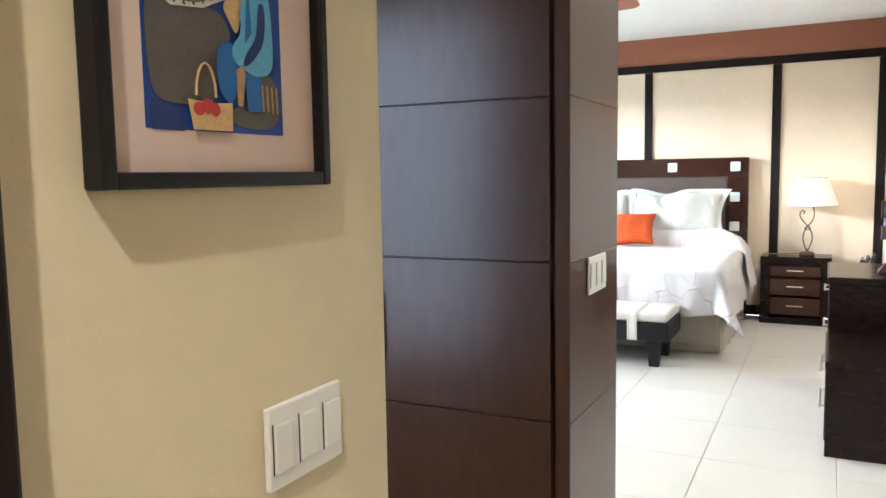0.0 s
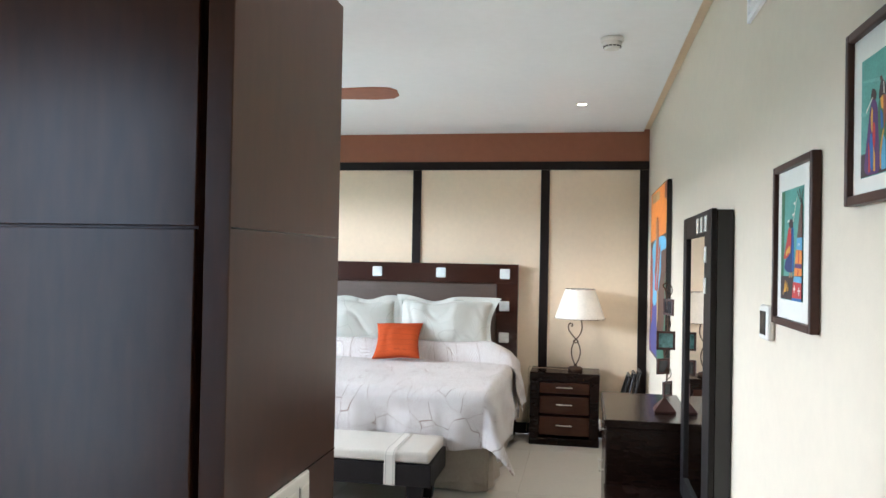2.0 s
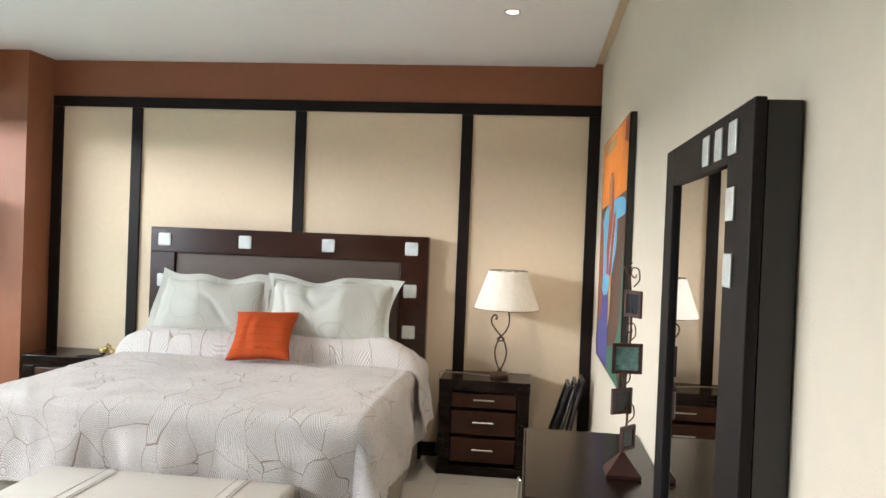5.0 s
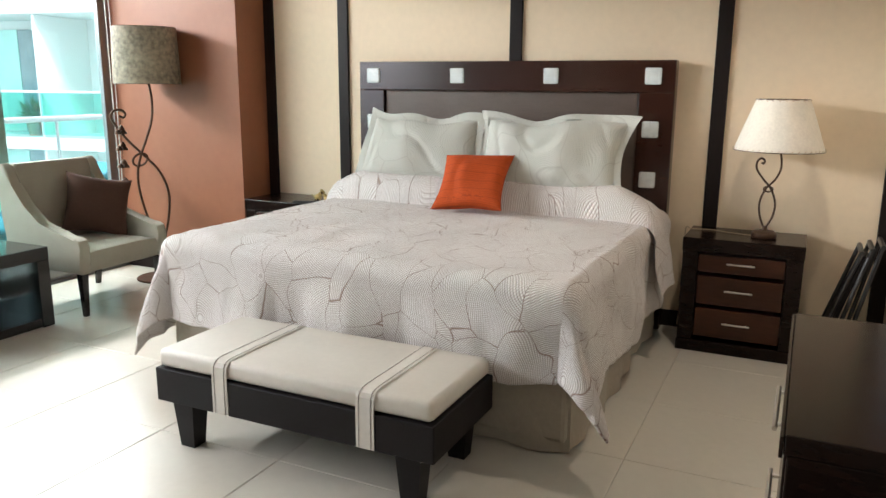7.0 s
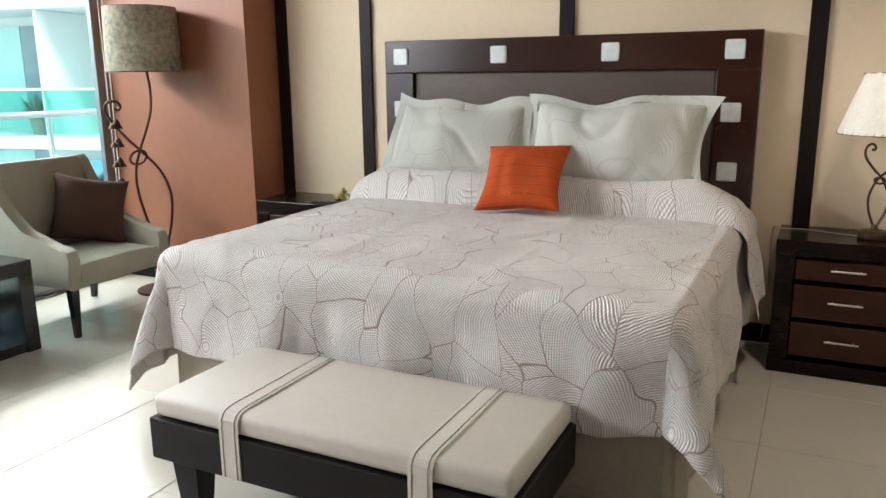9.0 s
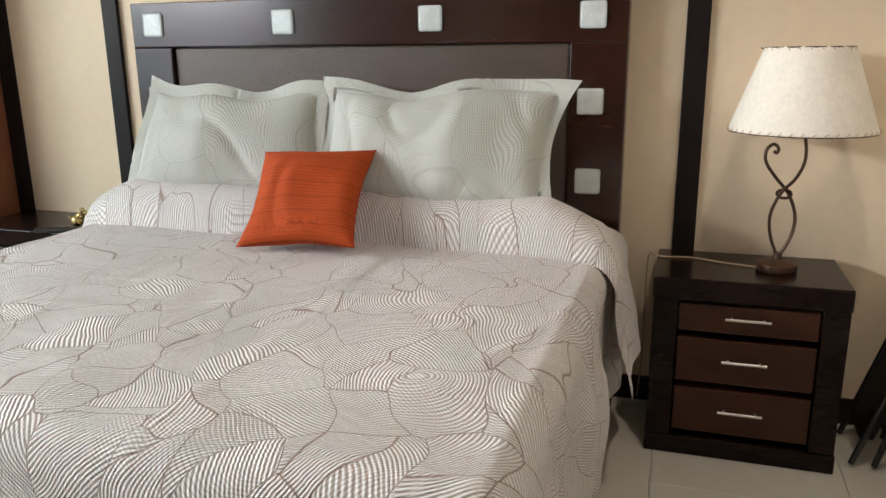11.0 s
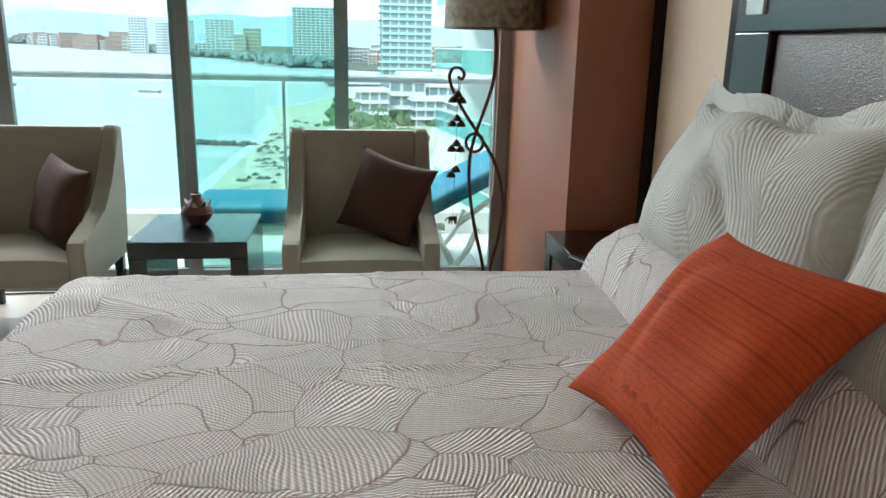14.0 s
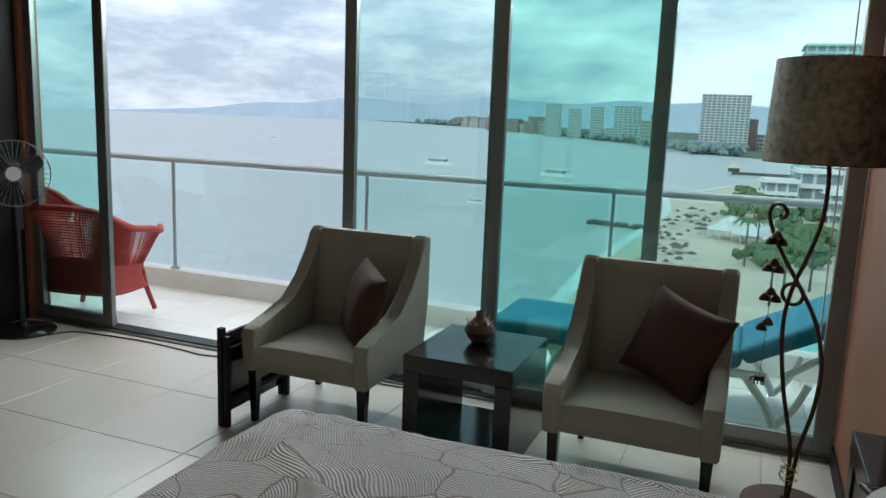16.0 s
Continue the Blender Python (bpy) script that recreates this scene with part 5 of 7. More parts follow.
patch(e, xm, [(2.8357, 1.6466), (2.8379, 1.6489), (2.84, 1.6462), (2.8379, 1.6439)], "p_grey", side=1, lift=0.0042)
patch(e, xm, [(2.8465, 1.6537), (2.8487, 1.6561), (2.8508, 1.6534), (2.8487, 1.6511)], "p_grey", side=1, lift=0.0042)
patch(e, xm, [(2.8573, 1.6629), (2.8595, 1.6652), (2.8616, 1.6626), (2.8595, 1.6602)], "p_grey", side=1, lift=0.0042)
patch(e, xm, [(2.867, 1.6742), (2.8692, 1.6765), (2.8713, 1.6738), (2.8692, 1.6715)], "p_grey", side=1, lift=0.0042)
patch(e, xm, [(2.7752, 1.6132), (2.7774, 1.6155), (2.7795, 1.6129), (2.7774, 1.6105)], "p_grey", side=1, lift=0.0042)
patch(e, xm, [(2.7882, 1.6102), (2.7903, 1.6126), (2.7925, 1.6099), (2.7903, 1.6076)], "p_grey", side=1, lift=0.0042)
patch(e, xm, [(2.8011, 1.6102), (2.8033, 1.6126), (2.8055, 1.6099), (2.8033, 1.6076)], "p_grey", side=1, lift=0.0042)
patch(e, xm, [(2.8141, 1.6122), (2.8163, 1.6146), (2.8184, 1.6119), (2.8163, 1.6096)], "p_grey", side=1, lift=0.0042)
patch(e, xm, [(2.8271, 1.6162), (2.8292, 1.6186), (2.8314, 1.6159), (2.8292, 1.6136)], "p_grey", side=1, lift=0.0042)
patch(e, xm, [(2.84, 1.6212), (2.8422, 1.6236), (2.8443, 1.6209), (2.8422, 1.6186)], "p_grey", side=1, lift=0.0042)
patch(e, xm, [(2.853, 1.6272), (2.8551, 1.6296), (2.8573, 1.6269), (2.8551, 1.6246)], "p_grey", side=1, lift=0.0042)
patch(e, xm, [(2.8649, 1.6353), (2.867, 1.6377), (2.8692, 1.635), (2.867, 1.6327)], "p_grey", side=1, lift=0.0042)
patch(e, xm, [(2.8767, 1.6464), (2.8789, 1.6487), (2.8811, 1.6461), (2.8789, 1.6437)], "p_grey", side=1, lift=0.0042)
patch(e, xm, [(2.7882, 1.6992), (2.7909, 1.701), (2.8044, 1.659), (2.8011, 1.6562)], "p_red", side=1, lift=0.004)
patch(e, xm, [(2.7839, 1.6871), (2.7866, 1.6893), (2.799, 1.6534), (2.7957, 1.6516)], "p_green", side=1, lift=0.004)
patch(e, xm, [(2.8573, 1.6199), (2.8843, 1.6393), (2.8962, 1.6434), (2.8908, 1.6263), (2.8811, 1.5871), (2.8692, 1.603)], "p_ochre", side=1, lift=0.002)
patch(e, xm, [(2.8897, 1.6364), (2.9048, 1.6428), (2.9194, 1.6491), (2.9329, 1.6406), (2.9372, 1.5728), (2.9307, 1.5533), (2.9059, 1.5477), (2.8843, 1.5558), (2.8692, 1.563), (2.8692, 1.579), (2.8843, 1.5908), (2.8843, 1.6208)], "p_sky", side=1, lift=0.0044)
patch(e, xm, [(2.914, 1.6321), (2.9243, 1.6278), (2.9221, 1.5879), (2.9016, 1.5645), (2.8843, 1.5558), (2.8897, 1.5714), (2.9081, 1.59), (2.9113, 1.6138)], "p_navy", side=1, lift=0.005)
patch(e, xm, [(2.894, 1.6311), (2.8983, 1.6333), (2.9005, 1.5946), (2.8897, 1.5839)], "p_blue", side=1, lift=0.005)
patch(e, xm, [(2.8476, 1.5757), (2.8692, 1.583), (2.8757, 1.5675), (2.8832, 1.5544), (2.8692, 1.513), (2.8519, 1.5233), (2.8454, 1.5448)], "p_blue", side=1, lift=0.0038)
patch(e, xm, [(2.8886, 1.5515), (2.914, 1.552), (2.9151, 1.5105), (2.8919, 1.5103)], "p_blue", side=1, lift=0.004)
patch(e, xm, [(2.8735, 1.5527), (2.8843, 1.5588), (2.8886, 1.5515), (2.8821, 1.5145), (2.8746, 1.5151)], "p_tan", side=1, lift=0.0052)
patch(e, xm, [(2.8022, 1.5171), (2.8087, 1.4866), (2.8654, 1.4873), (2.8659, 1.5172), (2.8357, 1.5146)], "p_ochre", side=1, lift=0.0048)
for k, (ba, bb) in enumerate(((2.868, 2.952), (2.845, 2.952), (2.826, 2.952), (2.835, 2.952), (2.84, 2.952), (2.84, 2.952))):
    bz = 1.712 + 0.0155 * k
    patch(e, xm, [(ba, bz), (bb, bz - 0.002), (bb, bz - 0.0008), (ba, bz + 0.0012)], "p_sky", side=1, lift=0.0014)
    for j in range(3):
        by = ba + 0.012 + 0.03 * j + 0.014 * (k % 2)
        if by < 2.95:
            patch(e, xm, [(by, bz), (by + 0.0012, bz), (by + 0.0012, bz + 0.0145), (by, bz + 0.0145)], "p_sky", side=1, lift=0.0014)
patch(e, xm, blob(2.909, 1.676, 0.025, 0.025), "p_tan", side=1, lift=0.005)
patch(e, xm, blob(2.921, 1.659, 0.020, 0.012), "p_tan", side=1, lift=0.0051)
patch(e, xm, blob(2.8924, 1.6887, 0.013, 0.015), "p_ochre", side=1, lift=0.0056)
patch(e, xm, blob(2.914, 1.6946, 0.015, 0.016), "p_ochre", side=1, lift=0.0054)
patch(e, xm, blob(2.9318, 1.6582, 0.012, 0.016), "p_grey", side=1, lift=0.0052)
patch(e, xm, blob(2.8168, 1.508, 0.008, 0.007), "p_red", side=1, lift=0.0054)
patch(e, xm, blob(2.8292, 1.5111, 0.009, 0.008), "p_red", side=1, lift=0.0056)
patch(e, xm, blob(2.84, 1.5082, 0.007, 0.007), "p_red", side=1, lift=0.0054)
hd = bmesh.new()
tube(hd, [(xm + 0.004, 2.8292 + 0.014 * math.cos(a * 0.3927), 1.5211 + 0.034 * math.sin(a * 0.3927)) for a in range(9)], 0.0014, n=5, k=1)
part("painted_handle", hd, "p_ochre", e)
# canvas
cv = thing("canvas_picture", "tall frameless canvas painted orange, sky blue and indigo", "picture", (0, 0, 0))
part("stretcher", bx(0.572, EAST - 0.002, 8.46, 9.70, 0.90, 2.177, 0.003), "black", cv)
ABSTRACT = (
    ("p_orange", ((0.005, 0.995), (0.995, 0.995), (0.984, 0.723), (0.025, 0.69))),
    ("p_tan", ((0.069, 0.986), (0.577, 0.981), (0.583, 0.929), (0.165, 0.928))),
    ("p_rust", ((0.885, 0.988), (0.995, 0.995), (0.995, 0.894), (0.882, 0.916))),
    ("p_sky", ((0.025, 0.69), (0.984, 0.723), (0.995, 0.621), (0.765, 0.551), (0.48, 0.304), (0.178, 0.289))),
    ("p_pale", ((0.435, 0.632), (0.679, 0.64), (0.632, 0.473), (0.497, 0.405))),
    ("p_brown", ((0.734, 0.626), (0.995, 0.639), (0.995, 0.15), (0.862, 0.184), (0.737, 0.135))),
    ("p_greenmid", ((0.936, 0.502), (0.995, 0.509), (0.995, 0.036), (0.771, 0.038), (0.737, 0.135), (0.955, 0.215))),
    ("p_indigo", ((0.207, 0.29), (0.498, 0.319), (0.559, 0.014), (0.021, 0.017))),
    ("p_purple", ((0.005, 0.065), (0.029, 0.142), (0.187, 0.01), (0.031, 0.005))),
    ("p_greenmid", ((0.503, 0.1), (0.737, 0.135), (0.995, 0.006), (0.563, 0.008))),
    ("p_rust", ((0.019, 0.654), (0.138, 0.659), (0.236, 0.467), (0.204, 0.184), (0.116, 0.178), (0.057, 0.464))),
    ("p_rust", ((0.368, 0.824), (0.563, 0.839), (0.589, 0.629), (0.456, 0.471), (0.346, 0.472), (0.426, 0.645))),
    ("p_tan", ((0.414, 0.815), (0.474, 0.82), (0.489, 0.671), (0.444, 0.658))),
    ("p_rust", ((0.606, 0.642), (0.688, 0.665), (0.573, 0.407), (0.479, 0.391))),
    ("p_red", ((0.385, 0.497), (0.461, 0.504), (0.471, 0.404), (0.396, 0.395))),
    ("p_tan", ((0.505, 0.392), (0.622, 0.409), (0.599, 0.239), (0.531, 0.182))),
)
patch(cv, 0.5715, [(8.463, 0.903), (9.697, 0.903), (9.697, 2.174), (8.463, 2.174)], "p_brown")
paint_shapes(cv, 0.5715, (8.463, 9.697, 0.903, 2.174), ABSTRACT, step=0.0002)

# thermostat, vent, switches
th = thing("thermostat", "white wall thermostat with a dark screen", "thermostat", (0, 0, 0))
part("body", bx(EAST - 0.024, EAST - 0.001, 5.645, 5.760, 1.385, 1.492, 0.010, 3), "plastic", th, smooth=True)
part("screen", bx(EAST - 0.0265, EAST - 0.0235, 5.668, 5.737, 1.402, 1.474, 0.001), "screen", th)
vn = thing("air_vent", "white slatted air grille high on the wall", "vent", (0, 0, 0))
for a, b, c, d in ((5.30, 6.06, 2.47, 2.492), (5.30, 6.06, 2.688, 2.71), (5.30, 5.322, 2.4925, 2.6875), (6.038, 6.06, 2.4925, 2.6875)):
    part("frame", bx(EAST - 0.014, EAST - 0.001, a, b, c, d, 0.002), "white", vn)
part("backing", bx(EAST - 0.004, EAST - 0.001, 5.323, 6.037, 2.493, 2.687), "black", vn)
for k in range(9):
    sl = bx(-0.006, 0.006, 5.324, 6.036, -0.001, 0.001)
    bmesh.ops.rotate(sl, cent=(0, 0, 0), matrix=Matrix.Rotation(radians(35), 3, "Y"), verts=sl.verts[:])
    bmesh.ops.translate(sl, vec=(EAST - 0.009, 0, 2.505 + k * 0.021), verts=sl.verts[:])
    part("slat", sl, "white", vn)


def switch_plate(x, side, y0, y1, z0, z1, label, toggles=3):
    e = thing("light_switch", label, "light switch", (0, 0, 0))
    a, b = sorted((x + side * 0.001, x + side * 0.010))
    part("plate", bx(a, b, y0, y1, z0, z1, 0.003), "plastic", e)
    n = toggles
    for k in range(n):
        c = y0 + (y1 - y0) * (k + 0.5) / n
        w = (y1 - y0) / n * 0.34
        aa, bb = sorted((x + side * 0.010, x + side * 0.014))
        part("rocker", bx(aa, bb, c - w, c + w, z0 + 0.022, z1 - 0.022, 0.002), "plastic", e)
        cc, dd = sorted((x + side * 0.0101, x + side * 0.0106))
        part("gap", bx(cc, dd, c - w - 0.002, c - w - 0.0003, z0 + 0.02, z1 - 0.02), "blackp", e)
    return e


switch_plate(-0.445, 1, 2.914, 3.064, 1.063, 1.166, "ivory light switch plate on the cream hall wall")

# ---- ceiling things ----
sm = thing("smoke_detector", "white round smoke detector on the ceiling", "smoke detector", (0.165, 7.38, CEIL))
part("base", lathe([(0.0, -0.001), (0.062, -0.001), (0.064, -0.012), (0.058, -0.022), (0.0, -0.0225)]), "plastic", sm, smooth=True)
part("dome", lathe([(0.052, -0.023), (0.050, -0.040), (0.036, -0.060), (0.0, -0.064)]), "plastic", sm, smooth=True)
for k in range(14):
    a = k * 0.4488
    sl = bx(-0.007, 0.007, -0.002, 0.002, -0.003, 0.003)
    bmesh.ops.rotate(sl, cent=(0, 0, 0), matrix=Matrix.Rotation(a + 1.5708, 3, "Z"), verts=sl.verts[:])
    bmesh.ops.translate(sl, vec=(0.0455 * math.cos(a), 0.0455 * math.sin(a), -0.048), verts=sl.verts[:])
    part("slot", sl, "blackp", sm)


def downlight(loc, watts=5.0, group="ceiling downlights"):
    e = thing("ceiling_light", "small recessed downlight, switched on", "ceiling light", loc, 0, group)
    part("frame", lathe([(0.045, -0.0005), (0.045, -0.006), (0.034, -0.006), (0.033, -0.0005)]), "steel", e, smooth=True)
    part("diffuser", lathe([(0.0, -0.0007), (0.032, -0.0007), (0.030, -0.003), (0.0, -0.0032)]), "lamp_on", e)
    ld = bpy.data.lights.new("downlight", "SPOT")
    ld.energy, ld.spot_size, ld.spot_blend, ld.color, ld.shadow_soft_size = watts, radians(110), 0.8, (1.0, 0.88, 0.72), 0.03
    lo = new("downlight_beam", ld)
    lo.parent = e
    lo.location = (0, 0, -0.02)
    return e


downlight((0.0, 9.10, CEIL), 14.0)
downlight((-0.36, 4.52, CEIL), 8.0)
# Unseen lamp added behind the walk's start to brighten the hall wall.
downlight((0.10, 1.75, CEIL), 19.0)
cf = thing("ceiling_fan", "ceiling fan with reddish wooden blades", "ceiling fan", (-1.60, 7.02, 0))
part("rod", cyl(bmesh.new(), 0, 0, 2.56, CEIL - 0.031, 0.014, n=16), "steel", cf, smooth=True)
part("canopy", lathe([(0.0, CEIL - 0.001), (0.065, CEIL - 0.001), (0.060, CEIL - 0.03), (0.0, CEIL - 0.031)]), "steel", cf, smooth=True)
part("motor", lathe([(0.0, 2.40), (0.06, 2.405), (0.10, 2.44), (0.10, 2.52), (0.05, 2.56), (0.0, 2.561)]), "steel", cf, smooth=True)
for k in range(3):
    a = radians(120 * k + 2)
    bm = prism(bmesh.new(), [(0.16, -0.045), (0.55, -0.065), (0.64, -0.058), (0.675, -0.030), (0.675, 0.030), (0.64, 0.058), (0.55, 0.065), (0.16, 0.045)], 2.467, 2.474, "XY", 0.002, 1)
    bmesh.ops.rotate(bm, cent=(0, 0, 2.470), matrix=Matrix.Rotation(a, 3, "Z") @ Matrix.Rotation(radians(-15), 3, "X"), verts=bm.verts[:])
    part("blade", bm, "fanwood", cf, "reddish wooden fan blade")
    bm = bx(0.08, 0.20, -0.018, 0.018, 2.476, 2.482, 0.001)
    bmesh.ops.rotate(bm, cent=(0, 0, 2.470), matrix=Matrix.Rotation(a, 3, "Z"), verts=bm.verts[:])
    part("blade_arm", bm, "steel", cf)

# ---- wardrobe ----
wd = thing("wardrobe", "tall dark brown veneered wardrobe with grooved doors by the entrance", "wardrobe", (0, 0, 0))
WY, WX = 4.34, -0.515
part("side_panel", bx(WX - 0.045, WX, WY, 4.885, 0, 2.19, 0.002), "wardrobe", wd)
part("body", bx(-2.39, WX - 0.0455, WY + 0.03, 4.835, 0.0, 2.145), "wardrobe", wd)
part("top_rail", bx(-2.39, WX - 0.0455, WY + 0.002, 4.835, 2.1455, 2.19, 0.002), "wardrobe", wd)
part("plinth", bx(-2.39, WX - 0.0455, WY + 0.012, WY + 0.0295, 0.0, 0.08), "wardrobe", wd)
for k in range(3):
    x1 = -0.575 - k * 0.615
    x0 = x1 - 0.611
    dr = part("door", bx(x0, x1, WY + 0.012, WY + 0.0295, 0.085, 2.14), "wardrobe", wd)
    for z0, z1 in ((0.085, 0.700), (0.704, 1.178), (1.182, 1.656), (1.660, 2.14)):
        part("door_panel", bx(x0, x1, WY + 0.0, WY + 0.0115, z0, z1, 0.0018, 1), "wardrobe", dr)
    hx = x0 + 0.028 if k == 0 else x1 - 0.028
    hm = bx(hx - 0.009, hx + 0.009, WY - 0.028, WY - 0.018, 0.80, 1.055, 0.003)
    for z in (0.83, 1.02):
        cyl(hm, hx, z, WY - 0.018, WY - 0.0005, 0.006, n=10, axis="Y")
    part("handle", hm, "steel", dr, "brushed steel bar handle")
for z in (0.703, 1.180, 1.658):
    part("groove", bx(WX + 0.0001, WX + 0.0009, WY + 0.002, 4.883, z - 0.0015, z + 0.0015), "black", wd)
switch_plate(WX, 1, 4.505, 4.70, 1.063, 1.180, "ivory light switch plate on the wardrobe's side")

# ---- small things ----
pf = thing("photo_frame_stand", "dark metal stand with five little picture frames on the desk", "photo stand", (0.476, 7.50, 0.813))
bm = bmesh.new()
bmesh.ops.create_cone(bm, cap_ends=True, segments=4, radius1=0.078, radius2=0.008, depth=0.062, matrix=Matrix.Translation((0, 0, 0.043)) @ Matrix.Rotation(radians(45), 4, "Z"))
box(bm, -0.056, 0.056, -0.056, 0.056, 0.0, 0.0118, 0.001)
part("base", bm, "standwood", pf)
bm = bmesh.new()
tube(bm, [(0, 0, 0.06), (0.01, 0.004, 0.2), (-0.008, 0, 0.33), (0.01, 0, 0.46), (0.0, 0, 0.64), (-0.016, 0, 0.68), (0.004, 0, 0.70)], 0.004)
part("stem", bm, "iron", pf, smooth=True)
for k, (ox, oz, s, ry) in enumerate(((0.012, 0.125, 0.040, 50), (-0.012, 0.245, 0.042, 35), (0.0, 0.385, 0.050, 8), (0.012, 0.565, 0.044, -62))):
    fr_ = bmesh.new()
    for a, b, c, d in ((-s, -s + 0.012, -s, s), (s - 0.012, s, -s, s), (-s + 0.0122, s - 0.0122, s - 0.012, s), (-s + 0.0122, s - 0.0122, -s, -s + 0.012)):
        box(fr_, a, b, -0.005, 0.005, c, d, 0.001)
    mtx = Matrix.Translation((ox, -0.012, oz)) @ Matrix.Rotation(radians(ry), 4, "Z")
    bmesh.ops.transform(fr_, matrix=mtx, verts=fr_.verts[:])
    fo = part("frame", fr_, "standwood", pf)
    gl = bx(-s + 0.012, s - 0.012, -0.002, 0.002, -s + 0.012, s - 0.012)
    bmesh.ops.transform(gl, matrix=mtx, verts=gl.verts[:])
    part("glass", gl, "picglass" if k == 2 else "screen", fo)
for ox, oz in ((0.012, 0.185), (-0.006, 0.305), (0.006, 0.450), (0.012, 0.632)):
    cw = bmesh.new()
    tube(cw, [(ox, -0.006, oz - 0.012), (ox + 0.018, -0.006, oz + 0.012), (ox + 0.014, -0.006, oz + 0.046), (ox - 0.004, -0.006, oz + 0.050), (ox - 0.008, -0.006, oz + 0.028), (ox + 0.004, -0.006, oz + 0.018), (ox + 0.008, -0.006, oz + 0.030)], 0.0022, n=6, k=4)
    part("curl", cw, "iron", pf, smooth=True)

rk = thing("folded_rack", "black folded luggage rack leaning in the corner", "luggage rack", (0.42, 10.16, 0))
for k in range(3):
    for oy in (-0.10, 0.12):
        bm = bmesh.new()
        tube(bm, [(-0.17 + k * 0.07, oy, 0.012), (0.02 + k * 0.045, oy + 0.01, 0.62 + 0.02 * k)], 0.011, n=8, k=1)
        part("leg", bm, "blackp", rk, smooth=True)
    bm = bmesh.new()
    tube(bm, [(0.02 + k * 0.045, -0.115, 0.615 + 0.02 * k), (0.02 + k * 0.045, 0.145, 0.615 + 0.02 * k)], 0.013, n=8, k=1)
    part("bar", bm, "blackp", rk, smooth=True)
bm = prism(bmesh.new(), [(-0.15, 0.10), (0.03, 0.60), (0.055, 0.60), (-0.11, 0.10)], -0.09, 0.11, "XZ", 0.004, 1)
part("webbing", bm, "blackmatt", rk)

tr = thing("folded_tray_table", "black folded tray table standing against the armchair", "tray table", (-4.02, 7.315, 0))
for x in (-0.24, 0.27):
    part("leg", bx(x - 0.016, x + 0.016, -0.030, 0.0, 0.0, 0.50, 0.003), "blackmatt", tr)
    part("leg", bx(x - 0.014, x + 0.014, 0.004, 0.030, 0.0, 0.46, 0.003), "blackmatt", tr)
part("tray", bx(-0.222, 0.252, -0.022, -0.006, 0.06, 0.47, 0.003), "black", tr)
for z in (0.12, 0.38):
    part("crossbar", bx(-0.225, 0.255, 0.008, 0.024, z, z + 0.02, 0.003), "blackmatt", tr)

bs = thing("bird_figurine", "gold-coloured pair of bird figurines on the nightstand", "figurine", (-2.80, 10.06, 0.636))
bm = bmesh.new()
for ox, s, d in ((-0.045, 1.0, 1), (0.03, 0.85, -1), (0.085, 0.7, 1)):
    for dx, dz, r in ((0, 0.030, 0.026), (0.020 * d, 0.052, 0.017), (0.032 * d, 0.078, 0.012)):
        bmesh.ops.create_uvsphere(bm, u_segments=14, v_segments=10, radius=r * s, matrix=Matrix.Translation((ox + dx * s, 0, dz * s + 0.006)))
    tube(bm, [(ox + 0.04 * d * s, 0, 0.085 * s), (ox + 0.058 * d * s, 0, 0.080 * s)], 0.004 * s, n=6, k=1, taper=0.2)
    tube(bm, [(ox - 0.02 * d * s, 0, 0.035 * s), (ox - 0.05 * d * s, 0, 0.055 * s)], 0.008 * s, n=6, k=1, taper=0.3)
part("birds", bm, "brass", bs, smooth=True)
rc = thing("remote_control", "black remote control on the nightstand", "remote control", (-2.90, 9.99, 0.636), 20)
part("body", bx(-0.085, 0.085, -0.022, 0.022, 0, 0.018, 0.006), "blackp", rc)
for k in range(8):
    part("button", bx(-0.07 + 0.018 * k, -0.06 + 0.018 * k, -0.008, 0.008, 0.0181, 0.0205), "screen", rc)

cab = thing("floor_cable", "thin black cable lying along the sliding door's sill", "cable", (0, 0, 0))
cb = bmesh.new()
tube(cb, [(-4.42, 5.11 + 0.215, 0.005), (-4.56, 5.40, 0.005), (-4.60, 5.62, 0.005), (-4.625, 5.95, 0.005), (-4.60, 6.30, 0.005), (-4.58, 6.48, 0.005), (-4.62, 6.72, 0.005), (-4.60, 7.08, 0.005), (-4.64, 7.45, 0.005), (-4.65, 8.2, 0.005)], 0.0048, n=6)
part("wire", cb, "blackp", cab, smooth=True)

# pedestal fan
pfan = thing("pedestal_fan", "black pedestal fan standing by the sliding door", "fan", (-4.42, 5.11, 0))
part("base", lathe([(0.0, 0.0), (0.205, 0.0), (0.208, 0.012), (0.19, 0.026), (0.05, 0.045), (0.03, 0.07), (0.0, 0.071)], n=40), "black", pfan, smooth=True)
part("pole", cyl(bmesh.new(), 0, 0, 0.07, 1.06, 0.016, 0.012, n=16), "blackp", pfan, smooth=True)
bm = bx(-0.03, 0.03, -0.025, 0.025, 0.70, 0.86, 0.008)
part("control_box", bm, "blackp", pfan)
FH = Matrix.Translation((0.0, 0.0, 1.08)) @ Matrix.Rotation(radians(48), 4, "Z")
bm = cyl(bmesh.new(), 0, 0, -0.13, 0.02, 0.055, n=20, axis="X")
bmesh.ops.transform(bm, matrix=FH, verts=bm.verts[:])
part("motor", bm, "blackp", pfan, smooth=True)
cg = bmesh.new()
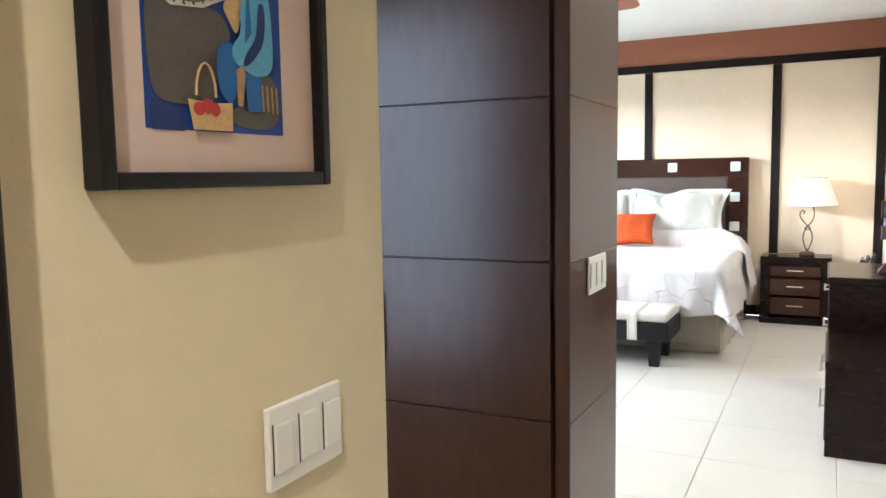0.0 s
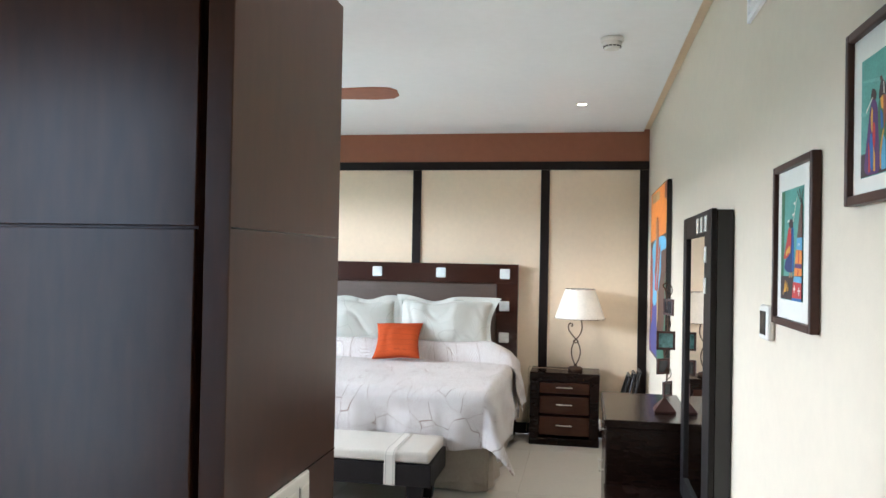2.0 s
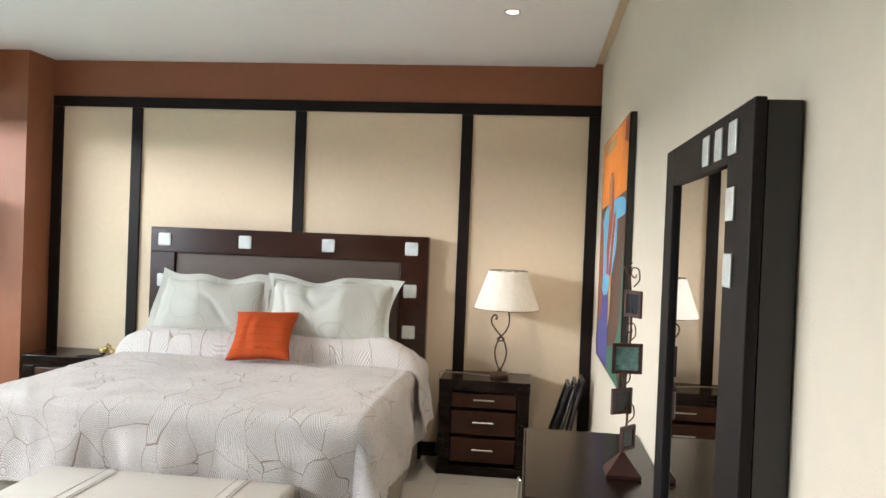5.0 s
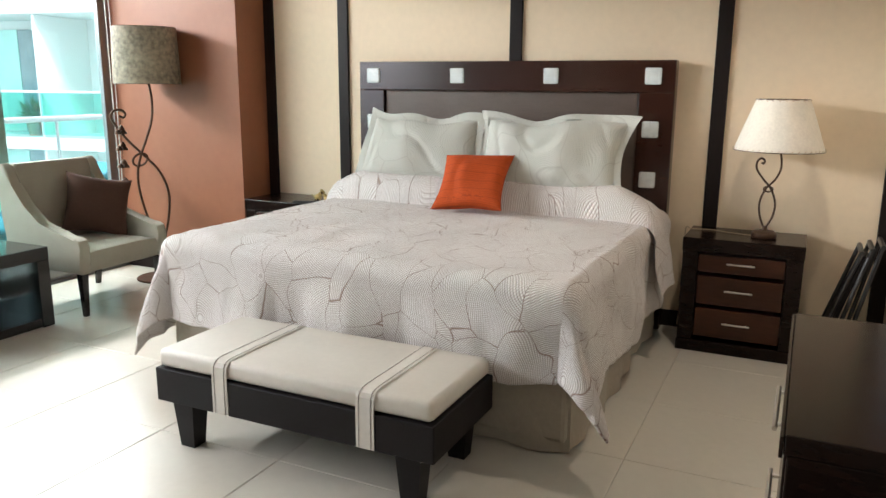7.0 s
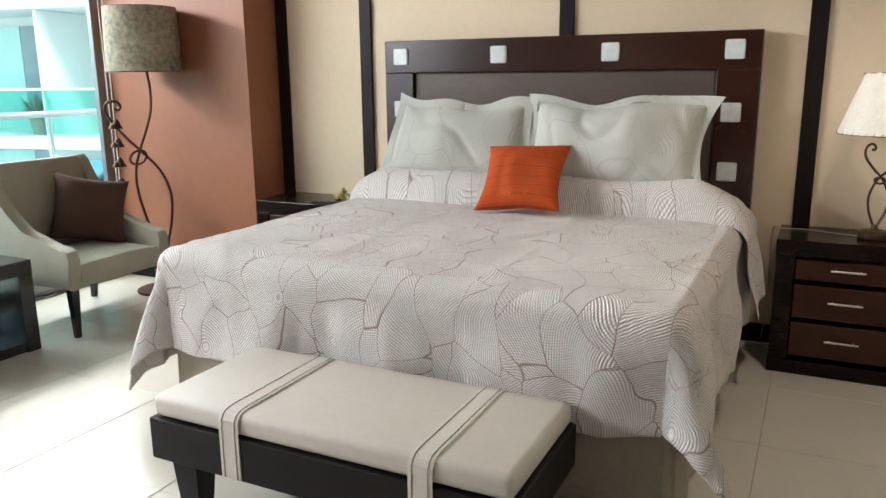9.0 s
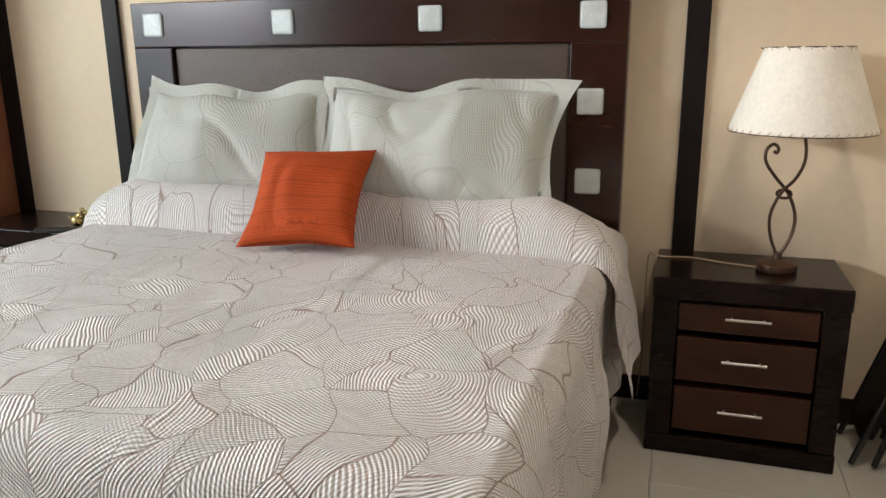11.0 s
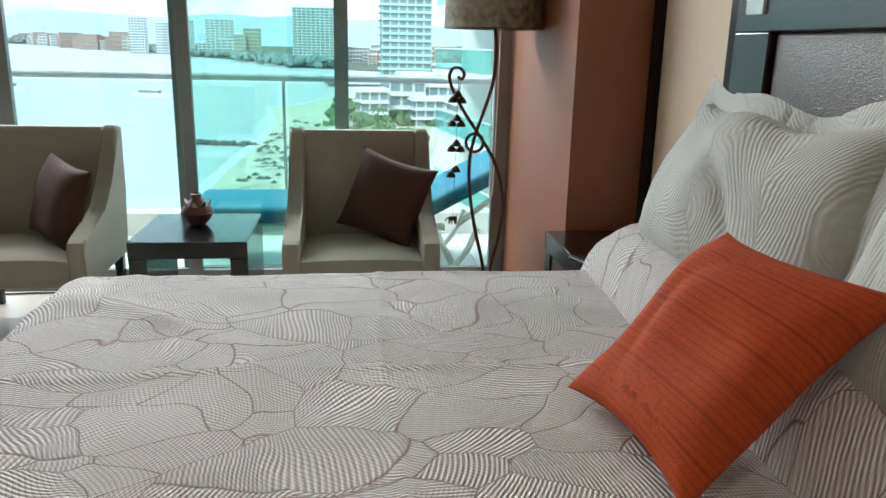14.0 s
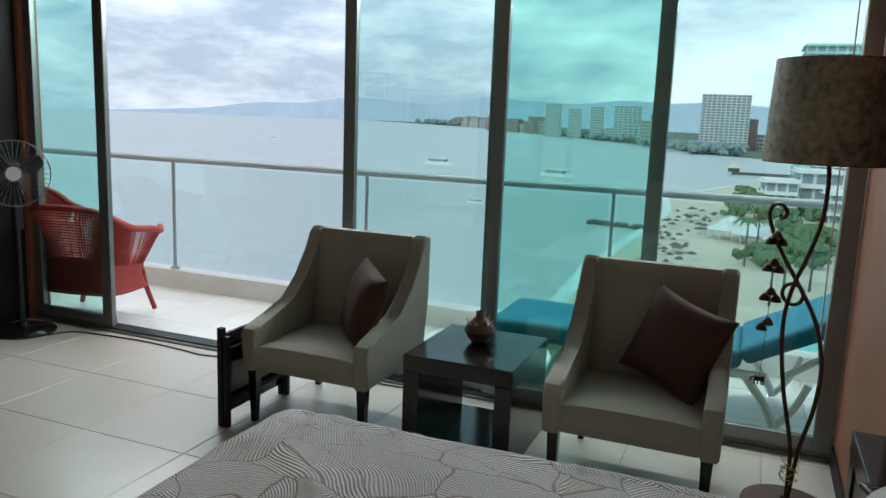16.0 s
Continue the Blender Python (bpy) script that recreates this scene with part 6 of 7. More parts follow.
for k in range(36):
    a = k * 0.17453
    tube(cg, [(0.02 + 0.085 * math.sin(t * 1.5708) * (1 if s > 0 else -0.3), (0.06 + 0.155 * t) * math.cos(a), (0.06 + 0.155 * t) * math.sin(a)) for s in (1,) for t in (0.0, 0.5, 1.0)][::-1], 0.0013, n=4, k=1)
    tube(cg, [(0.105 - 0.07 * t * t, (0.05 + 0.165 * t) * math.cos(a), (0.05 + 0.165 * t) * math.sin(a)) for t in (0.0, 0.5, 1.0)], 0.0013, n=4, k=1)
for r, x in ((0.215, 0.035), (0.215, 0.10), (0.05, 0.105)):
    tube(cg, [(x, r * math.cos(i * 0.19635), r * math.sin(i * 0.19635)) for i in range(33)], 0.003, n=6, k=1)
bmesh.ops.transform(cg, matrix=FH, verts=cg.verts[:])
part("guard", cg, "alum", pfan, "round wire guard")
for k in range(3):
    a = k * 2.094
    bl_ = prism(bmesh.new(), [(0.03, -0.02), (0.12, -0.065), (0.185, -0.04), (0.19, 0.03), (0.12, 0.055), (0.03, 0.02)], 0.058, 0.061, "XY")
    bmesh.ops.rotate(bl_, cent=(0, 0, 0.06), matrix=Matrix.Rotation(radians(18), 3, "X"), verts=bl_.verts[:])
    bmesh.ops.rotate(bl_, cent=(0, 0, 0), matrix=Matrix.Rotation(a, 3, "Z"), verts=bl_.verts[:])
    bmesh.ops.transform(bl_, matrix=FH @ Matrix.Rotation(radians(90), 4, "Y"), verts=bl_.verts[:])
    part("blade", bl_, "black", pfan)
bm = cyl(bmesh.new(), 0, 0, 0.104, 0.112, 0.045, n=24, axis="X")
bmesh.ops.transform(bm, matrix=FH, verts=bm.verts[:])
part("badge", bm, "plastic", pfan, "pale round badge")


# ---- balcony things ----
def wicker_chair(loc, rz):
    e = thing("wicker_armchair", "red painted wicker armchair on the balcony", "armchair", loc, rz)
    for sx, sy in ((-1, -1), (-1, 1), (1, -1), (1, 1)):
        bm = bmesh.new()
        tube(bm, [(sx * 0.20, sy * 0.25, 0.34), (sx * 0.215, sy * 0.27, 0.20), (sx * 0.245, sy * 0.32, 0.022)], 0.019, n=8)
        part("leg", bm, "red", e, smooth=True)
    part("seat", bx(-0.21, 0.24, -0.26, 0.26, 0.385, 0.425, 0.015), "red", e)

    def back(a, t):
        """a: 0 to 1 round the body from one arm's front to the other; t: 0 at the hem, 1 at the rim."""
        ang = radians(-138 + 276 * a)
        c, s = math.cos(ang), math.sin(ang)
        top = 0.635 + 0.205 * max(0.0, (c + 0.55) / 1.55) ** 1.3 + 0.03 * max(0.0, -c - 0.55) / 0.2
        z = 0.225 + t * (top - 0.225)
        k = 1.0 - 0.09 * math.sin(math.pi * min(1, t * 1.7)) + 0.24 * max(0.0, t - 0.35) ** 1.5 / 0.52 * (1.0 + 0.6 * max(0.0, -c))
        return (-0.255 * k * math.copysign(abs(c) ** 0.5, c), 0.315 * k * math.copysign(abs(s) ** 0.5, s), z)
    lower = grid_mesh(64, 10, lambda a, t: back(a, t * 0.42))
    part("woven_skirt", lower, "red", e, smooth=True)
    rows = bmesh.new()
    for i in range(111):
        tube(rows, [back(i / 110, 0.40 + 0.6 * t / 4) for t in range(5)], 0.0056, n=4, k=1)
    for j in range(17):
        tube(rows, [back(i / 44, 0.42 + 0.56 * j / 17) for i in range(45)], 0.0052, n=4, k=1)
    part("woven_back", rows, "red", e)
    front = bmesh.new()
    a, b = back(0.0, 0.0), back(1.0, 0.0)
    box(front, a[0] - 0.012, a[0] + 0.006, a[1] + 0.01, b[1] - 0.01, 0.235, 0.384, 0.005)
    part("front_panel", front, "red", e)
    for s in (0.0, 1.0):
        bm = bmesh.new()
        tube(bm, [back(s, t / 6) for t in range(7)], 0.017, n=8, k=2)
        part("front_post", bm, "red", e, smooth=True)
    rim = bmesh.new()
    tube(rim, [back(i / 40, 1.0) for i in range(41)], 0.024, n=8, k=1)
    part("rim", rim, "red", e, smooth=True)
    hem = bmesh.new()
    tube(hem, [back(i / 40, 0.0) for i in range(41)], 0.012, n=8, k=1)
    part("hem", hem, "red", e, smooth=True)
    return e


wicker_chair((-5.04, 5.13, -0.022), 190)
wicker_chair((-5.36, 4.08, -0.022), 75)
lo = thing("sun_lounger", "white sun lounger with a turquoise cushion, backrest raised", "sun lounger", (-5.30, 9.22, -0.022))
part("frame", bx(-0.30, -0.25, -0.95, 0.55, 0.27, 0.31, 0.01), "plastic", lo)
part("frame", bx(0.25, 0.30, -0.95, 0.55, 0.27, 0.31, 0.01), "plastic", lo)
for y in (-0.85, 0.45):
    for s in (-1, 1):
        bm = bmesh.new()
        tube(bm, [(s * 0.275, y, 0.28), (s * 0.275, y + 0.10, 0.14), (s * 0.275, y + 0.16, 0.024)], 0.024, n=8)
        part("leg", bm, "plastic", lo, smooth=True)
        bm = bmesh.new()
        tube(bm, [(s * 0.275, y + 0.3, 0.28), (s * 0.275, y + 0.24, 0.14), (s * 0.275, y + 0.16, 0.03)], 0.020, n=8)
        part("brace", bm, "plastic", lo, smooth=True)
part("seat_cushion", bx(-0.31, 0.31, -0.98, 0.42, 0.315, 0.42, 0.04, 4), "blue", lo, smooth=True)
bm = bx(-0.31, 0.31, 0.0, 0.82, 0.0, 0.10, 0.04, 4)
bmesh.ops.rotate(bm, cent=(0, 0, 0), matrix=Matrix.Rotation(radians(28), 3, "X"), verts=bm.verts[:])
bmesh.ops.translate(bm, vec=(0, 0.44, 0.34), verts=bm.verts[:])
part("back_cushion", bm, "blue", lo, smooth=True)
bm = bmesh.new()
tube(bm, [(-0.27, 1.05, 0.62), (-0.27, 0.62, 0.30)], 0.018, n=8, k=1)
tube(bm, [(0.27, 1.05, 0.62), (0.27, 0.62, 0.30)], 0.018, n=8, k=1)
part("backrest_frame", bm, "plastic", lo)


# ---- the bay, the town and the neighbouring wing ----
M["sea"] = material("sea_water", (0.44, 0.465, 0.465), 0.42, var=0.10, scale=0.02, bump=0.6, bump_scale=0.5)
M["sand"] = material("beach_sand", (0.58, 0.52, 0.41), 0.9, var=0.10, scale=0.15)
M["foam"] = material("shore_foam", (0.66, 0.72, 0.70), 0.7, var=0.1, scale=0.5)
M["land"] = material("far_land", (0.10, 0.13, 0.09), 0.95, var=0.3, scale=0.02)
# Distance haze is put into the hill colour: pale blue instead of green.
M["hill"] = material("haze_tinted_hill", (0.40, 0.48, 0.56), 1.0, var=0.08, scale=0.003, spec=0.0)
M["leaf"] = material("tree_foliage", (0.095, 0.16, 0.07), 0.85, var=0.4, scale=0.5)
M["render_white"] = material("white_render", (0.66, 0.67, 0.66), 0.8, var=0.05, scale=0.2)
M["render_cream"] = material("cream_render", (0.55, 0.50, 0.38), 0.8, var=0.06, scale=0.2)
M["render_rust"] = material("terracotta_render", (0.42, 0.22, 0.15), 0.8, var=0.06, scale=0.2)
M["bandglass"] = material("far_glass", (0.20, 0.26, 0.29), 0.3, var=0.2, scale=0.3)
M["wingglass"] = glass("balcony_glass_teal", (0.55, 0.88, 0.84))
M["tealglass"] = material("teal_balcony_glass", (0.40, 0.62, 0.58), 0.2, var=0.08, scale=0.6)
# Far copy of the foliage, paled and greyed to paint in the haze.
M["leaf_far"] = material("haze_tinted_foliage", (0.20, 0.26, 0.25), 0.9, var=0.3, scale=0.1)
M["rock"] = material("breakwater_rock", (0.10, 0.10, 0.09), 0.9, var=0.3, scale=0.5)
M["poolw"] = material("pool_water", (0.10, 0.50, 0.50), 0.15, var=0.05)
SEA = -23.5


def flat(name, pts, z, mat):
    bm = bmesh.new()
    bm.faces.new([bm.verts.new((x, y, z)) for x, y in pts])
    return setting(name, bm, mat)


flat("water", [(-30, -4500), (-30, 4500), (-4900, 4500), (-4900, -4500)], SEA, "sea")
shore = [(-20, -9), (-96, -13.6), (-130, -15.8), (-167, -15.1), (-195, -13.9), (-238, -13.9), (-303, -21.9), (-318, -12), (-369, 0.4), (-420, 18), (-560, 60), (-720, 190), (-720, 700), (-20, 700)]
flat("beach", shore, SEA + 0.25, "sand")
fm = bmesh.new()
for (xa, ya), (xb, yb) in zip(shore[:9], shore[1:9]):
    v = [fm.verts.new(c) for c in ((xa, ya - 1.6, SEA + 0.3), (xb, yb - 1.6, SEA + 0.3), (xb, yb + 0.8, SEA + 0.32), (xa, ya + 0.8, SEA + 0.32))]
    fm.faces.new(v)
ob = setting("water_edge", fm, "foam")
flat("ground_far", [(-780, -20), (-860, -66), (-1010, -104), (-1250, -240), (-1600, -425), (-2250, -770), (-4060, -2210), (-4090, -2100), (-4500, 3000), (-700, 2500), (-700, 60)], SEA + 0.4, "land")


def strip_hill(name, pts, mat, zs=0.0):
    """A ridge standing on the far shore: (x, y, height) along its foot, with depth behind."""
    bm = bmesh.new()
    rows = []
    for x, y, h in pts:
        d = Vector((x, y, 0)).normalized()
        rows.append([bm.verts.new((x, y, SEA)), bm.verts.new((x + d.x * 90, y + d.y * 90, SEA + h)), bm.verts.new((x + d.x * 300, y + d.y * 300, SEA))])
    for a, b in zip(rows, rows[1:]):
        for i in range(2):
            bm.faces.new((a[i], b[i], b[i + 1], a[i + 1]))
    return setting(name, bm, mat)


rnd = random.Random(11)
ridge = []
for k in range(70):
    az = radians(-47 + k * 1.14)
    h = 45 * min(1.0, k / 9) + 150 * max(0.0, math.sin((k - 6) / 62 * math.pi)) ** 0.8 * (0.72 + 0.55 * noise.noise(Vector((k * 0.22, 0, 0))))
    ridge.append((-4350 * math.cos(az), 4350 * math.sin(az), h))
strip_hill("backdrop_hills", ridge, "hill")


def clump_trees(name, label, spots, size, mat="leaf", kind="stuff"):
    bm = bmesh.new()
    for x, y in spots:
        s = size * rnd.uniform(0.7, 1.25)
        for _ in range(9):
            c = Vector((x + rnd.uniform(-s, s), y + rnd.uniform(-s, s), SEA + s * rnd.uniform(0.5, 1.1)))
            r = bmesh.ops.create_icosphere(bm, subdivisions=1, radius=s * rnd.uniform(0.25, 0.5), matrix=Matrix.Translation(c) @ Matrix.Rotation(rnd.uniform(0, 3), 4, "Z"))
            for v in r["verts"]:
                v.co += Vector((rnd.uniform(-1, 1), rnd.uniform(-1, 1), rnd.uniform(-1, 1))) * s * 0.16
    ob = part(name, bm, mat)
    return tagged(ob, label, "trees", "", kind)


def along(line, n, jitter):
    out = []
    for _ in range(n):
        k = rnd.randrange(len(line) - 1)
        t = rnd.random()
        out.append((line[k][0] + (line[k + 1][0] - line[k][0]) * t + rnd.uniform(-jitter, jitter) * 2, line[k][1] + (line[k + 1][1] - line[k][1]) * t + rnd.uniform(-jitter, jitter)))
    return out


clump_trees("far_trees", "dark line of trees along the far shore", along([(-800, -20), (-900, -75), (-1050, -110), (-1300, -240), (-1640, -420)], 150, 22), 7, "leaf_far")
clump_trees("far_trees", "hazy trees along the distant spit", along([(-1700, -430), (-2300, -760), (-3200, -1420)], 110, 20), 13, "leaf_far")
clump_trees("beach_trees", "green trees between the beach and the white villas", along([(-330, 8), (-290, 12), (-250, 4), (-235, 12)], 26, 5), 2.8)
clump_trees("beach_trees", "green trees behind the beach canopies", along([(-150, 12), (-165, 17), (-185, 22), (-210, 20), (-140, 20)], 40, 4), 2.6)
clump_trees("beach_trees", "scattered green trees round the white villas", along([(-240, 22), (-280, 40), (-320, 30), (-380, 40)], 34, 10), 2.6)


def palm(loc, h):
    e = thing("palm_tree", "palm tree with a ringed trunk near the beach", "palm tree", loc, 0, "palms by the beach")
    bm = bmesh.new()
    tube(bm, [(0, 0, 0), (h * 0.03, 0, h * 0.5), (h * 0.08, 0, h)], 0.22, n=7, taper=0.6)
    part("trunk", bm, "rock", e)
    cr = bmesh.new()
    for k in range(13):
        a = k * 0.4833
        L = h * rnd.uniform(0.30, 0.38)
        pts = [Vector((h * 0.08 + L * t * math.cos(a), L * t * math.sin(a), h + L * (0.35 * t - 0.75 * t * t))) for t in (0, 0.25, 0.5, 0.75, 1.0)]
        w = Vector((-math.sin(a), math.cos(a), 0))
        for i in range(4):
            wa, wb = (0.12, 0.5, 0.5, 0.35, 0.02)[i], (0.12, 0.5, 0.5, 0.35, 0.02)[i + 1]
            v = [cr.verts.new(pts[i] - w * wa), cr.verts.new(pts[i + 1] - w * wb), cr.verts.new(pts[i + 1] + w * wb), cr.verts.new(pts[i] + w * wa)]
            cr.faces.new(v)
    part("crown", cr, "leaf", e)
    return e


for x, y, h in ((-150, 9, 9), (-158, 20, 8), (-172, 11, 10), (-196, 16, 9), (-126, 15, 9), (-132, 19, 8), (-118, 13, 8), (-215, 10, 9)):
    palm((x, y, SEA + 0.2), h)


def building(loc, w, d, h, rz, wall, label, storeys, group="", bays=6, slab=0.5):
    """A block with a slab edge and a band of windows on each storey."""
    e = thing("apartment_building", label, "building", loc, rz, group)
    part("wall", bx(-w / 2, w / 2, -d / 2, d / 2, 0, h), wall, e)
    part("roof", bx(-w / 2 - 0.4, w / 2 + 0.4, -d / 2 - 0.4, d / 2 + 0.4, h + 0.01, h + 0.7), wall, e)
    sh = h / storeys
    bm, sb = bmesh.new(), bmesh.new()
    for k in range(storeys):
        for j in range(bays):
            a = -d / 2 + (j + 0.12) * d / bays
            box(bm, w / 2 + 0.02, w / 2 + 0.10, a, a + d / bays * 0.76, k * sh + sh * 0.25, k * sh + sh * 0.88)
        m = max(2, int(bays * w / d))
        for j in range(m):
            a = -w / 2 + (j + 0.12) * w / m
            box(bm, a, a + w / m * 0.76, -d / 2 - 0.10, -d / 2 - 0.02, k * sh + sh * 0.25, k * sh + sh * 0.88)
        box(sb, -w / 2, w / 2 + 1.2, -d / 2 - 1.2, d / 2, k * sh + sh * 0.94, k * sh + sh)
    p = part("window", bm, "bandglass", e)
    p["kind"] = "stuff"
    p = part("balcony", sb, wall, e)
    p["kind"] = "stuff"
    return e


# towers across the bay
building((-1010, -34, SEA), 26, 56, 66, 4, "render_white", "tall white hotel tower across the bay", 20, bays=10)
building((-1040, -16, SEA), 20, 40, 38, 4, "render_rust", "terracotta hotel block on the far shore", 8, bays=8)
building((-1060, -118, SEA), 20, 22, 40, 4, "render_cream", "cream apartment block on the far shore", 9)
building((-1050, -132, SEA), 20, 14, 32, 4, "render_cream", "lower cream apartment block on the far shore", 7)
for k, (x, y, w, h) in enumerate(((-1290, -196, 44, 56), (-1310, -250, 22, 54), (-1330, -292, 22, 50), (-1360, -338, 28, 58), (-1230, -168, 50, 26), (-1260, -205, 40, 20))):
    building((x, y, SEA), 20, w, h, 10, "render_white", "white apartment block in the far row of towers", max(5, int(h / 4)), "far row of towers", 6)
for k in range(60):
    t = rnd.random()
    x, y = -1500 - 1500 * t, -400 - 800 * t + rnd.uniform(-10, 60)
    building((x, y, SEA), 20, rnd.uniform(20, 50), rnd.uniform(14, 36), rnd.uniform(-10, 30), rnd.choice(("render_white", "render_cream", "render_rust")), "small hazy building on the distant spit", 4, "distant town", 4)
for k in range(34):
    building((-900 - rnd.uniform(0, 300), rnd.uniform(10, 170), SEA), 18, rnd.uniform(14, 34), rnd.uniform(9, 24), 0, rnd.choice(("render_white", "render_cream", "render_rust")), "low town building behind the far shore", 4, "town behind the shore", 5)
building((-345, 33, SEA), 24, 21, 58, 0, "tealglass", "tall glass apartment tower with white floors near the beach", 20, bays=6)
# villas and canopies
for x, y, w, d, h in ((-250, 16, 12, 9, 7.5), (-262, 27, 14, 12, 9.5), (-272, 40, 14, 10, 8), (-242, 33, 10, 9, 6), (-300, 34, 16, 12, 10), (-228, 44, 14, 10, 6), (-322, 52, 20, 14, 12)):
    building((x, y, SEA), w, d, h * 1.4, 6, "render_white", "white terraced villa above the beach", 3, "white villas", 3)
for x, y, s in ((-186, 4, 4.5), (-181, 10, 5), (-192, 11, 4), (-175, 15, 3.5), (-200, 5, 3.5)):
    e = thing("canopy", "white beach canopy on posts", "canopy", (x, y, SEA + 0.2), rnd.uniform(0, 60), "beach canopies")
    bm = bmesh.new()
    bmesh.ops.create_cone(bm, cap_ends=True, segments=6, radius1=s, radius2=0.3, depth=1.6, matrix=Matrix.Translation((0, 0, 3.2)))
    part("roof", bm, "render_white", e)
    for k in range(6):
        a = k * 1.0472
        part("post", cyl(bmesh.new(), s * 0.85 * math.cos(a), s * 0.85 * math.sin(a), 0, 2.5, 0.09, n=6), "render_white", e)
um = bmesh.new()
for k in range(70):
    x, y = -130 - rnd.random() * 110, -11 + rnd.random() * 11
    bmesh.ops.create_cone(um, cap_ends=True, segments=6, radius1=rnd.uniform(0.6, 1.3), radius2=0.1, depth=0.5, matrix=Matrix.Translation((x, y, SEA + 1.8)))
tagged(part("beach_parasols", um, "rock"), "small dark parasols and loungers scattered on the sand", "parasols", "", "stuff")
setting("pier", bx(-470, -464, -4, 30, SEA, SEA + 1.4), "rock")
setting("pier", bx(-455, -380, 24, 30, SEA, SEA + 1.4), "rock")
e = thing("pier_hut", "small thatched hut at the end of the pier", "hut", (-467, -3, SEA + 1.41))
part("wall", bx(-3, 3, -3, 3, 0, 2.2), "rock", e)
bm = bmesh.new()
bmesh.ops.create_cone(bm, cap_ends=True, segments=8, radius1=5, radius2=0.3, depth=3.2, matrix=Matrix.Translation((0, 0, 3.85)))
part("roof", bm, "sand", e)
rk_ = bmesh.new()
for k in range(60):
    t = rnd.random()
    x, y = -196 + 2 * rnd.random() + t * 4, -29 + 15 * t + rnd.uniform(-1, 1)
    bmesh.ops.create_icosphere(rk_, subdivisions=1, radius=rnd.uniform(0.5, 1.2), matrix=Matrix.Translation((x, y, SEA + 0.2)))
tagged(part("breakwater", rk_, "rock"), "low dark rock breakwater in the shallow water", "rocks", "", "stuff")
flat("road", [(-30, 11.5), (-150, 24), (-250, 40), (-250, 46), (-150, 30), (-30, 17)], SEA + 0.5, "render_white")
flat("pool", [(-60, 6), (-100, 12), (-104, 20), (-64, 13)], SEA + 0.55, "poolw")


def boat(loc, L, rz):
    e = thing("boat", "white tour boat lying on the calm water", "boat", loc, rz, "boats on the bay")
    bm = prism(bmesh.new(), [(-L / 2, -L * 0.12), (L * 0.35, -L * 0.12), (L / 2, 0), (L * 0.35, L * 0.12), (-L / 2, L * 0.12)], -0.3, L * 0.10, "XY")
    part("hull", bm, "render_white", e)
    part("cabin", bx(-L * 0.35, L * 0.2, -L * 0.09, L * 0.09, L * 0.101, L * 0.17), "bandglass", e)
    part("deck_roof", bx(-L * 0.4, L * 0.25, -L * 0.1, L * 0.1, L * 0.171, L * 0.20), "render_white", e)
    return e


boat((-388, -151.4, SEA), 19, 80)
boat((-356, -77.6, SEA), 17, 70)
boat((-219, -68.5, SEA), 6.5, 85)
boat((-620, -420, SEA), 9, 85)

# neighbouring wing of the same building, across the corner
wg = thing("neighbour_wing", "white wing of the same building with teal glass balconies", "building", (0, 0, 0))
ux, uy = Vector((-0.985, -0.172, 0)), Vector((0.172, -0.985, 0))
W0 = Vector((-12.0, 20.4, 0))
WM = Matrix(((ux.x, uy.x, 0, W0.x), (ux.y, uy.y, 0, W0.y), (0, 0, 1, 0), (0, 0, 0, 1)))


def wing_part(name, bm, mat, parent=wg, **k):
    bmesh.ops.transform(bm, matrix=WM, verts=bm.verts[:])
    return part(name, bm, mat, parent, **k)


wing_part("wall", bx(-6, 30, -8, 0, -24, 24), "render_white")
for s in range(-8, 8):
    z = 0.15 + s * 3.05
    wing_part("balcony_slab", bx(-6, 30, 0.002, 1.8, z - 0.28, z), "render_white")
    if -4 <= s <= 3:
        for j in range(8):
            a = -4 + j * 4.2
            wing_part("balcony_glass", bx(a, a + 4.1, 1.74, 1.77, z + 0.06, z + 1.02), "wingglass")
            wing_part("rail", bx(a, a + 4.18, 1.72, 1.79, z + 1.021, z + 1.07), "render_white")
            wing_part("window", bx(a + 0.6, a + 2.0, 0.01, 0.05, z + 0.02, z + 2.55), "bandglass")
            wing_part("window", bx(a + 2.02, a + 3.5, 0.01, 0.05, z + 0.02, z + 2.55), "tealglass")
            wing_part("divider", bx(a - 0.08, a - 0.01, 0.002, 1.70, z + 0.001, z + 2.75), "render_white")


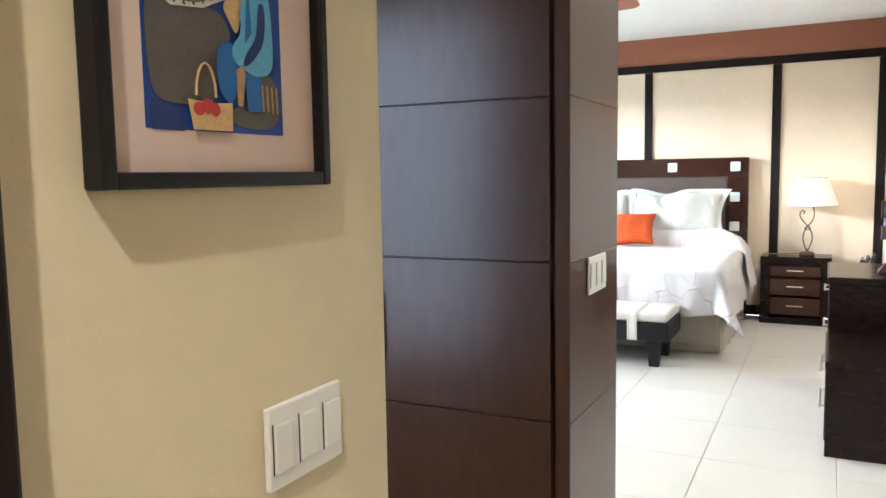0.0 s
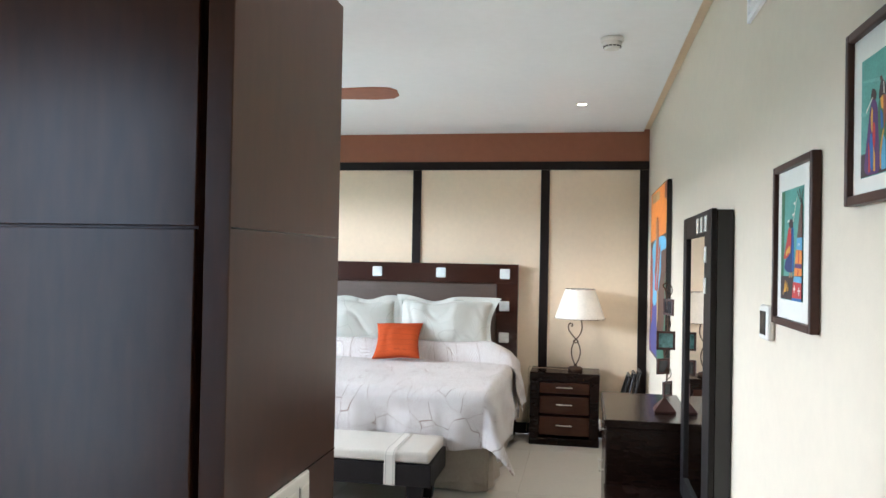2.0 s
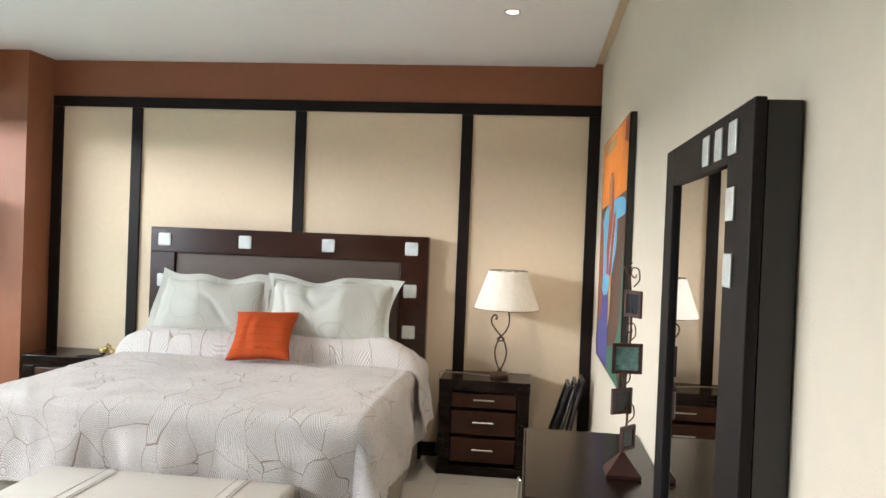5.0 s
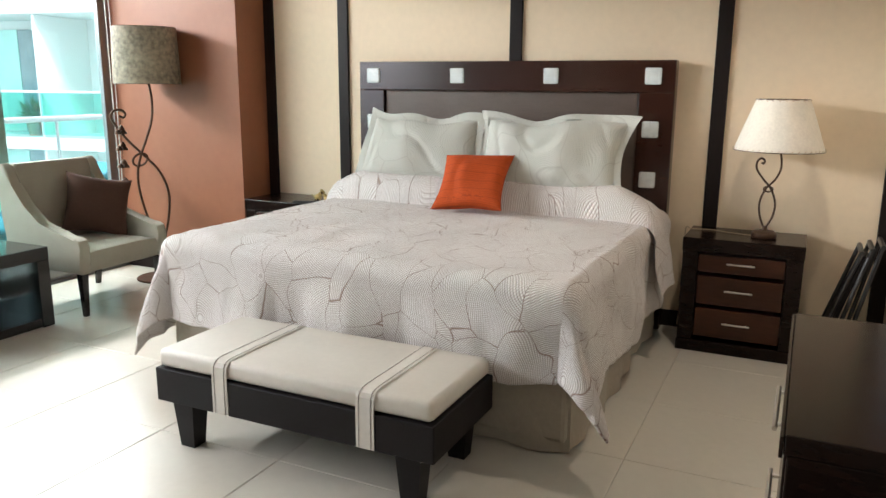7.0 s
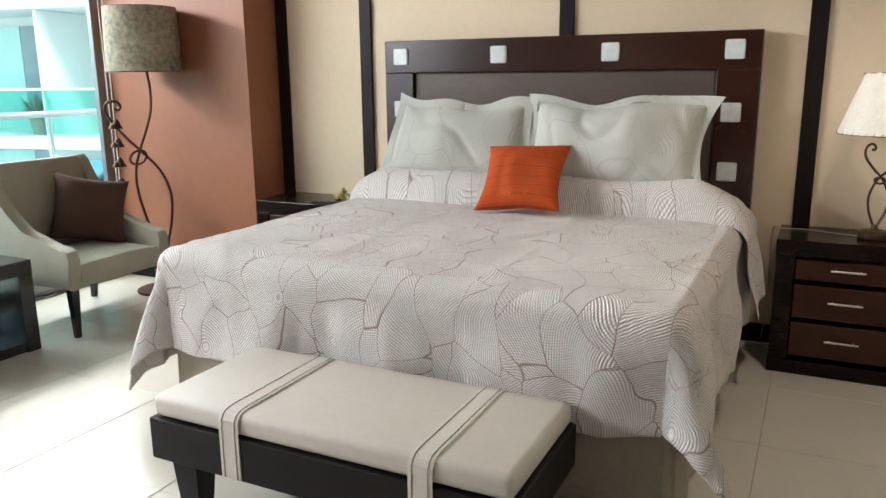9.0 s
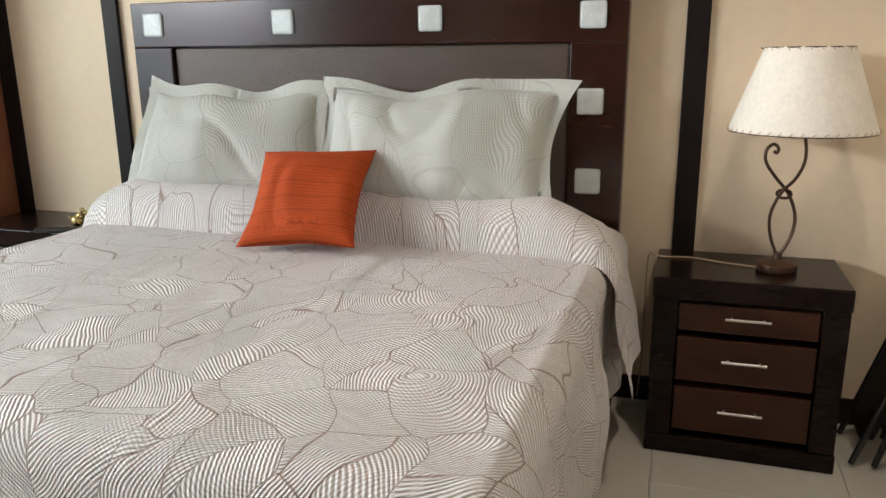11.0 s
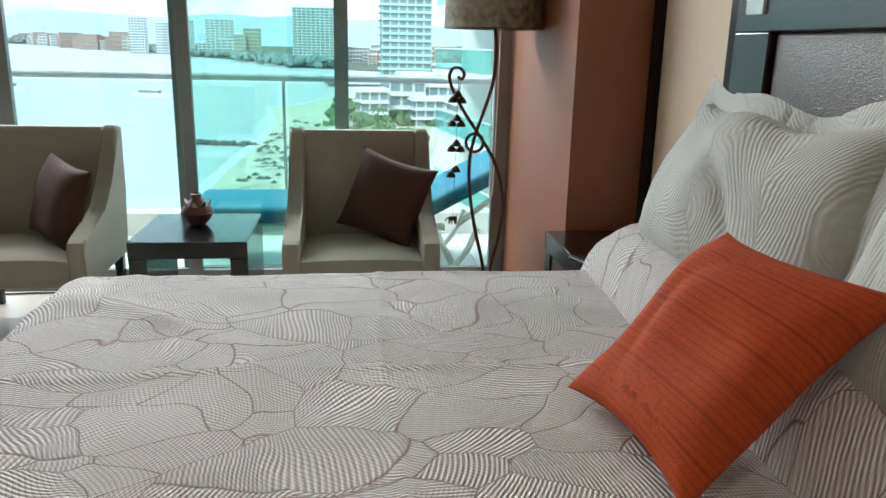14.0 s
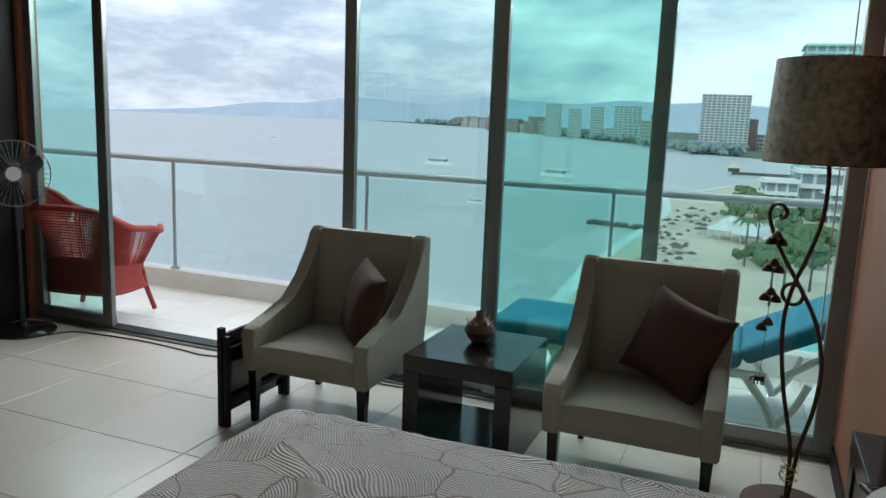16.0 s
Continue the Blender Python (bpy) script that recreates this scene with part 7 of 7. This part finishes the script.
def potted_plant(x, y, z, s):
    e = thing("potted_plant", "leafy green plant in a terracotta pot on a neighbouring balcony", "plant", (x, y, z), 0, "balcony plants")
    part("pot", lathe([(0.0, 0.0), (0.10 * s, 0.0), (0.15 * s, 0.26 * s), (0.17 * s, 0.28 * s), (0.14 * s, 0.28 * s), (0.0, 0.24 * s)], n=16), "render_rust", e)
    bm = bmesh.new()
    for k in range(46):
        a, el_ = rnd.uniform(0, 6.28), rnd.uniform(0.2, 1.5)
        L = s * rnd.uniform(0.2, 0.42)
        d = Vector((math.cos(a) * math.cos(el_), math.sin(a) * math.cos(el_), math.sin(el_)))
        w = d.cross(Vector((0, 0, 1))).normalized() * 0.035 * s
        b0 = Vector((0, 0, 0.27 * s)) + d * L * 0.25
        v = [bm.verts.new(b0), bm.verts.new(b0 + d * L * 0.5 + w), bm.verts.new(b0 + d * L + Vector((0, 0, -0.06 * s))), bm.verts.new(b0 + d * L * 0.5 - w)]
        bm.faces.new(v)
    part("foliage", bm, "leaf", e)


for px_, s, zz in ((5.0, 1.35, 0.15), (11.5, 1.1, 0.15), (17, 1.3, 0.15), (9.2, 1.0, 3.2), (14, 1.2, -2.9)):
    q_ = WM @ Vector((px_, 1.25, 0))
    potted_plant(q_.x, q_.y, zz + 0.001, s)


# ---- floor pieces ----
def tiles(parent, xs, ys, z0, z1, size, mat, bevel=0.0022, wide=0):
    half = (wide or size) / 2 - 0.0012
    bm = bx(-half, half, -size / 2 + 0.0012, size / 2 - 0.0012, z0, z1)
    top = [ed for ed in bm.edges if all(v.co.z > (z0 + z1) / 2 for v in ed.verts)]
    bmesh.ops.bevel(bm, geom=top, offset=bevel, segments=1, affect="EDGES")
    me = bpy.data.meshes.new("tile")
    bm.to_mesh(me)
    bm.free()
    me.materials.append(M[mat])
    for x in xs:
        for y in ys:
            o = new("tile", me)
            o.parent = parent
            o.location = (x, y, 0)


T = 0.605
x_lines = [-0.39 + T * (k - 7) for k in range(9)]
y_lines = [8.56 + T * (k - 12) for k in range(15)]
tiles(floor, [WEST + 0.033], [y + T / 2 for y in y_lines[6:]], -0.02, 0.0, T, "tile", wide=0.063)
tiles(floor, [x + T / 2 for x in x_lines], [y + T / 2 for y in y_lines[6:]], -0.02, 0.0, T, "tile")
tiles(floor, [x + T / 2 for x in x_lines[4:]], [y + T / 2 for y in y_lines[:6]], -0.02, 0.0, T, "tile")
tiles(balc, [-6.2 + 0.02 + 0.25 + 0.5 * k for k in range(3)], [2.0 + 0.25 + 0.5 * k for k in range(20)], -0.034, -0.022, 0.5, "balcony")
